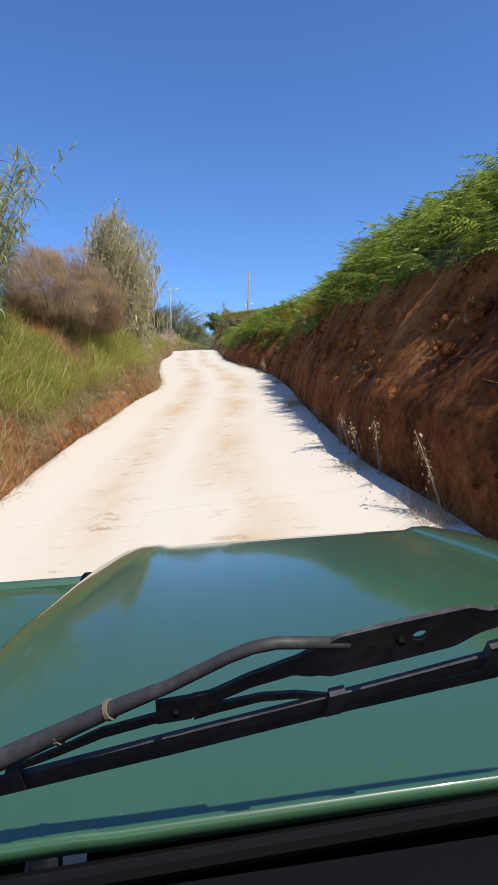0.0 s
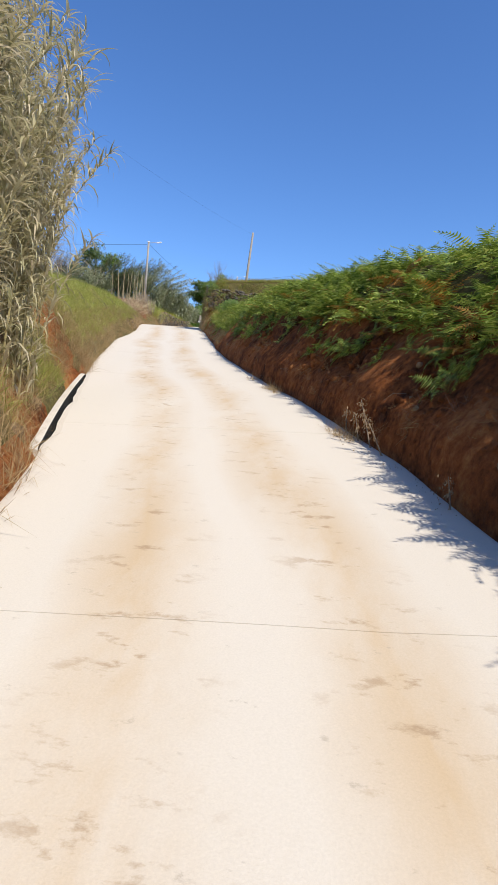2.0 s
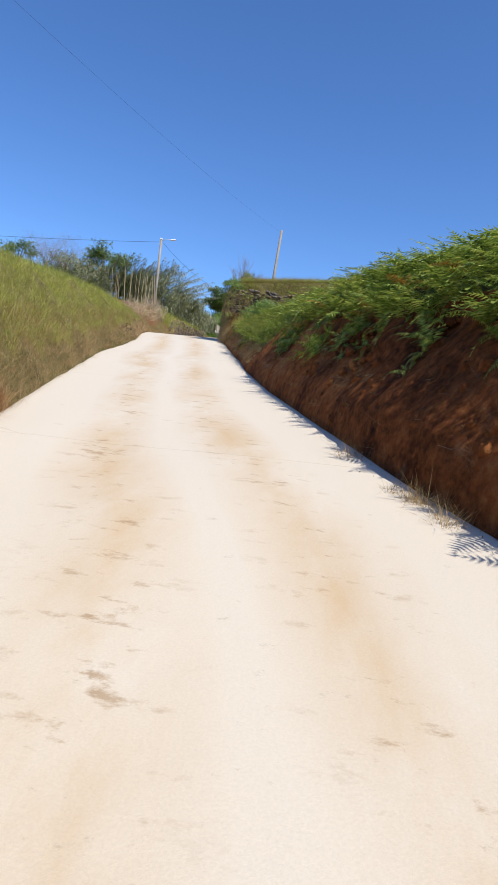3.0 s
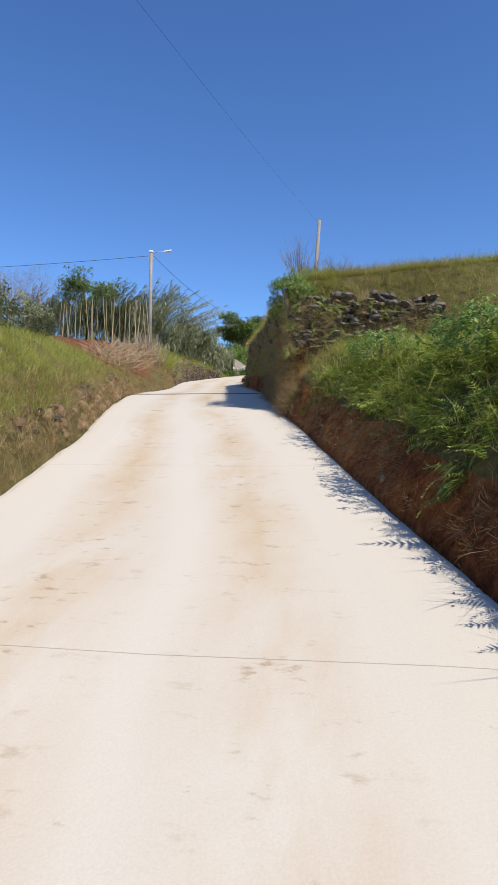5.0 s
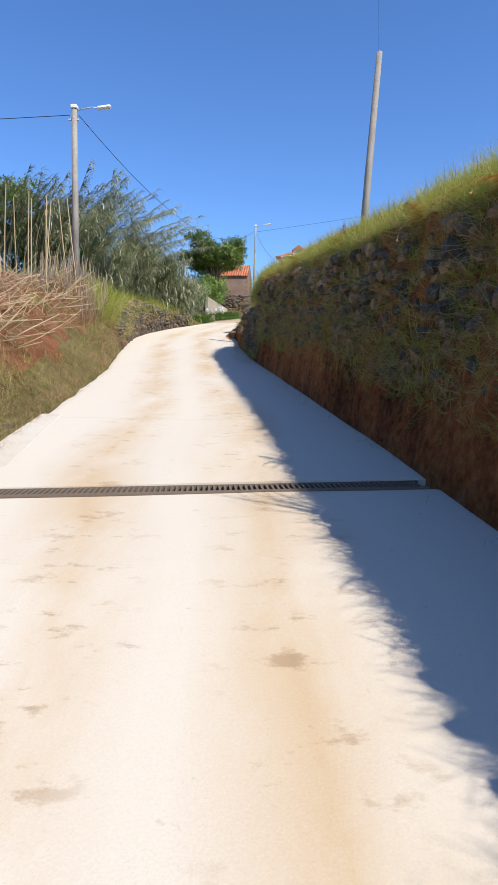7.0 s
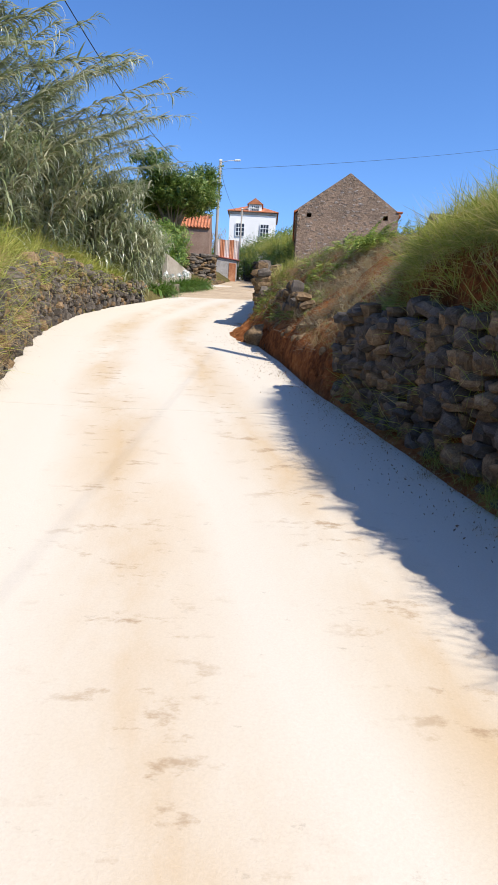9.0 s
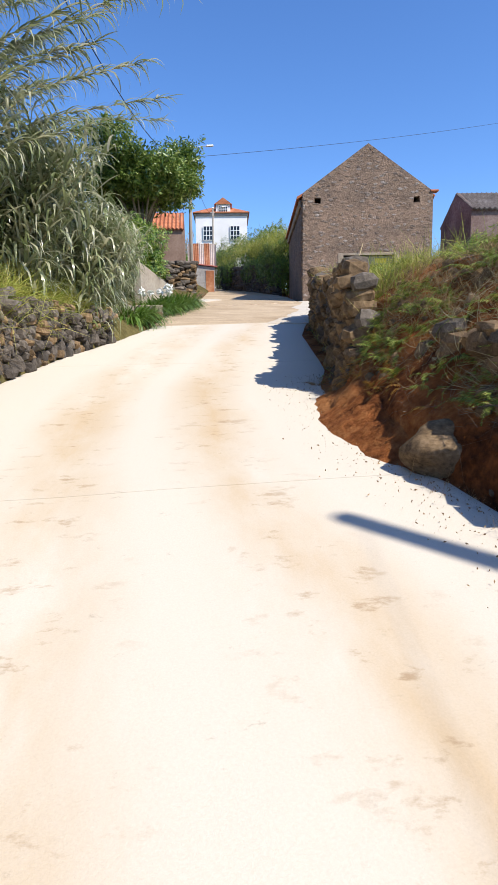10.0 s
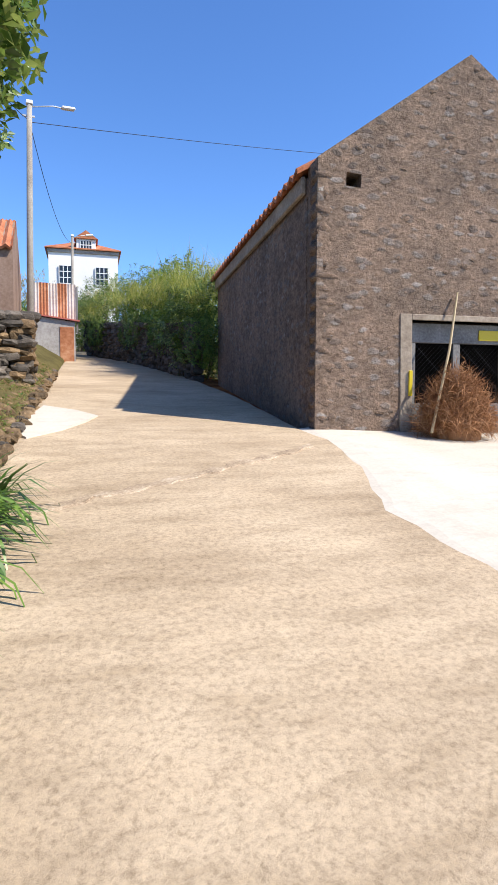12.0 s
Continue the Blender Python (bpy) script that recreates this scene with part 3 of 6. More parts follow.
def build_ground():
    """One sheet from the road out to the horizon."""
    ys = np.concatenate([[-900, -300, -120, -40, -15, 0, 8], np.arange(12, 60, 0.28), np.arange(60, 110, 0.28), np.arange(110, 150, 1.2), [155, 165, 175, 190, 210, 250, 320, 500, 1200]])
    lo = [900, 300, 120, 60, 35, 22, 14, 10, 8, 6, 4.8, 4, 3.2, 2.7, 2.2, 1.8, 1.5, 1.2, 0.95, 0.72, 0.52, 0.36, 0.20, 0.10, 0.0]
    ro = [0.0, 0.03, 0.06, 0.12, 0.18, 0.25, 0.33, 0.42, 0.52, 0.62, 0.72, 0.85, 1.0, 1.2, 1.5, 1.9, 2.4, 3, 4, 6, 9, 14, 22, 35, 60, 120, 300, 900]
    verts, faces, idx = [], [], []
    n = len(lo) + 2 + len(ro)
    for y in ys:
        yc = min(max(y, -40), 175)
        z, lx, rx = road_z(yc), left_x(yc), right_x(yc)
        far = max(0.0, (abs(y - 67) - 108) * 0.03)
        for u in lo:
            k = min(1.0, u * 0.8)
            r = 0.22 * nz(u * 0.7, y * 0.6) + 0.12 * nz(u * 2.1, y * 1.9, 5)
            ditch = 0.5 if GUTTER[0] < y < GUTTER[1] and u <= 0.22 else 0.0
            verts.append((lx - u, y, z + bank_left(yc, u) * (0 if ditch else 1) + k * r - ditch - (0.14 if u == 0 else 0) - far))
        w = rx - lx
        verts.append((lx + 0.3 * w, y, z - 0.18 - far))
        verts.append((lx + 0.7 * w, y, z - 0.18 - far))
        for u in ro:
            h = bank_right(yc, u)
            k = min(1.0, u * 2.5) * min(1.0, max(0.0, (106.9 - yc) * 2))
            ridge = abs(nz(y * 1.1, h * 0.25, 4)) * 0.5
            r = 0.34 * nz(h * 0.8 + 7, y * 0.7) + 0.20 * nz(h * 1.8, y * 2.0, 3) + 0.11 * nz(h * 4.5, y * 5.0, 9) + 0.3 * (0.2 - ridge)
            verts.append((rx + u + k * r * (1 if u < 2 else 0.2), y, z + h + 0.4 * k * r - (0.14 if u == 0 else 0) - far - (0.15 if yc > 106.6 else 0)))
    for j in range(len(ys) - 1):
        for i in range(n - 1):
            a = j * n + i
            faces.append((a, a + 1, a + n + 1, a + n))
            if i < len(lo) + 1:
                u = lo[min(i, len(lo) - 1)]
                idx.append(2 if 72.5 < ys[j] < 90 and (0.9 + 0.6 * nz(ys[j] * 0.7, 6.0) if ys[j] > 74.5 else 1.6) < u < 40 else (0 if ys[j] < 46 and (u < 0.36 or (u < 2.3 and bare_left(ys[j], u))) else 1))
            else:
                idx.append(1 if ro[max(0, i - len(lo) - 2)] > (0.35 if 56 < ys[j] < 66.5 else 1.7 if 87 < ys[j] < 98 else 1.1) else 0)
    ob = link_mesh("ground", verts, faces, M_EARTH, smooth=True)
    ob.data.materials.append(M_SOIL)
    ob.data.materials.append(M_PLOT)
    ob.data.polygons.foreach_set("material_index", np.array(idx, dtype=np.int32))
    return tagged(ob, "red earth and grassy soil of the hillside and road banks", "ground", kind="structure")


build_ground()
JOINTS = [(-12, 0), (-4, 0), (4, 0), (11.5, 0), (16.0, 0), (20.95, 1.2), (28.0, 0.2), (33.8, 0.4), (39.0, 0.8), (44.6, 0.2), (50.4, 0), (56.6, 0), (61.2, 0.1), (67.2, 0), (72.5, 0.6)]


def slab_mesh(name, y0, y1, material, parent, slant0=0.0, slant1=0.0, thick=0.16, inset=0.006, drop=0.0):
    """A cast slab that follows the road between two joints."""
    verts, faces = [], []
    m = max(2, int((y1 - y0) / 0.4))
    us = [0, 0.02, 0.15, 0.35, 0.5, 0.65, 0.85, 0.98, 1]
    for j in range(m):
        s = j / (m - 1)
        for low in (0, 1):
            for u in us:
                y = (y0 + inset + slant0 * (u - 0.5)) * (1 - s) + (y1 - inset + slant1 * (u - 0.5)) * s
                lx = left_x(y) + 0.06 * nz(y * 1.3, 2.0) - 0.02
                rx = right_x(y) + 0.05 * nz(y * 1.5, 8.0) + 0.05
                z = road_z(y) - drop + ((0.0 if 0 < u < 1 else -0.012) + 0.02 * nz(u * 4, y * 0.4) if not low else -thick)
                verts.append((lx + u * (rx - lx), y, z))
    k = len(us)
    n = 2 * k
    uv = [(u, j * 0.1) for j in range(m) for low in (0, 1) for u in us]
    for j in range(m - 1):
        a = j * n
        for i in range(k - 1):
            faces.append((a + i, a + i + 1, a + n + i + 1, a + n + i))
            faces.append((a + k + i, a + n + k + i, a + n + k + i + 1, a + k + i + 1))
        faces.append((a, a + n, a + n + k, a + k))
        faces.append((a + k - 1, a + 2 * k - 1, a + n + 2 * k - 1, a + n + k - 1))
    for a in (0, (m - 1) * n):
        for i in range(k - 1):
            faces.append((a + i, a + k + i, a + k + i + 1, a + i + 1))
    ob = link_mesh(name, verts, faces, material, parent)
    layer = ob.data.uv_layers.new(name="UVMap")
    for lp in ob.data.loops:
        layer.data[lp.index].uv = uv[lp.vertex_index]
    return ob


road = thing("road", Matrix(), "pale new concrete road with sandy tyre stains, climbing", "road", kind="structure")
UPPER = [(72.8, 0.6), (75.87, 0), (82.0, 0.2), (88.5, 0), (94.0, 0.3), (99.6, 0.2), (104.9, 0.8)]
for row in (JOINTS, UPPER):
    for (y0, s0), (y1, s1) in zip(row, row[1:]):
        slab_mesh("slab", y0, y1, M_ROAD, road, s0, s1, inset=0.004)
tagged(slab_mesh("lane", 104.9, 150, M_LANE, None, 0.8, 0), "old worn brown concrete lane running past the barn", "lane", kind="structure")


def yard():
    edge = [(-7.05, 104.72), (-6.62, 105.6), (-6.1, 106.9), (-5.72, 108.2), (-5.28, 109.6), (-5.12, 110.6), (-5.12, 111.2), (-4.62, 112.5), (-4.33, 113.7), (-3.85, 115.6)]
    verts, faces = [], []
    cols = 8
    for j in range(37):
        s = j / 4
        i = min(int(s), len(edge) - 2)
        f = s - i
        x0 = edge[i][0] * (1 - f) + edge[i + 1][0] * f + 0.09 * nz(j * 0.9, 3.3)
        y = edge[i][1] * (1 - f) + edge[i + 1][1] * f
        x1 = right_x(y) + 0.1 if y < 106.5 else 10.0
        for c in range(cols):
            x = x0 + min((x1 - x0) * c / 7, (0, 0.3, 0.6, 99, 99, 99, 99, 99)[c])
            verts.append((x, y, road_z(y) + (-0.03, 0.010, 0.022)[min(c, 2)] - 0.02 * max(0, x + 3.9) + 0.008 * nz(x, y)))
        for c in range(cols):
            x = x0 + (x1 - x0) * c / (cols - 1)
            verts.append((x, y, road_z(y) - 0.25))
    n = 2 * cols
    for j in range(36):
        a = j * n
        for c in range(cols - 1):
            faces.append((a + c, a + c + 1, a + n + c + 1, a + n + c))
        faces.append((a, a + n, a + n + cols, a + cols))
        faces.append((a + cols - 1, a + 2 * cols - 1, a + n + 2 * cols - 1, a + n + cols - 1))
    for a in (0, 36 * n):
        for c in range(cols - 1):
            faces.append((a + c, a + cols + c, a + cols + c + 1, a + c + 1))
    return tagged(link_mesh("yard", verts, faces, M_YARD), "pale poured concrete forecourt in front of the barn", "pavement", kind="structure")


yard()


def patch():
    v = [(-8.25, 115.4), (-8.1, 115.0), (-7.6, 115.65), (-7.2, 116.4), (-6.95, 117.0), (-7.25, 117.7), (-7.8, 118.4), (-8.0, 117.3)]
    bm = bmesh.new()
    f = bm.faces.new([bm.verts.new((x, y, road_z(y) + 0.024)) for x, y in v])
    r = bmesh.ops.extrude_face_region(bm, geom=[f])
    bmesh.ops.translate(bm, verts=[q for q in r["geom"] if isinstance(q, bmesh.types.BMVert)], vec=(0, 0, -0.1))
    bmesh.ops.recalc_face_normals(bm, faces=bm.faces)
    return tagged(part("concrete_patch", bm, M_YARD), "pale fresh concrete patch on the lane's edge", "patch", kind="structure")


patch()


def lane_seam():
    """A ragged strip of washed-out gravel concrete across the lane."""
    bm = bmesh.new()
    rows = []
    for j in range(61):
        f = j / 60
        x, y = -9.0 + 4.7 * f, 111.35 + 2.75 * f ** 1.2 + 0.10 * nz(j * 0.23, 5.0)
        w = 0.10 + 0.10 * nz(j * 0.5, 1.0) + 0.07 * nz(j * 1.7, 2.0)
        rows.append([bm.verts.new((x, y + o * w, road_z(y + o * w) + h + 0.012 * nz(j * 1.1, o * 3, 4.0))) for o, h in ((-1, -0.004), (-0.8, 0.016), (0, 0.018), (0.8, 0.016), (1, -0.004))])
    for a, b in zip(rows, rows[1:]):
        for k in range(4):
            bm.faces.new((a[k], b[k], b[k + 1], a[k + 1]))
    bmesh.ops.recalc_face_normals(bm, faces=bm.faces)
    return tagged(part("lane_seam", bm, M_SEAM), "ragged pale gravelly seam across the old lane", "seam", kind="structure")


lane_seam()


def gutter():
    """Curved concrete rim of the open side drain."""
    verts, faces = [], []
    ys = np.linspace(GUTTER[0] - 0.3, GUTTER[1] + 0.3, 40)
    for y in ys:
        s = (y - ys[0]) / (ys[-1] - ys[0])
        u = 0.03 + 0.08 * math.sin(math.pi * min(1, max(0, s))) ** 0.4
        x, z = left_x(y) - u, road_z(y)
        for dx, dz in ((0, -0.6), (0, 0.015), (-0.02, 0.025), (-0.10, 0.03), (-0.12, -0.6)):
            verts.append((x + dx, y, z + dz))
    for j in range(len(ys) - 1):
        for i in range(4):
            a = 5 * j + i
            faces.append((a, a + 1, a + 6, a + 5))
    faces.append((0, 1, 2, 3, 4))
    faces.append(tuple(range(5 * len(ys) - 1, 5 * len(ys) - 6, -1)))
    ob = link_mesh("gutter_rim", verts, faces, M_YARD)
    # the face towards the road is painted black to read as a shaded slot
    ob.data.materials.append(M_SLOT_SHADE)
    ob.data.polygons.foreach_set("material_index", np.array([1 if k < 4 * (len(ys) - 1) and k % 4 == 0 else 0 for k in range(len(faces))], dtype=np.int32))
    return tagged(ob, "curved pale concrete rim of the open roadside drain", "drain", kind="structure")


gutter()


def grate():
    y = 72.65
    mid = (left_x(y) + right_x(y)) / 2
    x0, x1 = left_x(y) + 0.02 - mid, right_x(y) - 0.1 - mid
    root = thing("drain_grate", pose(mid, y, road_z(y), 0, -0.96, 8.0), "dark steel slotted drain grate set across the road", "drain grate")
    for dy in (-0.14, 0.14):
        part("rail", box(x0, dy - 0.012, -0.05, x1, dy + 0.012, 0.004), M_STEEL, root)
    # trough bottom coloured near-black, painting the shade between the bars
    part("trough", box(x0, -0.14, -0.15, x1, 0.14, -0.13), M_INNER_SHADE, root)
    bar = None
    for k in range(int((x1 - x0) / 0.045)):
        if bar is None:
            bar = part("bar", box(-0.009, -0.128, -0.035, 0.009, 0.128, 0.0), M_STEEL, root)
            ob = bar
        else:
            ob = new("bar", bar.data)
            ob.parent = root
        ob.location.x = x0 + 0.03 + 0.045 * k


grate()

# ---- stones ----
RNG = np.random.default_rng(7)


def stone_mesh(rng, flat=1.0):
    bm = bmesh.new()
    bmesh.ops.create_cube(bm, size=1.0)
    bmesh.ops.subdivide_edges(bm, edges=bm.edges[:], cuts=1, use_grid_fill=True)
    o = Vector(rng.uniform(-50, 50, 3))
    for v in bm.verts:
        d = v.co.normalized()
        v.co = v.co.lerp(d * 0.60, 0.68) + 0.16 * Vector((noise.noise(v.co * 1.7 + o), noise.noise(v.co * 1.7 - o), noise.noise(v.co * 1.7 + 2 * o)))
        v.co.z *= flat
    me = bpy.data.meshes.new("stone")
    bm.to_mesh(me)
    bm.free()
    return me


STONES = {}
for key, material in (("dark", M_STONE), ("warm", M_STONE_WARM), ("barn", M_BARN)):
    STONES[key] = []
    for _ in range(7):
        me = stone_mesh(RNG)
        me.materials.append(material)
        if key == "barn":
            me.polygons.foreach_set("use_smooth", np.ones(len(me.polygons), bool))
        STONES[key].append(me)


def lay_stone(parent, kind, p, size, yaw, rng, tilt=0.12):
    ob = new("stone", STONES[kind][rng.integers(0, 7)])
    ob.parent = parent
    ob.matrix_basis = Matrix.Translation(p) @ Matrix.Rotation(yaw, 4, "Z") @ Matrix.Rotation(rng.normal(0, tilt), 4, "X") @ Matrix.Rotation(rng.normal(0, tilt), 4, "Y") @ Matrix.Diagonal((*size, 1))
    return ob


def stone_wall(name, path, height, stone, rng, label, kinds=("dark",), limit=300, gap=0.0, base=None, core=True, face_in=0.0):
    """Courses of rough stones along a path of (x, y); height(s) over the ground, s along it from 0 to 1."""
    root = thing(name, Matrix(), label, "wall")
    pts = [Vector((x, y, 0)) for x, y in path]
    seg = [(b - a).length for a, b in zip(pts, pts[1:])]
    total = sum(seg)

    def at(d):
        for a, b, l in zip(pts, pts[1:], seg):
            if d <= l or b is pts[-1]:
                return a.lerp(b, min(1, d / l)), math.atan2((b - a).y, (b - a).x)
            d -= l

    hmax = max(height(i / 20) for i in range(21))
    z, count = 0.0, 0
    rest = []
    while z < hmax:
        ch = stone[1] * rng.uniform(0.7, 1.3)
        d = rng.uniform(0, stone[0] * 0.5)
        while d < total:
            l = stone[0] * rng.uniform(0.45, 1.5)
            sh = ch * rng.uniform(0.75, 1.4)
            if z < height(d / total) and rng.uniform() > gap:
                p, yaw = at(min(total, d + l / 2))
                g = base(p.x, p.y) if base else road_z(p.y)
                spare = count >= limit
                ob = lay_stone(root, kinds[rng.integers(0, len(kinds))], (p.x + rng.normal(0, 0.04), p.y + rng.normal(0, 0.03), g + z + ch * 0.45 + rng.normal(0, 0.025)), (l * 1.18, stone[2] * rng.uniform(0.8, 1.2), sh * 1.22), yaw + rng.normal(0, 0.14), rng, 0.17)
                count += 1
                if spare:
                    rest.append(ob)
            d += l
        z += ch
    for matter in sorted({ob.data.materials[0].name for ob in rest}):
        bm = bmesh.new()
        for ob in [q for q in rest if q.data.materials[0].name == matter]:
            k = len(bm.verts)
            bm.from_mesh(ob.data)
            bm.verts.ensure_lookup_table()
            bmesh.ops.transform(bm, matrix=ob.matrix_basis, verts=bm.verts[k:])
        tagged(part("stones", bm, bpy.data.materials[matter], root), kind="stuff")
    for ob in rest:
        bpy.data.objects.remove(ob)
    return root


def along(side, y0, y1, off, n=10):
    return [((right_x(y) + off) if side > 0 else (left_x(y) - off), y) for y in np.linspace(y0, y1, n)]


# right dry-stone wall beside the forecourt, with its return
stone_wall("dry_stone_wall", along(1, 96.9, 105.4, 0.40, 12) + [(-4.76, 106.15), (-4.3, 106.55), (-2.4, 106.75)], lambda s: 1.42 - 0.5 * s + 0.10 * math.sin(s * 37), (0.17, 0.13, 0.33), RNG, "rough dry-stone wall of ochre and grey field stones", ("warm", "warm", "warm", "dark"), 300)
# left retaining wall below the canes
stone_wall("retaining_wall", along(-1, 88.5, 102.0, 0.14, 16), lambda s: 0.7 + 0.75 * math.sin(math.pi * min(1, s * 1.1)) if s < 0.9 else 0.6, (0.15, 0.105, 0.3), RNG, "grey basalt retaining wall below the canes", ("dark", "dark", "dark", "warm"), 300)
# terrace wall facing down the road
stone_wall("terrace_wall", [(-2.3, 66.45), (-1.2, 66.2), (-0.3, 65.95), (0.7, 65.8)], lambda s: 1.0 - 0.25 * s + 0.1 * math.sin(s * 23), (0.17, 0.068, 0.45), RNG, "dark flat-stoned terrace wall above the bank", ("dark", "dark", "dark", "warm"), 300, 0.05, lambda x, y: -0.12)
# weathered face along the road beyond it
stone_wall("bank_wall", along(1, 67.4, 85.2, 0.21, 20), lambda s: 1.5, (0.15, 0.105, 0.2), RNG, "overgrown dark stone wall in the shaded bank", ("warm", "warm", "dark"), 300, 0.66, lambda x, y: road_z(y) + 0.75)
stone_wall("roadside_wall", along(1, 85.4, 89.6, 0.24, 8), lambda s: 1.45 - 0.3 * s, (0.18, 0.115, 0.24), RNG, "dark dry-stone wall under hanging grass", ("dark", "dark", "warm"), 300, 0.06, lambda x, y: road_z(y) + 0.0)
stone_wall("ruined_wall", along(-1, 60.5, 72.6, 0.34, 12), lambda s: 0.5 + 0.14 * math.sin(s * 19), (0.12, 0.08, 0.2), RNG, "low ruined stone wall half hidden in grass", ("warm", "dark", "warm"), 300, 0.42)
stone_wall("ruined_wall", along(-1, 35.2, 38.4, 1.1, 6), lambda s: 1.0, (0.24, 0.16, 0.4), RNG, "short stretch of old stone wall under the canes", ("dark", "warm"), 90, 0.0, lambda x, y: road_z(y) + 0.9)
stone_wall("stone_pier", [(-10.6, 120.9), (-9.5, 121.0), (-8.15, 121.35), (-8.1, 122.4)], lambda s: 1.75, (0.34, 0.14, 0.42), RNG, "stub of grey dry-stone wall beside the lamp pole", ("dark", "warm"), 150, 0.0, lambda x, y: road_z(y) - 0.05)


stone_wall("lane_wall", [(-3.0, 124.8), (-3.2, 128), (-3.4, 132), (-4.0, 136), (-5.0, 140)], lambda s: 1.7, (0.26, 0.15, 0.4), RNG, "dark overgrown stone wall along the lane", ("dark",), 300, 0.25)


stone_wall("stone_edging", along(-1, 113.2, 127.0, 0.10, 12), lambda s: 0.09, (0.17, 0.10, 0.17), RNG, "rough stone edging along the lane", ("warm", "dark", "warm"), 120, 0.12)


def boulder(p, size, yaw, kind, label):
    bm = bmesh.new()
    bmesh.ops.create_icosphere(bm, subdivisions=4, radius=0.5)
    o = Vector((p[0] * 3.1, p[1] * 1.7, 0))
    for v in bm.verts:
        d = v.co.normalized()
        chip = max(d.dot(Vector((0.6, -0.5, 0.6))), d.dot(Vector((-0.7, -0.4, 0.5))), d.dot(Vector((0.1, 0.8, 0.6))))
        v.co *= 1.05 - 0.28 * max(0.0, chip - 0.72) / 0.28 + 0.22 * noise.noise(d * 1.6 + o) + 0.07 * noise.noise(d * 5 + o) + 0.03 * noise.noise(d * 12 + o)
    ob = part("boulder", bm, M_STONE_WARM if kind == "warm" else M_STONE, smooth=True)
    ob.matrix_world = Matrix.Translation(p) @ Matrix.Rotation(yaw, 4, "Z") @ Matrix.Rotation(0.2, 4, "X") @ Matrix.Diagonal((*size, 1))
    return tagged(ob, label, "boulder", "boulders at the foot of the slump")


for x, y, s, k in ((-6.95, 94.15, (0.75, 0.5, 0.5), "warm"), (-6.75, 93.55, (0.5, 0.4, 0.36), "dark"), (-6.5, 99.0, (0.6, 0.5, 0.5), "warm"), (-6.25, 99.5, (0.45, 0.4, 0.42), "warm"), (-6.95, 97.0, (0.4, 0.35, 0.4), "warm"), (-6.8, 96.2, (0.35, 0.3, 0.3), "dark")):
    boulder((x, y, road_z(y) + 0.32 * s[2]), s, x * 5, k, "ochre boulder fallen at the road's edge" if k == "warm" else "grey boulder fallen at the road's edge")
# stones of the broken wall above the slump
stone_wall("broken_wall", [(-6.6, 95.4), (-6.52, 94.6), (-6.46, 93.6), (-6.38, 92.6)], lambda s: 0.95 - 0.6 * abs(s - 0.6), (0.23, 0.15, 0.26), RNG, "broken stub of stone wall above the slump", ("warm", "warm", "dark"), 140, 0.04, lambda x, y: road_z(y) + 0.30)


def slump():
    """Loose earth fanned out over the road's edge."""
    bm = bmesh.new()
    bmesh.ops.create_grid(bm, x_segments=26, y_segments=34, size=1.0)
    for v in bm.verts:
        a, b = v.co.x, v.co.y
        y = 95.6 + 2.4 * b
        x = right_x(y) + 0.05 + 0.72 * a
        r = max(0.0, 1 - math.hypot((a - 0.9) / 1.75, b))
        z = road_z(y) - 0.06 + 0.95 * r ** 1.3 + 0.12 * nz(x * 4, y * 4) * min(1, 3 * r) + 0.06 * nz(x * 11, y * 11) * min(1, 3 * r)
        v.co = Vector((x, y, z))
    return tagged(part("earth_slump", bm, M_EARTH, smooth=True), "slumped heap of loose red earth on the road's edge", "earth heap")


slump()


def culvert():
    root = thing("culvert", pose(-8.35, 74.3, road_z(74.3) + 0.01, 6.9, 0, 10), "small roadside culvert with a cracked slab over a dark hole", "culvert")
    part("slab", box(-1.5, 0.9, 0.004, -0.1, 1.8, 0.14, 0.02), M_OLDCONC, root)
    part("apron", box(-1.5, -1.2, -0.2, 0.6, 1.75, 0.0, 0.02), M_YARD, root)
    for i, (x, y, s) in enumerate(((-0.75, -0.3, 0.32), (-0.45, -0.42, 0.26), (-0.78, 0.2, 0.34), (0.1, 0.55, 0.28))):
        lay_stone(root, "dark", (x, y, -0.06), (s, s * 0.8, 0.26), i, RNG)


culvert()


def box_drain():
    root = thing("box_drain", pose(-9.85, 106.45, road_z(106.45), 0, 0, -8), "open concrete box drain with rough stone lip", "drain")
    part("side", box(-0.5, -0.55, -0.3, -0.36, 0.45, 0.35, 0.02), M_OLDCONC, root)
    part("back", box(-0.36, 0.33, -0.3, 0.4, 0.45, 0.38, 0.02), M_OLDCONC, root)
    # filled up to road level; its black paints the shade of the opening
    part("floor", box(-0.36, -0.55, -0.3, 0.3, 0.33, 0.012), M_INNER_SHADE, root)
    lay_stone(root, "warm", (0.36, -0.1, 0.06), (0.22, 0.45, 0.18), 0.2, RNG)


box_drain()


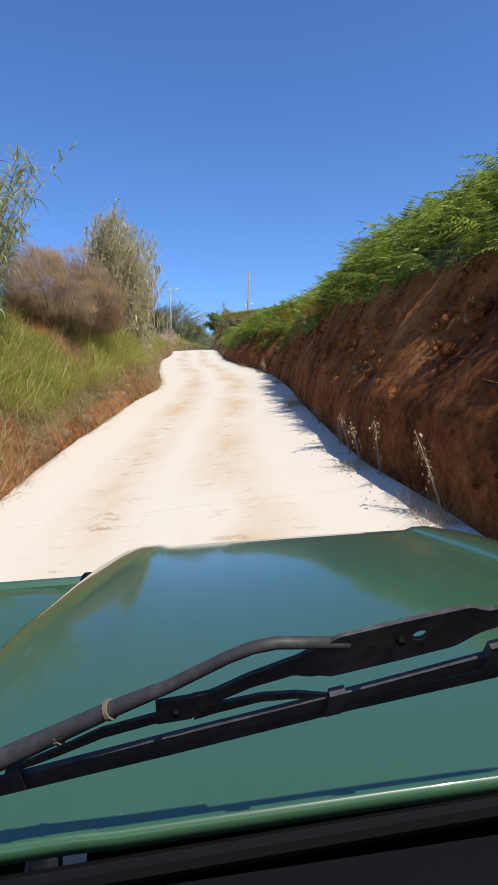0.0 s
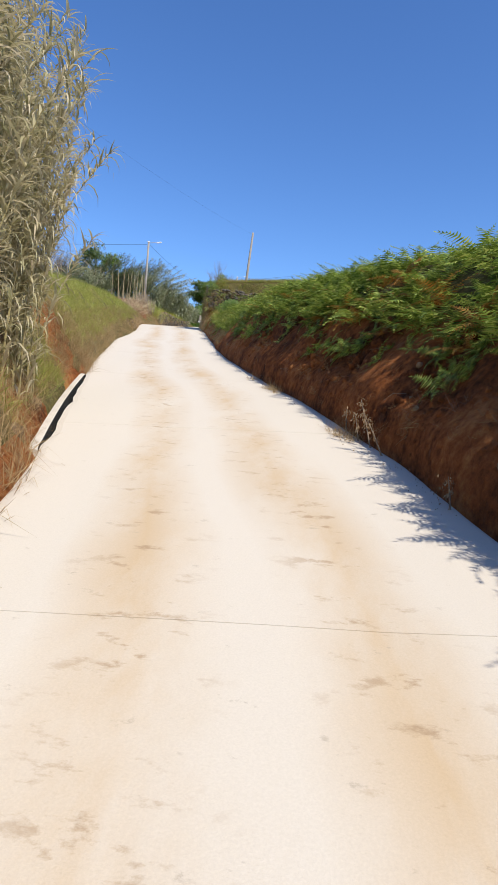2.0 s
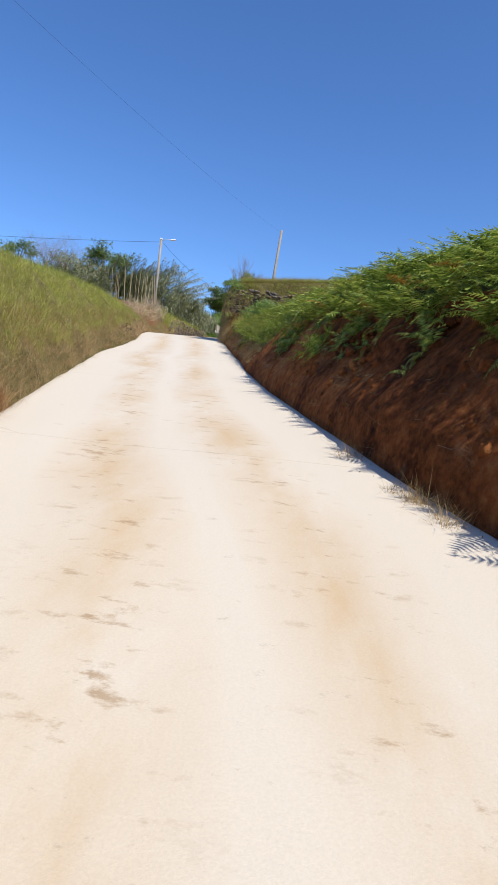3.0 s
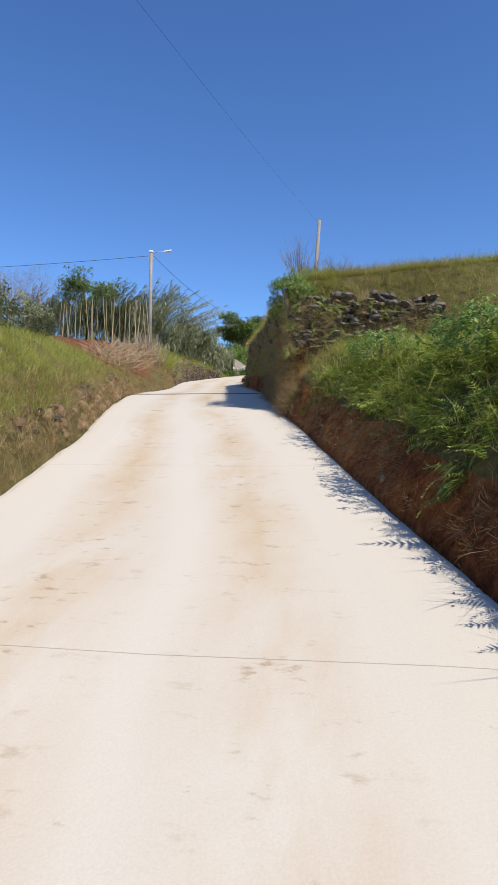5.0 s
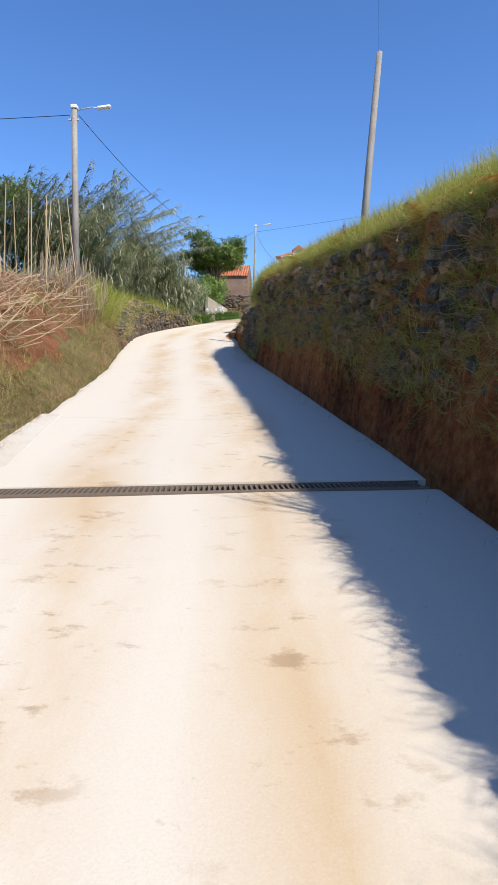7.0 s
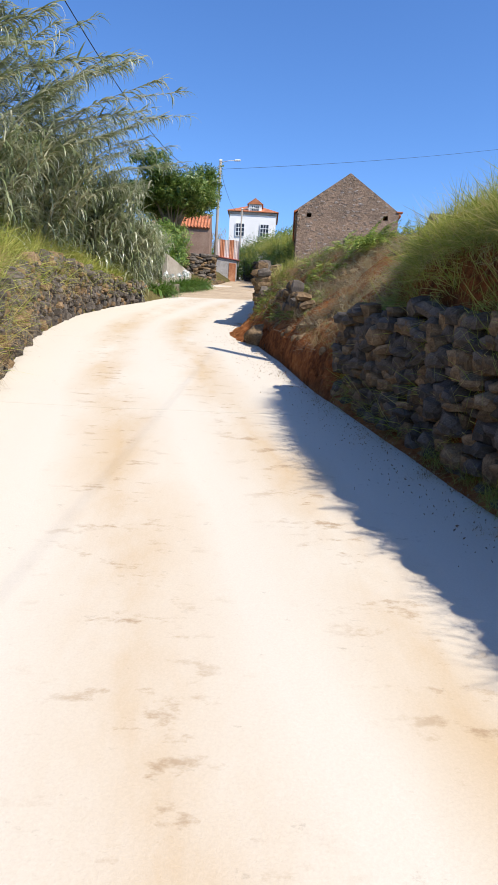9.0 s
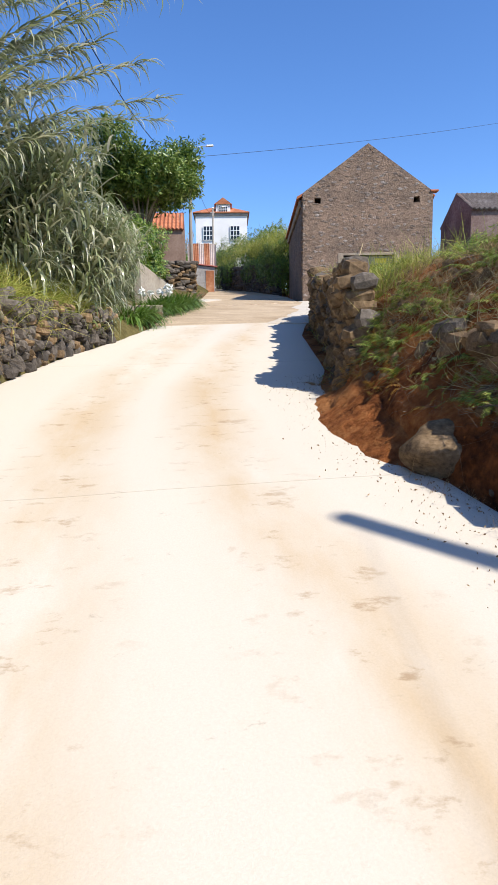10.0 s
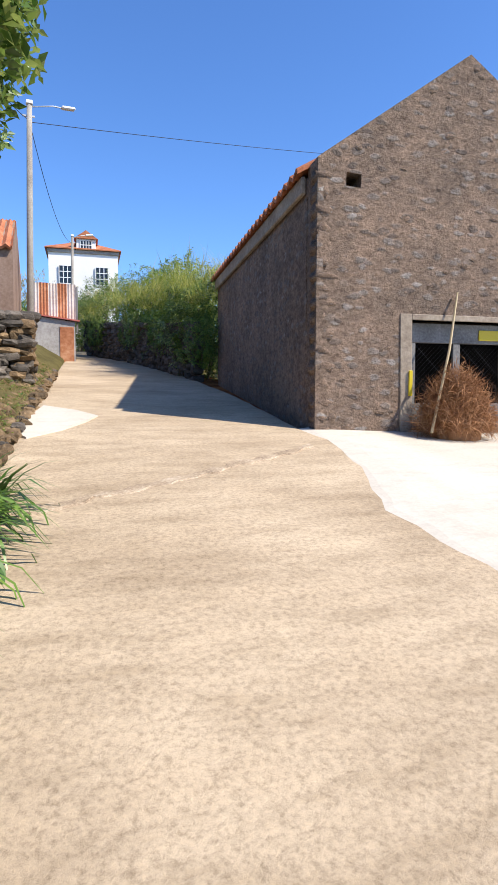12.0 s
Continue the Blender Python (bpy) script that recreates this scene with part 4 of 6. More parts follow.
# ---- barn ----
def barn():
    root = thing("stone_barn", pose(-3.65, 115.33, 5.30, 0, 0, -7.3), "old stone barn with steep gable and clay tile roof", "barn")
    W, D, H, A, T = 5.42, 9.3, 4.42, 6.34, 0.5
    d0, d1, dh = 1.72, 3.86, 1.90
    bm = bmesh.new()
    loops = [[(0, -0.5), (d0, -0.5), (d0, dh), (d1, dh), (d1, -0.5), (W, -0.5), (W, H), (W / 2, A), (0.02, H + 0.02)],
             [(0.50, 4.02), (0.76, 4.0), (0.77, 4.22), (0.51, 4.24)], [(4.60, 3.98), (4.88, 4.0), (4.86, 4.24), (4.62, 4.22)]]
    edges = []
    for lp in loops:
        vs = [bm.verts.new((x, 0, z)) for x, z in lp]
        edges += [bm.edges.new((vs[i], vs[(i + 1) % len(vs)])) for i in range(len(vs))]
    bmesh.ops.triangle_fill(bm, use_beauty=True, edges=edges)
    r = bmesh.ops.extrude_face_region(bm, geom=bm.faces[:])
    bmesh.ops.translate(bm, verts=[q for q in r["geom"] if isinstance(q, bmesh.types.BMVert)], vec=(0, T, 0))
    bmesh.ops.recalc_face_normals(bm, faces=bm.faces)
    gable = part("gable_wall", bm, M_BARN, root)
    part("back_wall", box(0, D - T, -0.6, W, D, H - 0.1), M_BARN, root)
    sides = [part("side_wall", box(x, T, -0.6, x + T, D - T, H - 0.14), M_BARN, root) for x in (0.0, W - T)]
    # added black sheet across the barn: painted shade behind the doorway
    part("back_panel", box(T, 2.2, -0.4, W - T, 2.25, 3), M_INNER_SHADE, root)
    # roof of half-round tiles: ribs run down the slope
    for s in (-1, 1):
        bm = bmesh.new()
        x0, x1, za, ze = (-0.20, W / 2, A - 0.22, H - 0.06) if s < 0 else (W + 0.20, W / 2, A - 0.22, H - 0.06)
        rows = []
        for j in range(101):
            y = T - 0.1 + (D - T + 0.3) * j / 100
            w = 0.05 * math.sin(j * math.pi / 2)
            rows.append([bm.verts.new((x0 + (x1 - x0) * c / 8, y, ze + (za - ze) * c / 8 + w - 0.015 * (c % 2))) for c in range(9)])
        for a, b in zip(rows, rows[1:]):
            for c in range(8):
                bm.faces.new((a[c], a[c + 1], b[c + 1], b[c]))
        r = bmesh.ops.extrude_face_region(bm, geom=bm.faces[:])
        bmesh.ops.translate(bm, verts=[q for q in r["geom"] if isinstance(q, bmesh.types.BMVert)], vec=(0, 0, -0.07))
        part("roof", bm, M_TILE, root, "worn clay tiles")
    part("eave_board", box(-0.10, T, H - 0.42, -0.012, D, H - 0.12, 0.02), M_MORTAR, root, "pale mortar band under the eave")
    # quoins at the lane corner
    z = -0.3
    i = 0
    while z < H - 0.2:
        h = RNG.uniform(0.2, 0.32)
        l = 0.5 if i % 2 else 0.32
        lay_stone(gable, "barn", (l * 0.42 + 0.005, 0.165, z + h / 2), (l, 0.34, h * 1.0), 0, RNG, 0.03)
        z += h
        i += 1
    # rubble proud of the mortar
    k = 0
    while k < 150:
        x, z = RNG.uniform(0.3, W - 0.12), RNG.uniform(-0.1, A - 0.2)
        top = H + (A - H) * (1 - abs(x - W / 2) / (W / 2)) - 0.12
        if z > top or (d0 - 0.28 < x < d1 + 0.28 and z < dh + 0.25) or (3.9 < z < 4.35 and (0.35 < x < 0.95 or 4.45 < x < 5.0)):
            continue
        s = RNG.uniform(0.07, 0.2)
        lay_stone(gable, "barn", (x, 0.05, z), (s * 1.3, 0.10, s * 0.85), 0, RNG, 0.2)
        k += 1
    for _ in range(90):
        y, z = RNG.uniform(0.6, D - 0.6), RNG.uniform(-0.1, H - 0.3)
        s = RNG.uniform(0.08, 0.20)
        lay_stone(sides[0], "barn", (0.05, y, z), (0.10, s * 1.4, s * 0.75), 0, RNG, 0.08)
    # door: mortar surround, old boards and wire
    for x0, x1, z0, z1 in ((d0 - 0.22, d0, 0.0, dh + 0.10), (d1, d1 + 0.20, 0.0, dh + 0.12), (d0, d1, dh, dh + 0.10)):
        b = box(x0, -0.022, z0, x1, 0.2, z1, 0.01)
        for v in b.verts:
            v.co.x += 0.03 * nz(v.co.z * 3, x0)
        part("door_surround", b, M_MORTAR, root, "crumbling pale mortar")
    door = part("door", box(d0 + 0.02, 0.16, dh - 0.36, d1 - 0.02, 0.24, dh - 0.02, 0.01), M_WOOD, root, "grey weathered boards and wire mesh")
    for x in (d0 + 0.02, d0 + 0.88, d1 - 0.30):
        part("post", box(x, 0.17, -0.3, x + (0.14 if x < d1 - 0.4 else 0.28), 0.23, dh - 0.36, 0.008), M_WOOD, door)
    part("sill_board", box(d0 + 0.02, 0.17, -0.3, d1 - 0.02, 0.22, 0.5, 0.008), M_WOOD, door)
    bm = bmesh.new()
    for k in range(-24, 30):
        for sgn in (-1, 1):
            x = d0 + 0.16 + k * 0.085
            a, b = Vector((x, 0.2, 0.5)), Vector((x + sgn * 1.04, 0.2, 1.54))
            lo, hi = d0 + 0.16, d1 - 0.30
            if (a.x < lo and b.x < lo) or (a.x > hi and b.x > hi):
                continue
            for p, q in ((a, b), (b, a)):
                if p.x < lo or p.x > hi:
                    t = ((lo if p.x < lo else hi) - p.x) / (q.x - p.x)
                    p.xyz = p.lerp(q, t)
            add_tube(bm, [a, b], 0.0035, 3, False)
    part("wire_mesh", bm, M_WIRE, door, "thin diamond wire mesh")
    sign = part("plate", box(d1 - 0.78, 0.13, dh - 0.30, d1 - 0.30, 0.15, dh - 0.12, 0.004), M_YELLOW, root, "blank yellow plastic plate")
    part("strip", box(d0 - 0.07, -0.06, 0.62, d0 + 0.0, -0.03, 1.05, 0.01), M_YELLOW, root, "yellow plastic strip")
    part("vent_tile", box(W - 0.12, -0.05, H - 0.02, W + 0.22, 0.3, H + 0.06, 0.02), M_TILE, root)
    return root


barn_root = barn()


# ---- poles and wires ----
def lamp_pole(name, foot, top, arm, label, r=0.12, category="street lamp"):
    root = thing(name, Matrix.Translation(foot), label, category, "poles along the road")
    t = Vector(top) - Vector(foot)
    part("pole", tube([(0, 0, -0.6), t * 0.5, t], [r * 1.15, r, r * 0.8], 12), M_POLE, root, smooth=True)
    if arm:
        part("cap", box(t.x - r, t.y - r, t.z - 0.02, t.x + r, t.y + r, t.z + 0.10, 0.02), M_WHITE, root)
        a = t - t.normalized() * 0.08
        e = a + Vector(arm)
        part("arm", tube([a, a + Vector(arm) * 0.7 + Vector((0, 0, 0.05)), e], 0.022, 8), M_METAL, root, smooth=True)
        bm = box(-0.24, -0.09, -0.05, 0.24, 0.09, 0.05, 0.035)
        bm.transform(Matrix.Translation(e + Vector(arm).normalized() * 0.18) @ Matrix.Rotation(math.atan2(arm[1], arm[0]), 4, "Z") @ Matrix.Rotation(radians(-10), 4, "Y"))
        part("lamp_head", bm, M_WHITE, root, "pale lamp head")
        part("bracket", box(t.x - 0.22, t.y - 0.02, t.z - 0.40, t.x + 0.16, t.y + 0.02, t.z - 0.34, 0.008), M_METAL, root)
    return root


lamp_pole("lamp_pole", (-12.30, 88.96, ground_at(-12.3, 88.96)), (-12.24, 88.96, 9.62), (0.82, 0.1, 0.12), "grey concrete lamp pole on the bare terrace", 0.11)
lamp_pole("lamp_pole", (-8.0, 127.3, 6.4), (-7.86, 127.3, 15.25), (1.05, 0.4, 0.3), "grey lamp pole beside the old sheds", 0.105)
lamp_pole("lamp_pole", (-5.5, 145.0, 8.6), (-5.4, 145, 15.9), (0.85, 0.2, 0.25), "slim far lamp pole in front of the house", 0.09)
lamp_pole("wooden_pole", (-2.55, 88.1, 3.2), (-2.04, 88.2, 10.85), None, "leaning bare wooden pole behind the bank", 0.115, "pole")


def wire(name, a, b, sag, r=0.012):
    a, b = Vector(a), Vector(b)
    pts = [a.lerp(b, i / 24) - Vector((0, 0, sag * 4 * (i / 24) * (1 - i / 24))) for i in range(25)]
    return tagged(part("cable", tube(pts, r, 5), M_WIRE), "thin black overhead cable hung between poles", "cable", "overhead cables")


wire("cable", (-12.4, 88.96, 9.4), (-60, 84, 8.5), 0.8)
wire("cable", (-12.1, 89.0, 9.4), (-7.95, 127.3, 14.8), 2.2)
wire("cable", (-7.85, 127.3, 14.7), (35.2, 150, 27.75), 0.5, 0.012)
wire("cable", (-2.06, 88.2, 10.7), (-13.5, 12.0, 2.5), 1.5, 0.003)
wire("cable", (-7.85, 127.4, 14.7), (-5.45, 144.9, 15.5), 0.9)


# ---- plant templates ----
def frond(length, rng, pairs=15):
    """A fern frond: arching rib with pointed leaflets."""
    v, f = [], []
    droop = rng.uniform(0.7, 1.3)

    def at(s):
        return np.array([length * s * math.sin(droop * s + 0.35), 0, length * s * math.cos(droop * s + 0.35)])

    for i in range(pairs):
        s = 0.16 + 0.82 * i / pairs
        p, q = at(s), at(s + 0.62 / pairs)
        w = length * 0.22 * math.sin(math.pi * min(1, 0.25 + 0.8 * s)) * rng.uniform(0.8, 1.1)
        for side in (-1, 1):
            b = len(v)
            tip = (p + q) / 2 + np.array([0.07 * length, side * w, -0.12 * w + 0.02 * rng.standard_normal()])
            v += [p, q, tip]
            f.append((b, b + 1, b + 2) if side > 0 else (b, b + 2, b + 1))
    b = len(v)
    v += [at(0) + np.array([0, 0.006, 0]), at(0) - np.array([0, 0.006, 0]), at(0.95)]
    f.append((b, b + 1, b + 2))
    return np.array(v), np.array(f)


FROND_T = [frond(1.0, RNG) for _ in range(5)]
FERN_T = []
for _ in range(5):
    items = []
    for i in range(6):
        a = i * math.pi / 3 + RNG.uniform(-0.5, 0.5)
        items.append(moved(FROND_T[i % 5], Matrix.Rotation(a, 4, "Z") @ Matrix.Rotation(RNG.uniform(-0.3, 0.3), 4, "Y") @ Matrix.Scale(RNG.uniform(0.6, 1.15), 4)))
    FERN_T.append(join_templates(items))
BLADE_T = [blade(1.0, 0.013, d, 2) for d in (0.3, 0.7, 1.1, 1.6)]


def tuft(rng, count, spread, lean, low=0.5):
    items = []
    for i in range(count):
        m = Matrix.Translation((rng.uniform(-spread, spread), rng.uniform(-spread, spread), 0)) @ Matrix.Rotation(rng.uniform(0, 6.28), 4, "Z") @ Matrix.Rotation(rng.uniform(0, lean), 4, "Y") @ Matrix.Scale(rng.uniform(low, 1.1), 4)
        items.append(moved(BLADE_T[rng.integers(0, 4)], m))
    return join_templates(items)


TUFT_T = [tuft(RNG, 16, 0.2, 0.55) for _ in range(6)]
HAIR_T = [tuft(RNG, 16, 0.10, 0.9, 0.3) for _ in range(5)]
LEAF = (np.array([(0, 0, 0), (0.45, 0.24, 0.05), (1, 0, -0.12), (0.45, -0.24, 0.05)]), np.array([(0, 1, 2), (0, 2, 3)]))
SPRIG_T = []
for _ in range(5):
    items = []
    for i in range(7):
        items.append(moved(LEAF, Matrix.Translation((0.0, 0, 0.22 * i)) @ Matrix.Rotation(i * 2.4 + RNG.uniform(-0.4, 0.4), 4, "Z") @ Matrix.Rotation(RNG.uniform(-0.7, 0.4), 4, "Y") @ Matrix.Scale(RNG.uniform(0.6, 1.1), 4)))
    SPRIG_T.append(join_templates(items))


def strew(n, y0, y1, side, u0, u1, rng, size, keep=None):
    """Random places on a bank: side -1 left, 1 right, u metres out from the edge."""
    y, u = rng.uniform(y0, y1, n), rng.uniform(u0, u1, n)
    pos = []
    for yy, uu in zip(y, u):
        if side < 0 and GUTTER[0] - 0.4 < yy < GUTTER[1] + 0.4 and uu < 0.46:
            continue
        h = bank_left(yy, uu) if side < 0 else bank_right(yy, uu)
        if keep and not keep(yy, uu, h):
            continue
        pos.append((left_x(yy) - uu if side < 0 else right_x(yy) + uu, yy, road_z(yy) + h - 0.05))
    k = len(pos)
    return np.array(pos).reshape(-1, 3), rng.uniform(0, 6.28, k), rng.uniform(*size, k)


def plants(name, templates, material, rows, rng, label, category, lean=0.25, way=None, hang=0.0):
    """rows: (n, y0, y1, side, u0, u1, size[, keep]); hang: fixed extra lean towards way."""
    ps = []
    for r in rows:
        pos, yaw, size = strew(*r[:6], rng, *r[6:])
        k = len(pos)
        if k:
            w = rng.uniform(0, 6.28, k) if way is None else rng.normal(way, 0.5, k)
            ps.append(places(pos, yaw, hang + rng.uniform(0, lean, k), size, w))
    return tagged(scatter(name, templates, np.concatenate(ps), material, rng), label, category, kind="stuff")


FERN_LINE_Y, FERN_LINE_H = [15, 20, 24, 28, 32, 36, 40, 44, 50, 54, 60, 66], [2.45, 2.45, 2.2, 1.7, 1.4, 0.9, 1.0, 1.0, 0.8, 0.8, 0.4, 0.2]


def fern_keep(y, u, h):
    return h > np.interp(y, FERN_LINE_Y, FERN_LINE_H) + 0.35 * nz(y * 0.9, 1.0) and nz(y * 0.55, u * 0.9 + h * 0.5, 2.0) > -0.32


plants("fern_thicket", FERN_T, M_FERN, [(2300, 14, 52, 1, 0.9, 3.4, (0.36, 0.8), fern_keep), (520, 46, 60, 1, 1.0, 4.0, (0.4, 0.8)), (800, 54, 64.5, 1, 0.45, 2.6, (0.25, 0.5))], RNG, "green bracken ferns crowding the top of the earth bank", "ferns", 0.4)
plants("hanging_fern", FERN_T, M_FERN, [(1300, 24, 60, 1, 0.2, 1.6, (0.2, 0.46), lambda y, u, h: fern_keep(y, u, h) and nz(y * 1.3, h * 1.5, 6.0) > -0.05)], RNG, "green ferns growing out of the shaded bank face", "ferns", 0.4, math.pi, 0.6)
plants("rusty_fern", FERN_T, M_RUSTFERN, [(60, 30, 52, 1, 0.8, 1.8, (0.4, 0.7)), (230, 69, 86, 1, 0.15, 0.6, (0.2, 0.42), lambda y, u, h: nz(y * 0.6, 3.0) > 0.08)], RNG, "rust-orange dying bracken along the bank's top", "ferns", 0.5, math.pi, 0.3)


def left_grass(y, u, h):
    return not (74 < y < 91 and u > 0.9 + 0.6 * nz(y * 0.7, 6.0) and nz(y * 0.9, u * 1.1, 7.0) < 0.25) and not (y < 46 and u < 2.3 and bare_left(y, u)) and u > (0.45 if y < 47 else 0.38 if y < 75 else 0.2) + 0.45 * nz(y * 0.8, 4.0) + 0.25 * nz(y * 2.3, 9.0)


plants("grass", TUFT_T, M_GRASS, [
    (14500, 40, 75, -1, 0.25, 4.8, (0.22, 0.5), left_grass), (8000, 17, 42, -1, 0.3, 3.0, (0.22, 0.6), left_grass),
    (600, 74, 92, -1, 0.5, 2.6, (0.2, 0.45), left_grass), (1100, 88, 102, -1, 0.35, 2.0, (0.4, 0.9), left_grass), (2600, 17, 35, -1, 0.5, 2.4, (0.45, 0.85), left_grass)], RNG, "long green and yellowing grass over the banks", "grass", 0.55, 0.3)
plants("terrace_grass", TUFT_T, M_GRASS, [(3800, 66.5, 92, 1, 0.25, 7, (0.16, 0.34)), (2200, 52, 66, 1, 0.5, 6, (0.18, 0.4)), (2600, 64, 67.6, 1, 0.1, 7, (0.12, 0.34)), (11000, 66.5, 74, 1, 0.3, 9, (0.16, 0.36)), (2300, 97, 106.4, 1, 0.3, 6, (0.35, 0.7)), (900, 89, 98, 1, 2.6, 6, (0.2, 0.4)), (800, 85.6, 88.7, 1, 0.3, 1.9, (0.3, 0.62)), (7500, 66.6, 87, 1, 0.10, 1.2, (0.18, 0.44)), (1800, 56, 65.8, 1, 0.5, 3.2, (0.3, 0.65))], RNG, "green grass and weeds on the terrace", "grass", 0.5)
plants("dry_grass", TUFT_T, M_STRAW, [
    (4600, 18, 46, -1, 0.0, 1.3, (0.2, 0.55)), (4200, 42, 74, -1, 0.02, 0.9, (0.16, 0.42)), (900, 24, 40, -1, 1.0, 3.0, (0.3, 0.7)), (1700, 74, 88.5, -1, 0.05, 1.5, (0.16, 0.42)), (500, 74, 88.5, -1, 1.2, 3.0, (0.2, 0.5)), (500, 88.5, 101, -1, 0.5, 2.2, (0.25, 0.6)), (1600, 56, 66.3, 1, 0.25, 2.5, (0.12, 0.32)), (2600, 112, 127, -1, 0.05, 1.8, (0.08, 0.3)),
    (1700, 66.5, 91, 1, 0.15, 2.0, (0.2, 0.4)), (1800, 88, 99, 1, 0.6, 2.6, (0.15, 0.36)), (900, 65, 68.5, 1, 0.05, 3.5, (0.15, 0.4)), (2200, 66.6, 73, 1, 0.4, 8, (0.16, 0.38)), (2200, 17, 46, 1, -0.32, 0.0, (0.12, 0.36), lambda y, u, h: nz(y * 0.7, 8.0) > 0.22), (260, 60, 98, 1, -0.25, 0.0, (0.1, 0.25)), (240, 99, 106, 1, 0.35, 1.6, (0.2, 0.4))], RNG, "dry straw-coloured grass along the banks", "grass", 0.7)
plants("hanging_straw", HAIR_T, M_STRAW, [(90, 24.2, 25.0, 1, 1.0, 1.8, (0.2, 0.42)), (1300, 65.6, 70, 1, 0.0, 0.3, (0.18, 0.42)), (4200, 65.5, 92, 1, 0.03, 0.26, (0.15, 0.4), lambda y, u, h: h > 0.8 + 0.5 * nz(y * 0.8, 6.0)), (500, 88, 97.5, 1, 0.25, 1.1, (0.15, 0.35)), (900, 54, 66, 1, 0.08, 0.6, (0.12, 0.28)), (200, 28, 52, 1, 0.05, 0.5, (0.12, 0.28))], RNG, "dry roots and straw hanging down the bank face", "grass", 0.6, math.pi, 1.3)
plants("bank_weed", SPRIG_T, M_LEAF, [(1300, 52, 66, 1, 0.3, 2.4, (0.04, 0.075)), (900, 66.5, 86, 1, 0.05, 0.3, (0.03, 0.06)), (700, 76, 90, -1, 0.3, 2.0, (0.04, 0.08)), (1500, 114, 127, -1, 0.1, 1.6, (0.03, 0.08)), (900, 99, 106, 1, 0.35, 3.0, (0.04, 0.08)), (600, 20, 46, -1, 0.5, 2.5, (0.04, 0.09)), (400, 50, 66, -1, 0.3, 1.0, (0.04, 0.07))], RNG, "small leafy green weeds on the banks", "weeds", 0.5)


plants("wall_top_grass", TUFT_T, M_GRASS, [(900, 88.5, 102, -1, 0.15, 1.3, (0.45, 0.95)), (160, 98, 106, 1, 0.3, 0.9, (0.15, 0.35))], RNG, "long green grass hanging over the stone walls", "grass", 0.8, 0.0, 0.3)
plants("hanging_grass", TUFT_T, M_GRASS, [(900, 84.8, 89.3, 1, 0.3, 0.8, (0.3, 0.62)), (1200, 66.8, 86, 1, 0.1, 0.35, (0.14, 0.32))], RNG, "long bright grass hanging over the roadside wall", "grass", 0.7, math.pi, 0.7)
plants("wall_top_straw", TUFT_T, M_STRAW, [(520, 88.3, 92.5, -1, 0.1, 0.6, (0.3, 0.6)), (160, 92.5, 99, -1, 0.1, 0.5, (0.3, 0.6)), (120, 91, 98, 1, 0.4, 1.1, (0.2, 0.4))], RNG, "dry straw hanging over the stone walls", "grass", 0.8, 0.0, 0.6)


plants("root_tangle", HAIR_T, M_CANE_DRY, [(1000, 89.6, 95.5, 1, 0.4, 2.2, (0.15, 0.42)), (160, 86, 90, 1, 0.3, 1.2, (0.15, 0.35))], RNG, "pale dry roots and straw tangled on the broken bank", "roots", 1.2, math.pi, 0.8)
plants("hanging_moss", HAIR_T, M_GRASS, [(2600, 66, 90, 1, 0.03, 0.27, (0.12, 0.34), lambda y, u, h: h > 0.9 + 0.6 * nz(y * 0.9, 2.0))], RNG, "green grass tufts hanging on the bank wall", "grass", 0.7, math.pi, 1.0)


def wall_cover(name, template, material, n, size, label):
    """Tufts rooted between the stones of the terrace wall and hanging down its face."""
    x = RNG.uniform(-2.5, 0.6, n)
    y = np.interp(x, [-2.4, -1.2, -0.3, 0.7], [66.45, 66.2, 65.95, 65.7]) - 0.2
    z = RNG.uniform(-0.35, 0.85, n) ** 1.0 - 0.25 * (x > -0.6)
    return tagged(scatter(name, template, places(np.stack([x, y, z], 1), RNG.uniform(0, 6.28, n), RNG.uniform(0.6, 1.8, n), RNG.uniform(*size, n), RNG.normal(-1.57, 0.5, n)), material, RNG), label, "grass", kind="stuff")


wall_cover("wall_straw", HAIR_T, M_STRAW, 620, (0.12, 0.3), "dry straw hanging over the terrace wall")
wall_cover("wall_fern", FERN_T, M_FERN, 24, (0.14, 0.28), "green ferns growing out of the terrace wall")
wall_cover("wall_weeds", TUFT_T, M_GRASS, 150, (0.12, 0.28), "green tufts growing out of the terrace wall")


def litter(n, y0, y1, u0, u1, rng, name, label):
    """Dry leaves, twigs and crumbs of earth lying along the road's edge."""
    y = rng.uniform(y0, y1, n)
    u = u0 + (u1 - u0) * rng.beta(1, 3.4, n)
    pos = np.array([(right_x(b) - a, b, road_z(b) + 0.012) for a, b in zip(u, y)])
    m = places(pos, rng.uniform(0, 6.28, n), rng.uniform(1.2, 1.5, n), rng.uniform(0.008, 0.03, n), rng.uniform(0, 6.28, n))
    return tagged(scatter(name, [LEAF, BLADE_T[0], BLADE_T[2]], m, M_BROWNBRUSH, rng), label, "litter", kind="stuff")


litter(3500, 17, 30, -0.1, 0.8, RNG, "leaf_litter", "dry leaves and twigs strewn along the road's edge")
litter(4500, 36, 66, -0.1, 0.5, RNG, "leaf_litter", "dry leaves and twigs strewn along the road's edge")
litter(9000, 84, 98.5, -0.1, 1.1, RNG, "leaf_litter", "dry leaves and twigs strewn below the slump")


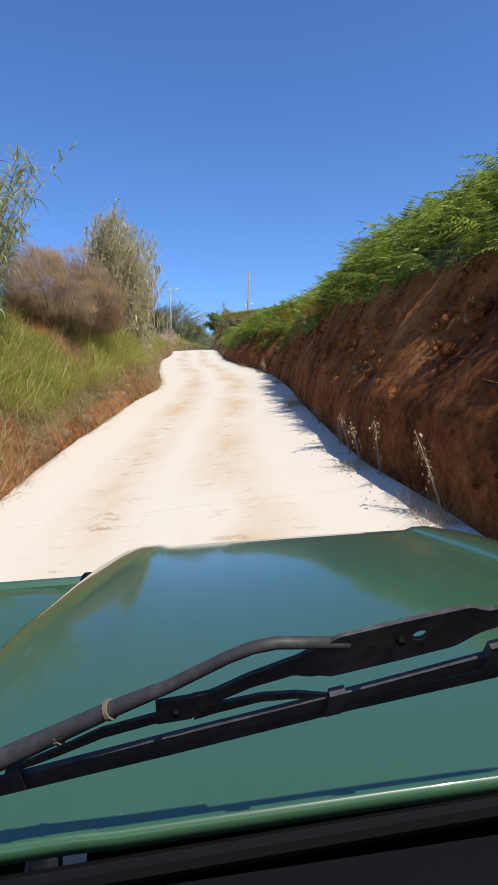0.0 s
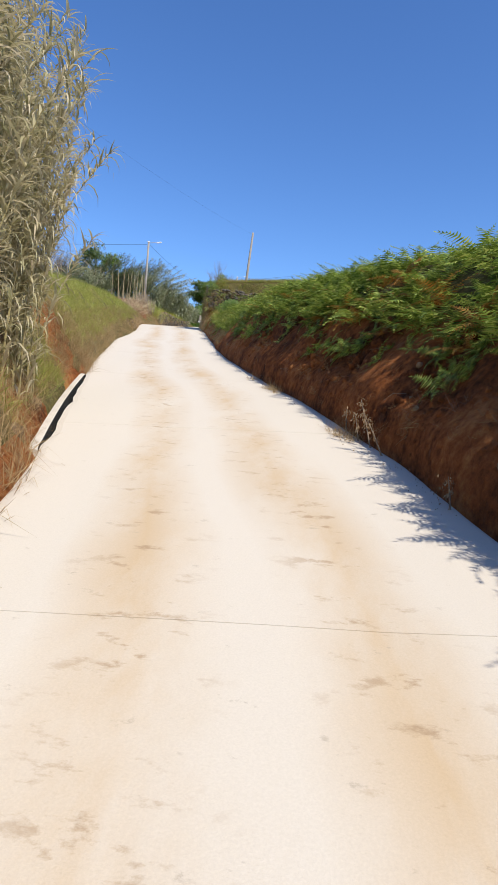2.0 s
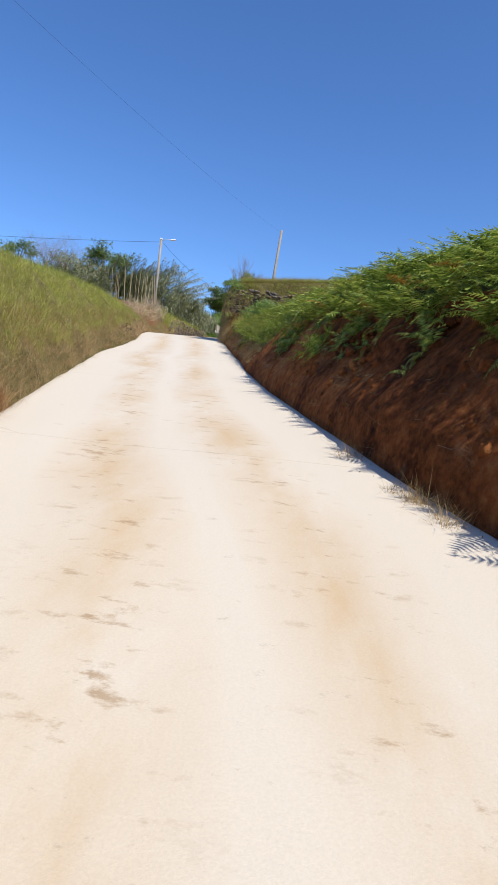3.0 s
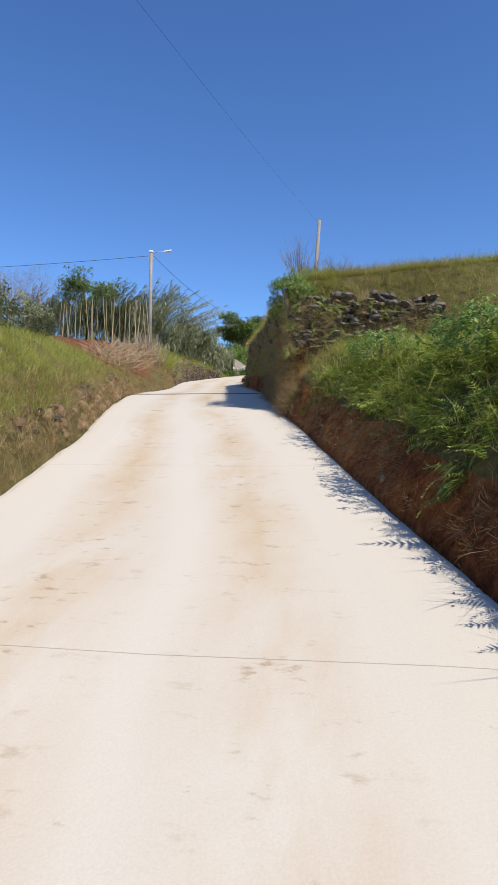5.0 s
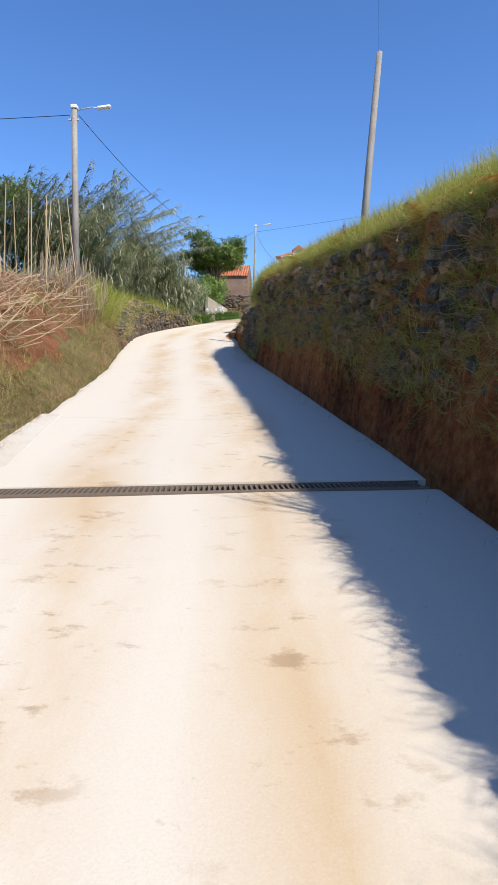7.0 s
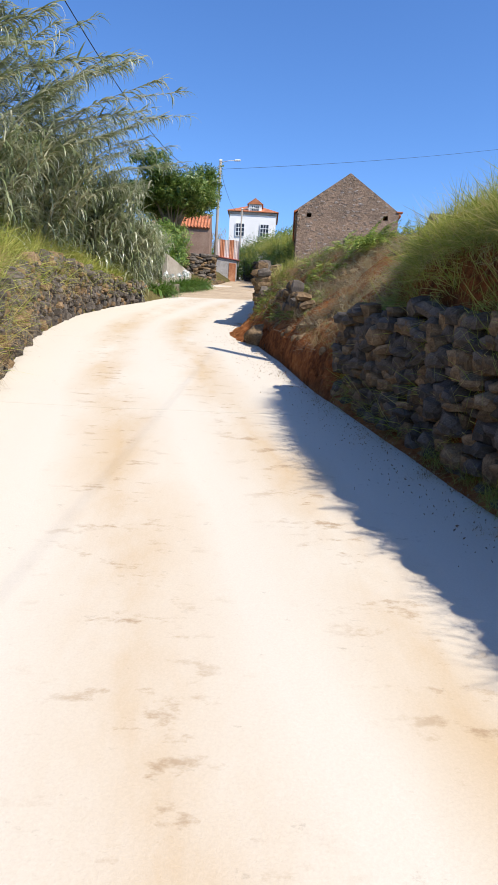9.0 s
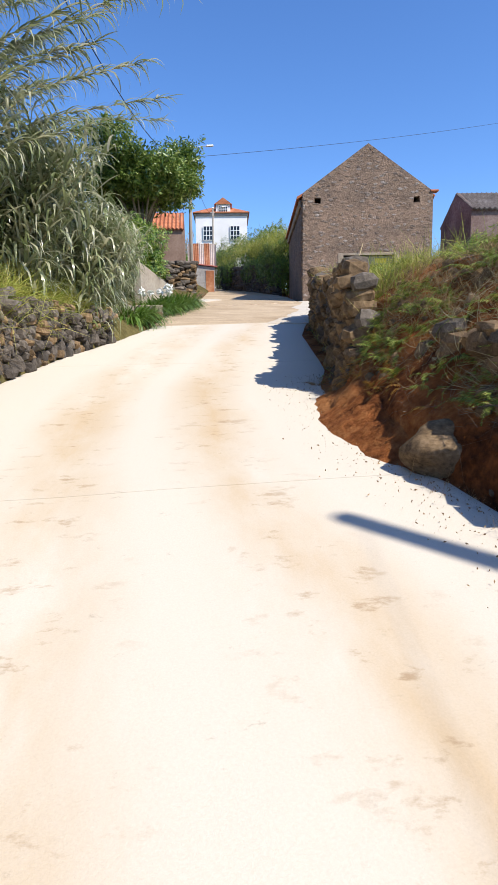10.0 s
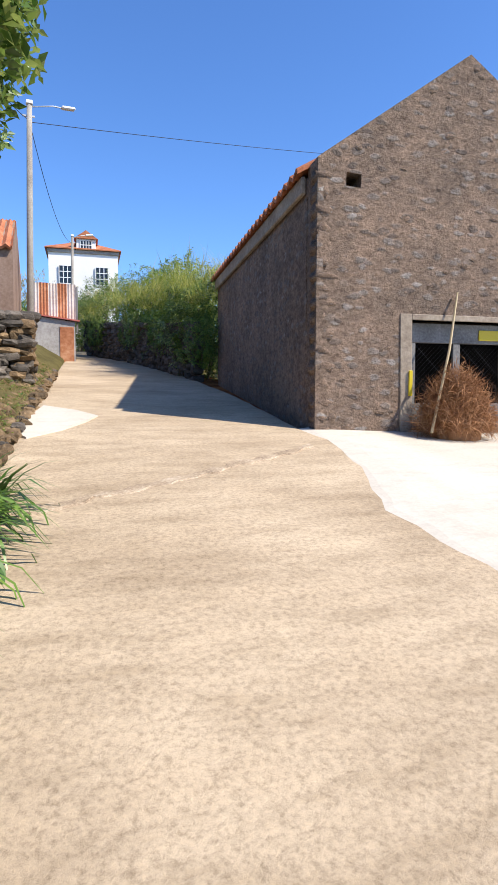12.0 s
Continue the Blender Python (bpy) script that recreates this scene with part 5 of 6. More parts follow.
CLOD_T = []
for me in STONES["warm"]:
    bm = bmesh.new()
    bm.from_mesh(me)
    bmesh.ops.triangulate(bm, faces=bm.faces[:])
    bm.verts.index_update()
    CLOD_T.append((np.array([v.co[:] for v in bm.verts]), np.array([[v.index for v in f.verts] for f in bm.faces])))
    bm.free()
plants("earth_clods", CLOD_T, M_EARTH, [(2600, 16, 66, 1, 0.02, 1.4, (0.012, 0.055)), (900, 20, 50, 1, 0.15, 1.6, (0.05, 0.14)), (2600, 86, 99, 1, 0.02, 1.6, (0.015, 0.055)), (1000, 66, 87, 1, 0.02, 0.25, (0.015, 0.06)), (500, 18, 36, -1, 0.02, 0.7, (0.02, 0.07))], RNG, "lumps of red earth standing out of the cut bank", "earth", 1.2)
plants("bank_rubble", CLOD_T, M_STONE_WARM, [(320, 86, 99, 1, 0.1, 1.6, (0.04, 0.16)), (60, 16, 60, 1, 0.1, 0.9, (0.03, 0.09)), (160, 24, 40, -1, 0.1, 1.2, (0.05, 0.2)), (200, 111, 125, -1, 0.0, 0.7, (0.05, 0.22)), (200, 62, 74, -1, 0.05, 0.5, (0.05, 0.18))], RNG, "small ochre stones bedded in the banks", "rubble", 1.2)
plants("dead_roots", [BLADE_T[2], BLADE_T[3]] + HAIR_T[:1], M_TWIG, [(260, 16, 60, 1, 0.1, 0.9, (0.12, 0.4)), (1300, 87, 98, 1, 0.15, 2.0, (0.15, 0.5))], RNG, "thin grey roots trailing from the bank", "roots", 1.0, math.pi, 0.9)
strew_far = [(160, 92.5, 99.5, 1, 0.3, 1.0, (0.2, 0.36))]
plants("slope_fern", FERN_T, M_FERN, strew_far + [(260, 93, 104, 1, 0.9, 3.0, (0.25, 0.45)), (150, 93, 98.5, 1, 1.9, 3.6, (0.4, 0.75))], RNG, "fresh green ferns on the broken bank", "ferns", 0.5, math.pi, 0.2)
plants("slope_bracken", FERN_T, M_RUSTFERN, [(60, 94.5, 98.0, 1, -0.1, 0.6, (0.14, 0.26))], RNG, "rust-orange bracken on the slumped earth", "ferns", 0.6, math.pi, 0.4)


def dry_stalk(p, h, rng, label="dry brown seed stalk at the foot of the bank"):
    root = thing("dry_stalk", Matrix.Translation(p), label, "dead weed", "dead weeds at the bank's foot")
    bm = bmesh.new()
    lean = Vector((rng.normal(-0.15, 0.15), rng.normal(0, 0.15), 1))
    add_tube(bm, [(0, 0, -0.05), lean * h * 0.5, lean * h], [0.012, 0.009, 0.004], 5)
    part("stem", bm, M_TWIG, root)
    k = 150
    s = rng.uniform(0.35, 1.02, k)
    pos = np.array([lean * h * q + Vector(rng.normal(0, 0.03, 3)) for q in s])
    tagged(scatter("seed_head", [LEAF, BLADE_T[2], BLADE_T[3]], places(pos, rng.uniform(0, 6.28, k), rng.uniform(0, 2.2, k), rng.uniform(0.02, 0.06, k)), M_BROWNBRUSH, rng, root), kind="stuff")


for y, u, h in ((20.6, 0.10, 0.85), (21.0, 0.35, 0.6), (21.9, 0.05, 0.7), (22.5, 0.12, 0.55), (23.0, 0.05, 0.6), (23.6, 0.0, 0.4), (25.4, 0.05, 0.35), (38.2, 0.02, 0.6), (38.6, 0.06, 0.75), (39.0, 0.0, 0.45), (39.5, 0.03, 0.4), (36.2, 0.05, 0.35)):
    dry_stalk((right_x(y) + u * 0.2 - 0.06, y, road_z(y) + 0.02), h * 0.8, RNG)

# ---- giant cane ----
CANE_LEAF_T = [blade(1.0, 0.095, d, 4) for d in (0.25, 0.6, 1.0, 1.5)]


def cane_clump(foot, n, height, spread, lean, way, leaf_mat, rng, label, leaves=20, bare=0.22, turn=None, leaf=1.0, sweep=(0.2, 0.9), arch=2.0):
    """Tall canes with drooping leaves; they lean towards way (radians)."""
    root = thing("giant_cane", Matrix.Translation(foot), label, "cane", "giant canes along the road")
    bm = bmesh.new()
    ps = []
    for _ in range(n):
        r, a = math.sqrt(rng.uniform()), rng.uniform(0, 6.28)
        b = Vector((spread[0] * r * math.cos(a), spread[1] * r * math.sin(a), 0))
        b.z = ground_at(foot[0] + b.x, foot[1] + b.y) - foot[2] - 0.1
        h = height * rng.uniform(0.55, 1.05)
        la, lw = lean * rng.uniform(0.3, 1.5), way + rng.normal(0, 0.45)
        pts = []
        for i in range(6):
            s = i / 5
            off = h * la * s ** arch
            pts.append(b + Vector((math.cos(lw) * off, math.sin(lw) * off, h * s * (1 - 0.25 * la * s))))
        add_tube(bm, pts, [0.014, 0.013, 0.011, 0.009, 0.006, 0.003], 4, False)
        s = bare + (1 - bare) * rng.beta(1.6, 1.0, leaves)
        s = np.minimum(s, 0.999)
        pos = np.array([pts[int(q * 5)].lerp(pts[int(q * 5) + 1], q * 5 - int(q * 5)) for q in s])
        yaw = rng.uniform(0, 6.28, leaves) if turn is None else rng.normal(turn, 0.45, leaves)
        ps.append(places(pos, yaw, rng.uniform(*sweep, leaves), leaf * rng.uniform(0.4, 0.85, leaves) * (1.1 - 0.45 * s)))
    part("stem", bm, M_STEM, root)
    scatter("foliage", CANE_LEAF_T, np.concatenate(ps), leaf_mat, rng, root)
    return root


def cane(x, y, *a, **k):
    return cane_clump((x, y, ground_at(x, y)), *a, **k)


DRY, GREEN = "dry straw-coloured giant cane clump on the bank", "grey-green giant cane swept sideways by the wind"
cane(0.5, 24.6, 70, 3.4, (1.0, 1.6), 0.38, 0.15, M_CANE_LEAF, RNG, GREEN, leaves=46, bare=0.1, leaf=0.62, sweep=(0.3, 1.3))
cane(-0.6, 36.0, 95, 4.0, (0.9, 1.6), 0.2, 0.1, M_CANE_DRY, RNG, DRY, leaves=95, bare=0.05, leaf=0.62)
cane(-1.15, 38.4, 105, 4.4, (1.0, 1.6), 0.22, 0.1, M_CANE_DRY, RNG, DRY, leaves=95, bare=0.05, leaf=0.62)
cane(-2.2, 41.0, 60, 4.1, (0.8, 1.4), 0.22, 0.1, M_CANE_DRY, RNG, DRY, leaves=60, bare=0.1, leaf=0.8)
cane(-13.4, 96.0, 32, 5.3, (0.9, 1.5), 0.62, 0.1, M_CANE_LEAF, RNG, GREEN, leaves=120, bare=0.48, turn=0.05, leaf=0.78, sweep=(0.7, 1.45), arch=2.6)
cane(-13.0, 99.4, 28, 4.7, (0.8, 1.4), 0.72, 0.0, M_CANE_LEAF, RNG, GREEN, leaves=120, bare=0.48, turn=0.05, leaf=0.78, sweep=(0.7, 1.45), arch=2.6)
cane(-14.0, 92.6, 22, 4.8, (1.2, 1.5), 0.6, 0.1, M_CANE_LEAF, RNG, GREEN, leaves=115, bare=0.48, turn=0.05, leaf=0.78, sweep=(0.7, 1.45), arch=2.6)
SPILL = "low young cane spilling over the wall"
cane(-11.9, 101.2, 110, 3.0, (0.6, 1.1), 0.35, 0.0, M_CANE_LEAF, RNG, SPILL, leaves=42, bare=0.02, leaf=1.0, sweep=(0.2, 1.2))
cane(-12.6, 98.2, 100, 3.1, (0.5, 1.7), 0.35, 0.0, M_CANE_LEAF, RNG, SPILL, leaves=40, bare=0.02, leaf=1.0, sweep=(0.2, 1.2))
cane(-12.8, 94.8, 80, 2.6, (0.5, 1.7), 0.35, 0.0, M_CANE_LEAF, RNG, SPILL, leaves=36, bare=0.02, leaf=0.9, sweep=(0.2, 1.2))
cane(-11.1, 103.6, 90, 2.4, (0.5, 1.0), 0.3, 0.0, M_CANE_LEAF, RNG, SPILL, leaves=36, bare=0.02, leaf=0.9, sweep=(0.2, 1.2))
cane(-10.7, 106.0, 60, 2.0, (0.4, 0.9), 0.3, 0.0, M_CANE_LEAF, RNG, SPILL, leaves=34, bare=0.02, leaf=0.8, sweep=(0.2, 1.2))
cane(-10.85, 102.3, 80, 2.2, (0.35, 0.9), 0.35, 0.0, M_CANE_LEAF, RNG, SPILL, leaves=36, bare=0.02, leaf=0.9, sweep=(0.3, 1.4))
for i, (x, y) in enumerate(((-15.5, 95.5), (-17.5, 97.5), (-20, 99), (-22.5, 98.5), (-26, 100.5), (-16.5, 101))):
    cane(x, y, 42, 4.6 + 0.5 * (i % 3), (1.7, 1.2), 0.45, 0.1, M_SILVER, RNG, "tall grey-green cane behind the bare terrace", leaves=80, turn=0.1, leaf=0.9, sweep=(0.5, 1.4), arch=2.4)


# ---- bushes and trees ----
def bush(name, centre, radii, n, size, material, rng, label, category="bush", templates=None, ground=True):
    """A crown of leaf sprigs over a few woody stems, uneven and open."""
    root = thing(name, Matrix.Translation(centre), label, category)
    bm = bmesh.new()
    down = -radii[2] * 0.95
    for _ in range(7):
        a = rng.uniform(0, 6.28)
        e = Vector((math.cos(a) * radii[0] * 0.7, math.sin(a) * radii[1] * 0.7, rng.uniform(-0.1, 0.7) * radii[2]))
        add_tube(bm, [(e.x * 0.12, e.y * 0.12, down - (0.3 if ground else 0)), e * 0.55 + Vector((0, 0, down * 0.25)), e], [0.03, 0.018, 0.006], 5)
    part("stem", bm, M_BARK, root)
    d = rng.normal(0, 1, (n, 3))
    d /= np.linalg.norm(d, axis=1)[:, None]
    r = rng.uniform(0.45, 1.0, n) ** 0.6
    lump = np.array([1 + 0.38 * noise.noise(Vector(q * 2.3) + Vector(centre)) for q in d])
    pos = d * (r * lump)[:, None] * np.array(radii)
    keep = np.array([noise.noise(Vector(p) * 1.6 + Vector(centre) * 0.7) > -0.28 for p in pos])
    pos = pos[keep]
    k = len(pos)
    scatter("foliage", templates or SPRIG_T, places(pos, rng.uniform(0, 6.28, k), rng.uniform(0, 1.3, k), rng.uniform(0.6, 1.3, k) * size, np.arctan2(pos[:, 1], pos[:, 0])), material, rng, root)
    return root


def bush_at(name, x, y, radii, n, size, material, label, lift=0.8, **k):
    return bush(name, (x, y, ground_at(x, y) + radii[2] * lift), radii, n, size, material, RNG, label, **k)


bush_at("brown_bush", 0.85, 28.8, (1.15, 2.4, 0.95), 8000, 0.27, M_BROWNBRUSH, "dead brown brush on the bank", templates=HAIR_T)
bush_at("brown_bush", 0.1, 32.2, (0.9, 1.4, 0.8), 1600, 0.24, M_BROWNBRUSH, "dead brown brush on the bank", templates=HAIR_T)
bush_at("silver_bush", -8.6, 63.5, (1.3, 2.2, 0.55), 900, 0.09, M_SILVER, "grey-green bush on the grassy slope")
bush_at("silver_bush", -10.7, 70.0, (1.3, 1.7, 0.5), 1700, 0.08, M_SILVER, "grey-green bush on the grassy slope")
bush_at("green_bush", 0.1, 60.0, (0.6, 1.6, 0.28), 800, 0.06, M_LEAF, "green shrub on the low bank")
bush_at("green_bush", -0.7, 63.0, (0.5, 1.3, 0.22), 600, 0.055, M_LEAF, "green shrub on the low bank", lift=0.5)
bush("ivy_bush", (-2.25, 66.8, 1.0), (0.6, 0.85, 0.55), 4200, 0.038, M_LEAF, RNG, "dark ivy bush capping the wall's corner", "bush", None, True)


def bare_bush(p, h, rng, label):
    root = thing("bare_bush", Matrix.Translation(p), label, "bush")
    for _ in range(20):
        a = rng.uniform(0, 6.28)
        r = rng.uniform(0.1, 0.55)
        bm = bmesh.new()
        tip = Vector((math.cos(a) * r, math.sin(a) * r, h * rng.uniform(0.6, 1.05)))
        mid = tip * 0.5 + Vector((0, 0, h * 0.05))
        add_tube(bm, [(0, 0, -0.5), mid, tip], [0.008, 0.005, 0.0015], 4)
        for q in (0.45, 0.6, 0.75):
            b = mid.lerp(tip, (q - 0.4) * 1.6)
            add_tube(bm, [b, b + Vector((rng.normal(0, 0.12), rng.normal(0, 0.12), rng.uniform(0.15, 0.35) * h))], [0.003, 0.001], 3)
        part("twig", bm, M_TWIG, root)


bush("ivy_bush", (-2.15, 70.4, 2.2), (0.4, 0.7, 0.55), 700, 0.07, M_FIG, RNG, "dark leafy shrub on the wall's edge")
bare_bush((-2.3, 70.2, 2.3), 1.3, RNG, "leafless grey twig bush on top of the wall")
bare_bush((-1.9, 67.4, 1.3), 0.85, RNG, "leafless grey twig bush on top of the wall")
bare_bush((-1.3, 67.3, 1.35), 0.8, RNG, "leafless grey twig bush on top of the wall")
bare_bush((-2.2, 67.1, 1.3), 0.95, RNG, "leafless grey twig bush on top of the wall")


def tree(name, foot, height, crown, n, leaf, material, rng, label, limbs=9, bark=M_BARK, spread=1.0, templates=None, limb=1.0):
    """Tapered trunk, limbs, and leaf clumps at their ends."""
    root = thing(name, Matrix.Translation(foot), label, "tree")
    fork = height * 0.38
    part("trunk", tube([(0, 0, -0.4), (0.05, 0.03, fork * 0.5), (0.02, -0.04, fork), (0.1, 0.05, height * 0.7)], [0.05 + 0.022 * height, 0.016 * height + 0.03, 0.014 * height + 0.02, 0.02], 10), bark, root, smooth=True)
    ends = []
    for i in range(limbs):
        a = i * 2.4 + rng.uniform(-0.4, 0.4)
        d = rng.uniform(0.5, 1.0)
        e = Vector((crown[0] * spread * d * math.cos(a), crown[1] * spread * d * math.sin(a), height - crown[2] + rng.uniform(-0.8, 0.8) * crown[2]))
        s = Vector((0, 0, fork * rng.uniform(0.7, 1.2)))
        m = s.lerp(e, 0.5) + Vector((0, 0, 0.12 * height))
        part("limb", tube([s, m, e], [0.012 * height * limb, 0.007 * height * limb, 0.01 * limb], 6), bark, root, smooth=True)
        ends += [e, m.lerp(e, 0.5), e + Vector(rng.normal(0, 0.25, 3)) * crown[0] * 0.6]
    if n:
        c = np.array(ends)[rng.integers(0, len(ends), n)]
        pos = c + np.clip(rng.normal(0, 0.22, (n, 3)), -0.4, 0.4) * np.array(crown) * np.array([1, 1, 0.8])
        scatter("crown", templates or SPRIG_T, places(pos, rng.uniform(0, 6.28, n), rng.uniform(0, 1.6, n), rng.uniform(0.7, 1.3, n) * leaf, rng.uniform(0, 6.28, n)), material, rng, root)
    return root


tree("fig_tree", (-10.2, 113.2, road_z(113) + 0.6), 4.8, (2.05, 1.9, 0.9), 6500, 0.17, M_FIG, RNG, "broad-leaved fig tree overhanging the low wall", 16)
bush("fig_shoots", (-10.35, 111.6, 6.5), (0.95, 2.0, 1.3), 3000, 0.12, M_LEAF, RNG, "leafy green shoots and vines below the fig tree")
bush("green_bush", (-11.3, 117.5, 7.6), (1.7, 2.2, 1.7), 3000, 0.12, M_LEAF, RNG, "dense leafy shrubs in front of the cottage")
bush("vine_bush", (-10.5, 109.6, 6.3), (0.6, 1.3, 0.9), 1300, 0.12, M_LEAF, RNG, "yellow-green vine leaves over the low wall")
bush("green_bush", (-11.4, 104.2, 5.3), (0.9, 1.5, 1.0), 1600, 0.10, M_LEAF, RNG, "leafy green bush above the concrete wall")
tree("broad_tree", (-21.4, 101, ground_at(-21.4, 101)), 5.7, (2.4, 2.0, 0.9), 2300, 0.13, M_FIG, RNG, "spreading green tree behind the terrace", 12)
tree("broad_tree", (-33, 104, ground_at(-33, 104)), 6.0, (2.0, 2.0, 1.4), 800, 0.17, M_FIG, RNG, "spreading green tree behind the terrace", 9)
tree("bare_tree", (-27, 99, ground_at(-27, 99)), 6.0, (2.6, 2.0, 1.5), 2600, 0.5, M_TWIG, RNG, "leafless grey-brown tree behind the terrace", 18, M_TWIG, 1.0, [BLADE_T[0], BLADE_T[1]], 0.35)
tree("bare_tree", (-24.5, 97.5, ground_at(-24.5, 97.5)), 5.4, (2.2, 2.0, 1.5), 2400, 0.5, M_TWIG, RNG, "leafless grey-brown tree behind the terrace", 18, M_TWIG, 1.0, [BLADE_T[0], BLADE_T[1]], 0.35)
for x, y, r, n in ((-15, 104, (2.2, 2.0, 1.5), 700), (-19, 106, (2.5, 2, 1.7), 700), (-13.5, 106.5, (1.8, 1.8, 1.4), 700), (-16.5, 98.5, (2.4, 1.6, 2.0), 1500), (-20, 100.5, (2.6, 1.6, 2.3), 1500), (-24.5, 102, (2.6, 1.6, 2.2), 1500)):
    bush_at("green_bush", x, y, r, n, 0.2, M_LEAF, "dense green shrubs behind the canes")

# hedge and shrubs on the far bank past the barn
for i, (x, y, r) in enumerate(((-2.3, 127.0, (1.5, 2.4, 1.9)), (-2.2, 131, (1.7, 2.6, 2.3)), (-2.4, 135, (1.8, 2.8, 2.3)), (-3.6, 140, (2.2, 2.8, 2.2)), (-5.2, 145, (2.0, 2.2, 1.6)), (-7.6, 147, (1.8, 2.0, 1.5)), (-9.4, 143, (1.3, 2.0, 1.5)), (0.5, 133, (2.0, 2.4, 1.5)))):
    bush("hedge_bush", (x, y, road_z(y) + 0.3 + r[2] * 0.75), r, 3000, 0.13, M_LEAF if i % 3 else M_FIG, RNG, "overgrown green hedge along the lane")
for x, y in ((-4.5, 151), (-1.0, 152), (2.2, 153), (-8, 153)):
    cane_clump((x, y, 10.4), 40, 4.2, (1.3, 0.8), 0.3, 0.2, M_CANE_DRY, RNG, "pale plumed cane in front of the white house", leaves=22)


for x, y, z, m in ((-2.95, 125.3, 7.7, M_LEAF), (-3.15, 129.5, 8.5, M_LEAF), (-3.6, 134.0, 8.9, M_FIG), (-4.6, 138.5, 9.3, M_LEAF)):
    bush("hanging_hedge", (x, y, z), (0.55, 1.5, 0.9), 1500, 0.08, m, RNG, "leafy green growth hanging over the lane wall")


def hedge_grass():
    """Yellowing grass over the hedge beyond the barn."""
    n = 900
    y = RNG.uniform(124, 148, n)
    x = np.interp(y, [124, 131, 140, 148], [-2.6, -2.4, -3.6, -6.5]) + RNG.normal(0, 0.9, n)
    z = np.array([road_z(b) for b in y]) + 3.6 - 0.5 * (x + 3) ** 2 / 4 + RNG.uniform(-0.9, 0.1, n) + 0.6 * np.array([nz(a * 0.9, b * 0.5) for a, b in zip(x, y)])
    return tagged(scatter("hedge_grass", TUFT_T, places(np.stack([x, y, z - 0.3], 1), RNG.uniform(0, 6.28, n), RNG.uniform(0, 0.6, n), RNG.uniform(0.5, 1.1, n)), M_GRASS, RNG), "long yellowing grass over the hedge top", "grass", kind="stuff")


hedge_grass()


# ---- terrace: stakes and cut cane ----
stake = None
for i in range(46):
    x = -11.6 - 13.5 * (i / 46) ** 1.1 + RNG.normal(0, 0.25)
    y = 84.2 + 4.0 * RNG.uniform() + 0.25 * (-11.6 - x)
    m = Matrix.Translation((x, y, ground_at(x, y))) @ Matrix.Rotation(RNG.normal(0, 0.05), 4, "X") @ Matrix.Rotation(RNG.normal(0, 0.05), 4, "Y")
    if stake is None:
        stake = part("stake", tube([(0, 0, -0.3), (0, 0, 1.3), (0.02, 0, 2.6)], [0.018, 0.016, 0.013], 6), M_STICK)
        tagged(stake, "tall pale wooden stake standing in the tilled terrace", "stake", "stakes on the terrace")
        stake.matrix_world = m
    else:
        copy_thing(stake, m @ Matrix.Scale(RNG.uniform(0.8, 1.12), 4))
STICK_T = []
for _ in range(3):
    bm = tube([(0, 0, 0), (0.02, 0.01, 0.5), (0, 0, 1)], [0.009, 0.008, 0.006], 4)
    bmesh.ops.triangulate(bm, faces=bm.faces[:])
    bm.verts.index_update()
    STICK_T.append((np.array([v.co[:] for v in bm.verts]), np.array([[v.index for v in f.verts] for f in bm.faces])))
    bm.free()
pos, yaw, size = strew(420, 76.5, 86.5, -1, 1.0, 2.9, RNG, (0.4, 1.15))
pos[:, 2] += RNG.uniform(0.04, 0.22, len(pos))
tagged(scatter("cut_cane_heap", STICK_T, places(pos, yaw, RNG.uniform(0.75, 1.55, len(pos)), size, RNG.uniform(0, 6.28, len(pos))), M_STICK, RNG), "heap of cut dry canes lying on the slope", "cane heap", kind="stuff")
pos, yaw, size = strew(200, 84, 92, -1, 0.6, 2.2, RNG, (0.6, 1.4))
tagged(scatter("dead_stems", STICK_T, places(pos, yaw, RNG.uniform(0.0, 0.3, len(pos)), size * 0.9), M_TWIG, RNG), "thin dead stems standing beside the lamp pole", "dead weeds", kind="stuff")


# ---- lily bed and low wall ----
def low_wall():
    bm = bmesh.new()
    a, b = Vector((-10.05, 108.4, 0)), Vector((-9.12, 112.3, 0))
    d = (b - a).normalized()
    n = Vector((-d.y, d.x, 0))
    prof = []
    for p, z0, z1 in ((a, 3.9, 5.95), (b, 4.2, 5.62)):
        prof.append([bm.verts.new(p + n * o + Vector((0, 0, z))) for o, z in ((0, z0), (0, z1 - 0.02), (0.02, z1), (0.20, z1), (0.22, z0))])
    for i in range(4):
        bm.faces.new((prof[0][i], prof[0][i + 1], prof[1][i + 1], prof[1][i]))
    bm.faces.new(prof[0][::-1])
    bm.faces.new(prof[1])
    return tagged(part("low_wall", bm, M_OLDCONC), "low board-marked concrete garden wall", "wall")


low_wall()
STRAP_T = [blade(1.0, 0.07, d, 4) for d in (0.7, 1.1, 1.5, 1.9)]


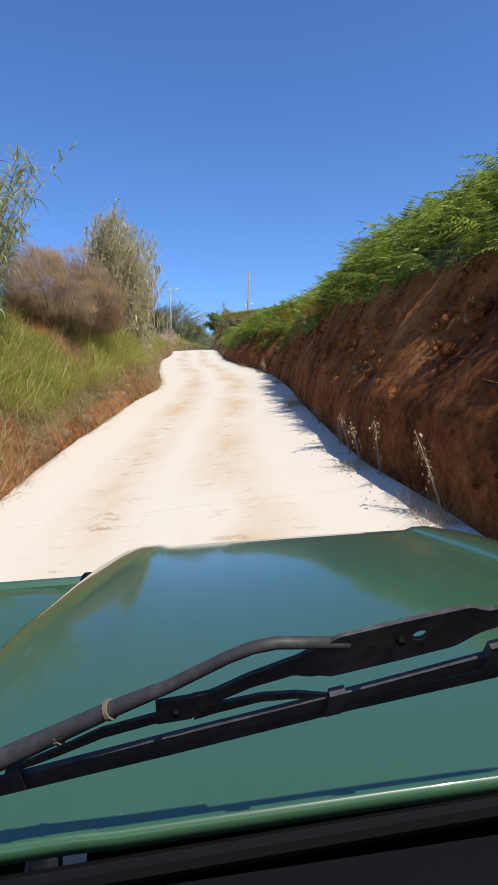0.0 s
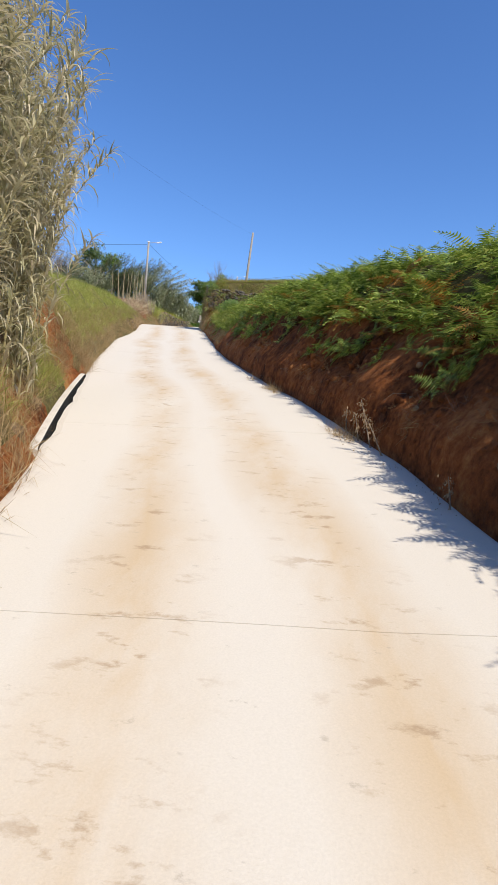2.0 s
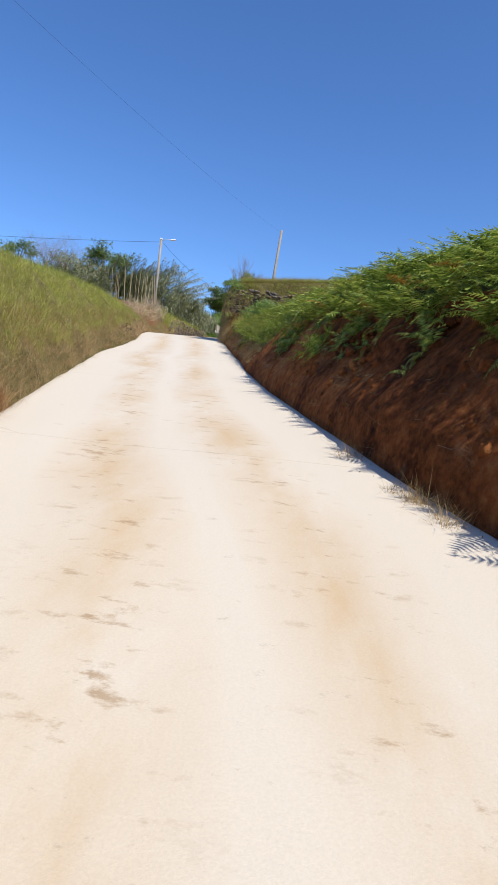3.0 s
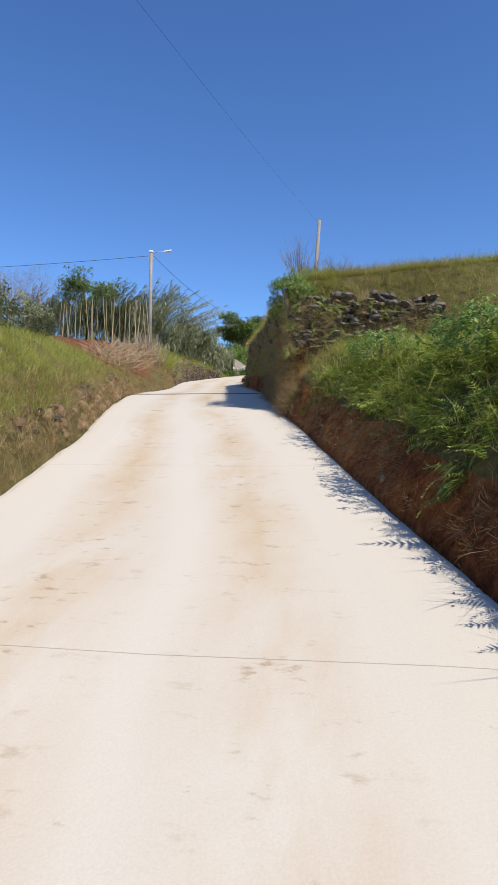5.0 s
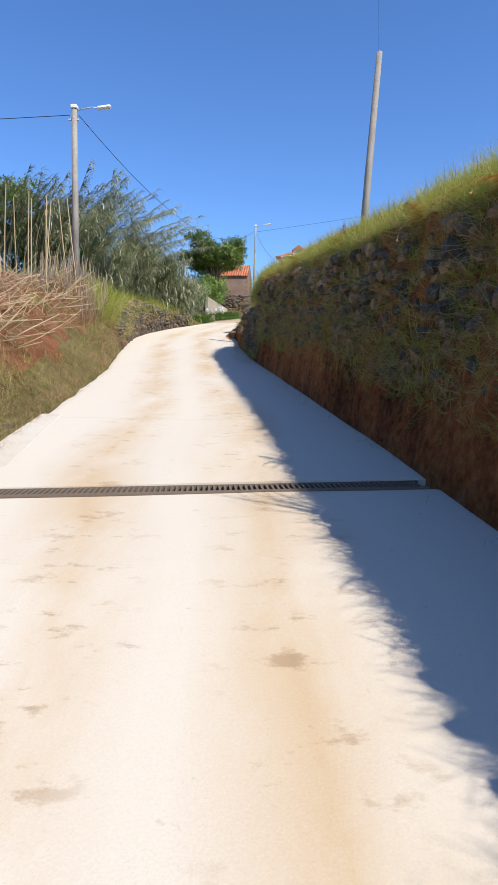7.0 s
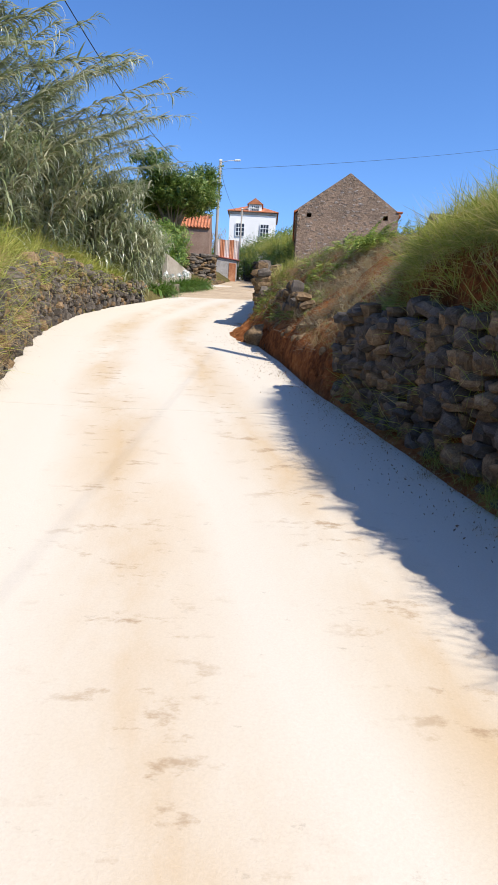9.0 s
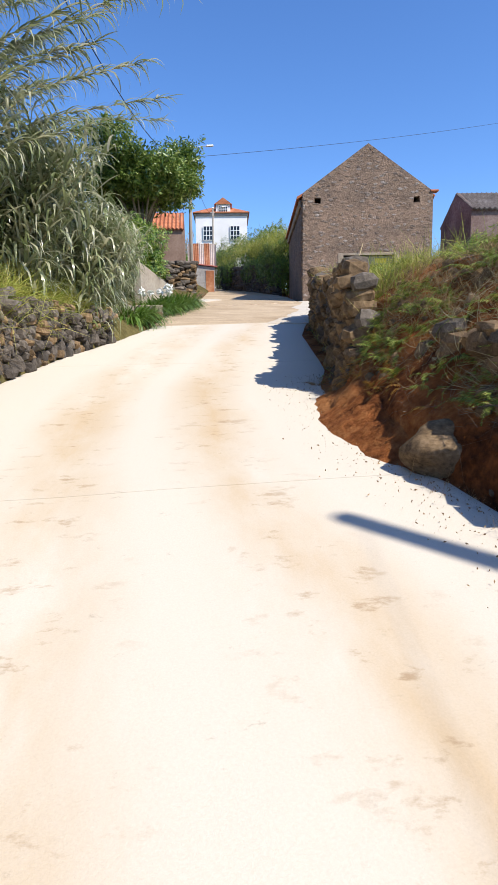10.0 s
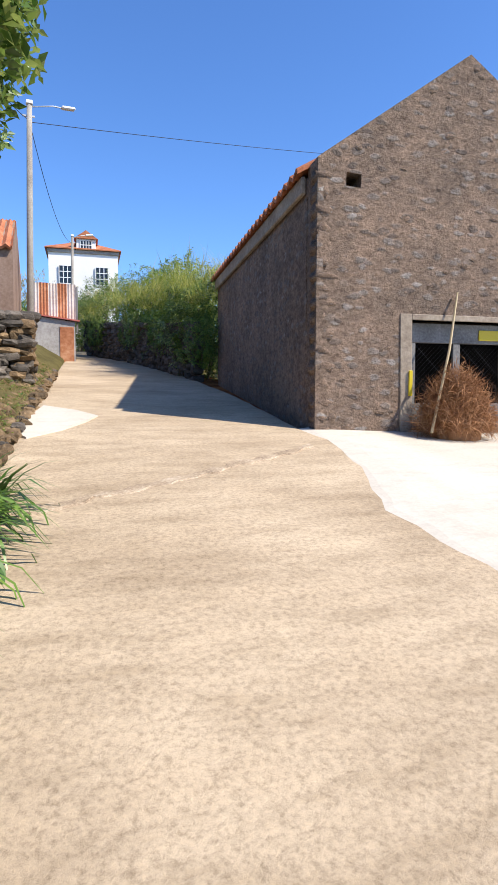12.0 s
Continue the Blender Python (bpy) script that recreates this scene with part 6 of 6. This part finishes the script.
def lily_clump(x, y, r, n, rng, flowers):
    root = thing("lily_clump", Matrix.Translation((x, y, road_z(y))), "strap-leaved lily clump with white flower heads" if flowers else "strap-leaved green lily clump", "flowers", "lilies below the low wall")
    rr, a = r * np.sqrt(rng.uniform(0, 1, n)), rng.uniform(0, 6.28, n)
    pos = np.stack([rr * np.cos(a), rr * np.sin(a), 0.02 + 0 * a], 1)
    scatter("foliage", STRAP_T, places(pos, a + rng.normal(0, 0.6, n), rng.uniform(0, 0.3, n), rng.uniform(0.4, 0.75, n)), M_LILY, rng, root)
    for _ in range(flowers):
        b = Vector((rng.uniform(-r, r) * 0.6, rng.uniform(-r, r) * 0.6, 0))
        t = b + Vector((rng.normal(0, 0.06), rng.normal(0, 0.06), rng.uniform(0.62, 0.8)))
        st = part("stalk", tube([b, t], 0.007, 5), M_LILY, root)
        k = 60
        d = rng.normal(0, 1, (k, 3))
        d /= np.linalg.norm(d, axis=1)[:, None]
        scatter("flower_head", [LEAF], places(np.array(t) + d * 0.065, rng.uniform(0, 6.28, k), rng.uniform(0, 1.5, k), rng.uniform(0.06, 0.11, k), np.arctan2(d[:, 1], d[:, 0])), M_PETAL, rng, root)


for x, y, fl in ((-9.75, 107.3, 4), (-9.5, 108.0, 4), (-9.3, 108.8, 2), (-9.15, 109.6, 1), (-9.0, 110.4, 0), (-8.85, 111.1, 0), (-8.75, 111.8, 0), (-10.05, 105.3, 0), (-10.2, 104.3, 0)):
    lily_clump(x, y, 0.46, 300, RNG, fl)


# ---- buildings along the lane ----
def tile_roof(name, parent, corners, material, ribs, label=""):
    """A ribbed tile slope: corners are eave start, eave end, ridge end, ridge start."""
    a, b, c, d = (Vector(p) for p in corners)
    bm = bmesh.new()
    up = (b - a).cross(d - a).normalized()
    if up.z < 0:
        up = -up
    rows = []
    for j in range(ribs * 4 + 1):
        s = j / (ribs * 4)
        w = 0.045 * math.sin(j * math.pi / 2)
        p, q = a.lerp(b, s), d.lerp(c, s)
        rows.append([bm.verts.new(p.lerp(q, k / 6) + up * (w + 0.03 - 0.02 * (k % 2))) for k in range(7)])
    for r0, r1 in zip(rows, rows[1:]):
        for k in range(6):
            bm.faces.new((r0[k], r0[k + 1], r1[k + 1], r1[k]))
    r = bmesh.ops.extrude_face_region(bm, geom=bm.faces[:])
    bmesh.ops.translate(bm, verts=[q for q in r["geom"] if isinstance(q, bmesh.types.BMVert)], vec=-up * 0.08)
    return part(name, bm, material, parent, label)


def gabled(name, m, w, d, h, top, wall_mat, roof_mat, label, category, ribs):
    """A small house: ridge along x, gable ends at x = 0 and w."""
    root = thing(name, m, label, category)
    T = 0.3
    for y in (0, d - T):
        part("wall", box(T, y, -1.0, w - T, y + T, h), wall_mat, root)
    for x in (0, w - T):
        bm = bmesh.new()
        vs = [bm.verts.new((x, y, z)) for y, z in ((0, -1.0), (d, -1.0), (d, h), (d / 2, top), (0, h))]
        f = bm.faces.new(vs)
        r = bmesh.ops.extrude_face_region(bm, geom=[f])
        bmesh.ops.translate(bm, verts=[q for q in r["geom"] if isinstance(q, bmesh.types.BMVert)], vec=(T, 0, 0))
        bmesh.ops.recalc_face_normals(bm, faces=bm.faces)
        part("gable_wall", bm, wall_mat, root)
    tile_roof("roof", root, ((-0.0, -0.15, h - 0.05), (w, -0.15, h - 0.05), (w, d / 2, top), (0, d / 2, top)), roof_mat, ribs)
    tile_roof("roof", root, ((w, d + 0.15, h - 0.05), (0, d + 0.15, h - 0.05), (0, d / 2, top), (w, d / 2, top)), roof_mat, ribs)
    return root


gabled("cottage", pose(-12.4, 124.6, 6.5, 0, 0, -2), 4.0, 4.6, 3.6, 4.9, M_BROWNWALL, M_TILE, "small brown rendered cottage with orange tile roof", "house", 18)
gabled("outbuilding", pose(5.2, 118.2, 5.6, 0, 0, -6), 9.0, 4.4, 4.3, 5.5, M_PINKWALL, M_OLDROOF, "old pinkish outbuilding with grey lichened tile roof", "house", 36)


def shed():
    root = thing("lean_to_shed", pose(-7.9, 134.0, 7.6, 0, 0, -3), "grey rendered lean-to shed with red sheet roof", "shed")
    bm = bmesh.new()
    vs = [bm.verts.new(c) for c in ((0, 0, -0.6), (1.8, 0, -0.6), (1.8, 0, 1.72), (0, 0, 1.95))]
    f = bm.faces.new(vs)
    r = bmesh.ops.extrude_face_region(bm, geom=[f])
    bmesh.ops.translate(bm, verts=[q for q in r["geom"] if isinstance(q, bmesh.types.BMVert)], vec=(0, 3.6, 0))
    bmesh.ops.recalc_face_normals(bm, faces=bm.faces)
    part("wall", bm, M_GREYWALL, root)
    bm = bmesh.new()
    vs = [bm.verts.new(c) for c in ((-0.1, -0.12, 1.98), (2.0, -0.12, 1.74), (2.0, 3.8, 2.2), (-0.1, 3.8, 2.44))]
    f = bm.faces.new(vs)
    r = bmesh.ops.extrude_face_region(bm, geom=[f])
    bmesh.ops.translate(bm, verts=[q for q in r["geom"] if isinstance(q, bmesh.types.BMVert)], vec=(0, 0, 0.06))
    bmesh.ops.recalc_face_normals(bm, faces=bm.faces)
    part("roof", bm, M_REDROOF, root, "faded red sheet roof")
    part("door", box(1.15, -0.03, -0.5, 1.74, 0.0, 1.5, 0.01), M_RUST, root, "rusty brown door")
    screen = thing("sheet_fence", pose(-7.95, 135.4, 9.9, 0, 0, -3), "upright rusted and faded corrugated sheets above the shed", "sheet wall")
    for i in range(5):
        bm = bmesh.new()
        rows = []
        for k in range(13):
            x = i * 0.40 + 0.40 * k / 12
            rows.append([bm.verts.new((x, 0.018 * math.sin(k * math.pi / 2) - 0.004 * i, z)) for z in (-0.4, 1.30 + 0.02 * (i % 2))])
        for a, b in zip(rows, rows[1:]):
            bm.faces.new((a[0], b[0], b[1], a[1]))
        r = bmesh.ops.extrude_face_region(bm, geom=bm.faces[:])
        bmesh.ops.translate(bm, verts=[q for q in r["geom"] if isinstance(q, bmesh.types.BMVert)], vec=(0, 0.004, 0))
        part("sheet", bm, M_RUST if i in (1, 3) else M_PALESHEET, screen)
    part("post", box(2.0, -0.05, -0.9, 2.08, 0.03, 1.2), M_WOOD, screen)
    part("back_board", box(0.0, 0.04, -0.4, 2.0, 0.07, 1.2), M_WOOD, screen)


shed()


def white_house():
    root = thing("white_house", pose(-6.2, 164, 14.0, 0, 0, -5), "white rendered house with orange tiled hip roof and dormer", "house")
    W, D, H = 6.1, 7.0, 5.35
    part("wall", box(0, 0, -3.5, W, D, H), M_WHITE, root)
    part("cornice", box(-0.12, -0.12, H, W + 0.12, D + 0.12, H + 0.32, 0.04), M_GREYWALL, root)
    o, z0, z1 = 0.3, H + 0.32, H + 1.75
    A, B, C, E = (-o, -o, z0), (W + o, -o, z0), (W + o, D + o, z0), (-o, D + o, z0)
    P, Q = (W * 0.36, D / 2, z1), (W * 0.64, D / 2, z1)
    for face in ((A, B, Q, P), (B, C, Q), (C, E, P, Q), (E, A, P)):
        bm = bmesh.new()
        f = bm.faces.new([bm.verts.new(c) for c in face])
        r = bmesh.ops.extrude_face_region(bm, geom=[f])
        bmesh.ops.translate(bm, verts=[q for q in r["geom"] if isinstance(q, bmesh.types.BMVert)], vec=(0, 0, 0.1))
        bmesh.ops.recalc_face_normals(bm, faces=bm.faces)
        part("roof", bm, M_TILE, root)
    x = W * 0.40
    dormer = part("dormer", box(x, -0.05, z0 - 0.25, x + 1.7, 2.6, z0 + 1.05), M_WHITE, root, "white dormer with small panes")
    bm = bmesh.new()
    vs = [bm.verts.new(c) for c in ((x - 0.2, -0.25, z0 + 1.0), (x + 0.85, -0.25, z0 + 1.75), (x + 1.9, -0.25, z0 + 1.0), (x - 0.2, 2.6, z0 + 1.0), (x + 0.85, 2.6, z0 + 1.75), (x + 1.9, 2.6, z0 + 1.0))]
    for f in ((0, 1, 4, 3), (1, 2, 5, 4), (0, 2, 1), (0, 3, 5, 2)):
        bm.faces.new([vs[i] for i in f])
    part("dormer_roof", bm, M_TILE, root)

    def window(x0, z0_, w, h, cols, rows, parent):
        win = part("window", box(x0, -0.10, z0_, x0 + w, -0.02 - 0.04, z0_ + h), M_GLASS, parent, "dark window with white bars")
        for i in range(cols + 1):
            part("bar", box(x0 + w * i / cols - 0.03, -0.14, z0_, x0 + w * i / cols + 0.03, -0.09, z0_ + h), M_WHITE, win)
        for j in range(rows + 1):
            part("bar", box(x0, -0.135, z0_ + h * j / rows - 0.03, x0 + w, -0.085, z0_ + h * j / rows + 0.03), M_WHITE, win)

    window(x + 0.35, z0 + 0.05, 1.0, 0.8, 4, 2, dormer)
    for x0 in (0.9, 4.1):
        window(x0, 2.6, 1.1, 1.6, 3, 3, root)
    return root


white_house()


# ---- things by the barn door ----
def brush_heap():
    m = barn_root.matrix_world @ Matrix.Translation((2.3, -0.48, 0.03))
    root = thing("brush_heap", m, "heap of dry reddish-brown brush against the barn door", "brush heap")
    bm = bmesh.new()
    bmesh.ops.create_icosphere(bm, subdivisions=3, radius=1.0)
    for v in bm.verts:
        k = 1 + 0.12 * noise.noise(v.co * 3)
        v.co = Vector((v.co.x * 0.42 * k * (1 - 0.3 * max(0, v.co.z)), v.co.y * 0.28 * k, max(-0.15, v.co.z * 0.62 * k)))
    part("core", bm, M_REDBRUSH, root)
    k = 7500
    d = RNG.normal(0, 1, (k, 3))
    d /= np.linalg.norm(d, axis=1)[:, None]
    d[:, 2] = np.abs(d[:, 2])
    pos = d * np.array([0.70, 0.45, 0.98]) * RNG.uniform(0.6, 1.05, (k, 1)) * np.array([[1 + 0.25 * noise.noise(Vector(q) * 2.2)] for q in d])
    pos[:, :2] *= (1 - 0.25 * d[:, 2:3])
    scatter("twigs", [blade(1.0, 0.032, q, 3) for q in (0.5, 1.2, 1.9, 2.6)], places(pos, RNG.uniform(0, 6.28, k), RNG.uniform(0.1, 3.0, k), RNG.uniform(0.10, 0.34, k), np.arctan2(pos[:, 1], pos[:, 0])), M_REDBRUSH, RNG, root)
    s = part("leaning_stick", tube([(-0.62, -0.30, 0.0), (-0.1, 0.1, 1.35), (0.22, 0.42, 2.35)], [0.024, 0.022, 0.018], 7), M_STICK, None)
    s.matrix_world = m
    tagged(s, "long pale stick leaning against the barn door", "stick")
    b = part("bucket", tube([(0, 0, 0), (0, 0, 0.30), (0, 0, 0.31)], [0.12, 0.15, 0.155], 16), M_METAL, None)
    b.matrix_world = barn_root.matrix_world @ Matrix.Translation((5.65, -0.25, -0.12))
    tagged(b, "small grey bucket at the barn's corner", "bucket")


brush_heap()


# ---- the green off-road car standing at the foot of the climb ----
def car():
    ahead = (Vector(PATH[1][1]) - Vector(PATH[0][1])).normalized()
    side = ahead.cross(Vector((0, 0, 1))).normalized()
    rise = side.cross(ahead)
    m = Matrix((side, ahead, rise)).transposed().to_4x4()
    m.translation = Vector((6.869, 15.462, -8.777)) - rise * 1.62
    root = thing("car", m, "dark green off-road car with black wipers, open cab", "car")

    def flat(x, d):
        return x, d

    def tapered(x, d):
        """The bonnet narrows forward and its front corners are round."""
        s = (d - 0.53) / 1.28
        c = max(0.0, -0.05 - x, x - 0.83) / 0.2
        return 0.39 + (x - 0.39) * (1.22 - 0.22 * s), d - 0.34 * c * c * s ** 3

    def sheet(name, xs, ds, zfun, material, label="", thick=0.02, plan=flat):
        bm = bmesh.new()
        rows = [[bm.verts.new((*plan(x, d), zfun(x, d))) for x in xs] for d in ds]
        for a, b in zip(rows, rows[1:]):
            for i in range(len(xs) - 1):
                bm.faces.new((a[i], a[i + 1], b[i + 1], b[i]))
        r = bmesh.ops.extrude_face_region(bm, geom=bm.faces[:])
        bmesh.ops.translate(bm, verts=[q for q in r["geom"] if isinstance(q, bmesh.types.BMVert)], vec=(0, 0, -thick))
        bmesh.ops.recalc_face_normals(bm, faces=bm.faces)
        return part(name, bm, material, root, label, smooth=True)

    def bonnet_z(x, d):
        s = (d - 0.53) / 1.27
        z = 1.13 - 0.155 * s + 0.02 * math.sin(math.pi * min(1, max(0, s)))
        c = float(np.interp(x, [-0.25, -0.225, -0.17, -0.06, -0.01, 0.02, 0.76, 0.79, 0.84, 0.95, 1.005, 1.03], [-0.07, -0.018, 0.004, 0.010, 0.010, 0.0, 0.0, 0.010, 0.010, 0.004, -0.018, -0.07]))
        tip = max(0.0, (d - 1.75) / 0.06)
        return z + c * min(1, 0.25 + s) + 0.012 * math.cos((x - 0.4) * 2.2) - 0.06 * tip * tip

    xs = [-0.25, -0.24, -0.225, -0.20, -0.17, -0.11, -0.06, -0.03, -0.01, 0.005, 0.02, 0.1, 0.25, 0.4, 0.55, 0.7, 0.76, 0.775, 0.79, 0.81, 0.84, 0.9, 0.95, 0.98, 1.005, 1.02, 1.03]
    sheet("bonnet", xs, [0.53, 0.535, 0.55, 0.6, 0.8, 1.0, 1.2, 1.4, 1.6, 1.72, 1.76, 1.79, 1.81], bonnet_z, M_PAINT, "glossy dark green bonnet with dust specks", plan=tapered)
    # roof and pillars stay out of view, added for the shade they cast forward
    part("roof", box(-0.62, -1.66, 1.99, 1.42, -0.25, 2.04, 0.02), M_PAINT, root)
    for x in (-0.62, 1.36):
        for d, top in ((-0.22, -0.28), (-1.64, -1.62)):
            part("pillar", tube([(x + 0.03, d, 0.95), (x + 0.03, top, 2.0)], 0.03, 6), M_PAINT, root)
    for x0, x1 in ((-0.80, -0.22), (1.0, 1.58)):
        def fender_z(x, d, a=x0, b=x1):
            k = abs((x - (a + b) / 2) / ((b - a) / 2))
            return 0.93 - 0.05 * k ** 4 - 0.05 * max(0.0, (d - 1.6) / 0.2) ** 2
        sheet("wing", [x0, x0 + 0.03, x0 + 0.1, (x0 + x1) / 2, x1 - 0.1, x1 - 0.03, x1], [0.2, 0.5, 0.9, 1.3, 1.6, 1.7, 1.76], fender_z, M_PAINT)
        part("wing_panel", box(x0 if x0 < 0 else x1 - 0.03, 0.2, 0.55, x0 + 0.03 if x0 < 0 else x1, 0.78, 0.93, 0.01), M_PAINT, root)
        part("wing_front", box(x0, 1.72, 0.52, x1, 1.76, 0.92, 0.012), M_PAINT, root)
        part("headlight", tube([((x0 + x1) / 2, 1.755, 0.76), ((x0 + x1) / 2, 1.79, 0.76)], [0.10, 0.09], 20), M_GLASS, root)
    part("grille", box(-0.25, 1.70, 0.5, 1.03, 1.76, 0.93, 0.01), M_BLACK, root)
    part("bumper", box(-0.66, 1.82, 0.44, 1.46, 1.92, 0.58, 0.02), M_BLACK, root)
    part("chassis", box(-0.2, -1.6, 0.38, 1.0, 1.82, 0.52, 0.02), M_BLACK, root)
    for x0 in (-0.62, 1.36):
        part("side_panel", box(x0, -1.6, 0.45, x0 + 0.06, 0.2, 0.98, 0.02), M_PAINT, root)
    part("tailgate", box(-0.56, -1.66, 0.45, 1.36, -1.6, 0.98, 0.02), M_PAINT, root)
    part("dashboard", box(-0.56, 0.12, 0.85, 1.36, 0.42, 1.16, 0.05), M_BLACK, root, "matt black dashboard top")
    part("cowl", box(-0.56, 0.42, 0.95, 1.36, 0.515, 1.10, 0.015), M_BLACK, root, "black ribbed cowl with dried grime")
    part("bonnet_seal", tube([(-0.3, 0.522, 1.095), (0.4, 0.522, 1.115), (1.08, 0.522, 1.095)], 0.012, 8), M_BLACK, root)
    for x in (-0.42, 1.22):
        for d in (1.22, -1.05):
            wh = part("wheel", tube([(x - 0.10, d, 0.37), (x - 0.085, d, 0.37), (x + 0.085, d, 0.37), (x + 0.10, d, 0.37)], [0.33, 0.37, 0.37, 0.33], 28), M_BLACK, root, smooth=False)
            part("rim", tube([(x - 0.11, d, 0.37), (x + 0.11, d, 0.37)], [0.20, 0.20], 20), M_METAL, wh)
    # wiper: arm, bracket with holes, carriers, clips and rubber, lying in the plane of the windscreen
    up, out = Vector((0, -0.447, 0.894)), Vector((0, -0.894, -0.447))

    def plate(name, pts, width, thick, parent, holes=(), material=M_WIPER, label=""):
        """A pressed strip along pts with its own width at each, pierced by round holes (x, along up, radius)."""
        bm = bmesh.new()
        lo, hi = [], []
        n = 6 * (len(pts) - 1)
        for i in range(n + 1):
            j = min(i // 6, len(pts) - 2)
            f = i / 6 - j
            e = f * f * (3 - 2 * f)
            c, w = Vector(pts[j]).lerp(Vector(pts[j + 1]), f), (width[j] * (1 - e) + width[j + 1] * e) * 0.9
            lo.append(c - up * w)
            hi.append(c + up * w)
        loops = [lo + hi[::-1]]
        for centre, rad in holes:
            c = Vector(centre)
            loops.append([c + Vector((1, 0, 0)) * rad * math.cos(k * math.pi / 8) + up * rad * math.sin(k * math.pi / 8) for k in range(16)])
        edges = []
        for lp in loops:
            vs = [bm.verts.new(q) for q in lp]
            edges += [bm.edges.new((vs[i], vs[(i + 1) % len(vs)])) for i in range(len(vs))]
        bmesh.ops.triangle_fill(bm, use_beauty=True, edges=edges)
        r = bmesh.ops.extrude_face_region(bm, geom=bm.faces[:])
        bmesh.ops.translate(bm, verts=[q for q in r["geom"] if isinstance(q, bmesh.types.BMVert)], vec=out * thick)
        bmesh.ops.recalc_face_normals(bm, faces=bm.faces)
        return part(name, bm, material, parent, label)

    w = part("wiper", tube([(-0.32, 0.675, 1.09), (-0.197, 0.645, 1.149), (-0.067, 0.611, 1.219), (-0.002, 0.595, 1.25), (0.06, 0.577, 1.287), (0.085, 0.570, 1.299), (0.11, 0.568, 1.303), (0.19, 0.573, 1.293)], [0.014, 0.0125, 0.0095, 0.0075, 0.007, 0.007, 0.007, 0.007], 10), M_WIPER, root, "black wiper arm with worn paint", smooth=True)
    for x, d, z in ((-0.126, 0.627, 1.185), (-0.067, 0.611, 1.219)):
        part("band", tube([(x - 0.002, d + 0.001, z - 0.001), (x + 0.002, d - 0.001, z + 0.001)], [0.0118, 0.0112], 12), M_STEEL, w, "scuffed steel band")
    plate("bracket", [(-0.018, 0.616, 1.209), (0.02, 0.612, 1.214), (0.045, 0.606, 1.228), (0.085, 0.596, 1.249), (0.13, 0.587, 1.266), (0.158, 0.584, 1.272), (0.18, 0.581, 1.277), (0.243, 0.575, 1.29), (0.31, 0.568, 1.304), (0.345, 0.564, 1.312), (0.40, 0.556, 1.328), (0.50, 0.548, 1.344), (0.62, 0.545, 1.35)], [0.024, 0.024, 0.013, 0.014, 0.017, 0.030, 0.040, 0.040, 0.038, 0.020, 0.018, 0.016, 0.014], 0.005, w, [((0.268, 0.5705, 1.299), 0.0085), ((0.246, 0.573, 1.294), 0.0045)])
    plate("carrier", [(0.024, 0.622, 1.197), (0.05, 0.617, 1.206), (0.10, 0.612, 1.216), (0.14, 0.613, 1.214), (0.178, 0.618, 1.204)], [0.010, 0.010, 0.008, 0.007, 0.006], 0.004, w)
    plate("carrier", [(-0.19, 0.656, 1.128), (-0.13, 0.642, 1.156), (-0.08, 0.629, 1.182), (-0.016, 0.621, 1.199)], [0.005, 0.008, 0.010, 0.010], 0.004, w)
    plate("carrier", [(0.36, 0.595, 1.250), (0.40, 0.578, 1.283), (0.46, 0.568, 1.305)], [0.008, 0.010, 0.010], 0.004, w)
    plate("blade_spine", [(-0.34, 0.683, 1.075), (-0.205, 0.667, 1.107), (-0.005, 0.642, 1.156), (0.187, 0.620, 1.20), (0.379, 0.596, 1.248), (0.62, 0.57, 1.30)], [0.011, 0.011, 0.011, 0.012, 0.014, 0.015], 0.007, w)
    plate("rubber_blade", [(-0.34, 0.692, 1.057), (-0.21, 0.676, 1.088), (-0.006, 0.653, 1.133), (0.191, 0.631, 1.178), (0.391, 0.611, 1.218), (0.62, 0.588, 1.264)], [0.012, 0.012, 0.012, 0.012, 0.014, 0.015], 0.004, w, material=M_WIPER)
    w.matrix_basis = Matrix.Translation((0, 0, 1.62 * 0.27)) @ Matrix.Scale(0.73, 4)
    for x, d, z in ((0.188, 0.622, 1.196), (0.367, 0.594, 1.252), (-0.185, 0.664, 1.113)):
        plate("clip", [(x - 0.009, d, z), (x + 0.009, d - 0.002, z + 0.004)], [0.024, 0.024], 0.011, w)
    for x, d, z in ((0.003, 0.612, 1.208), (0.246, 0.568, 1.293)):
        part("rivet", tube([Vector((x, d, z)), Vector((x, d, z)) + out * 0.006], [0.005, 0.0035], 14), M_BLACK, w)


car()
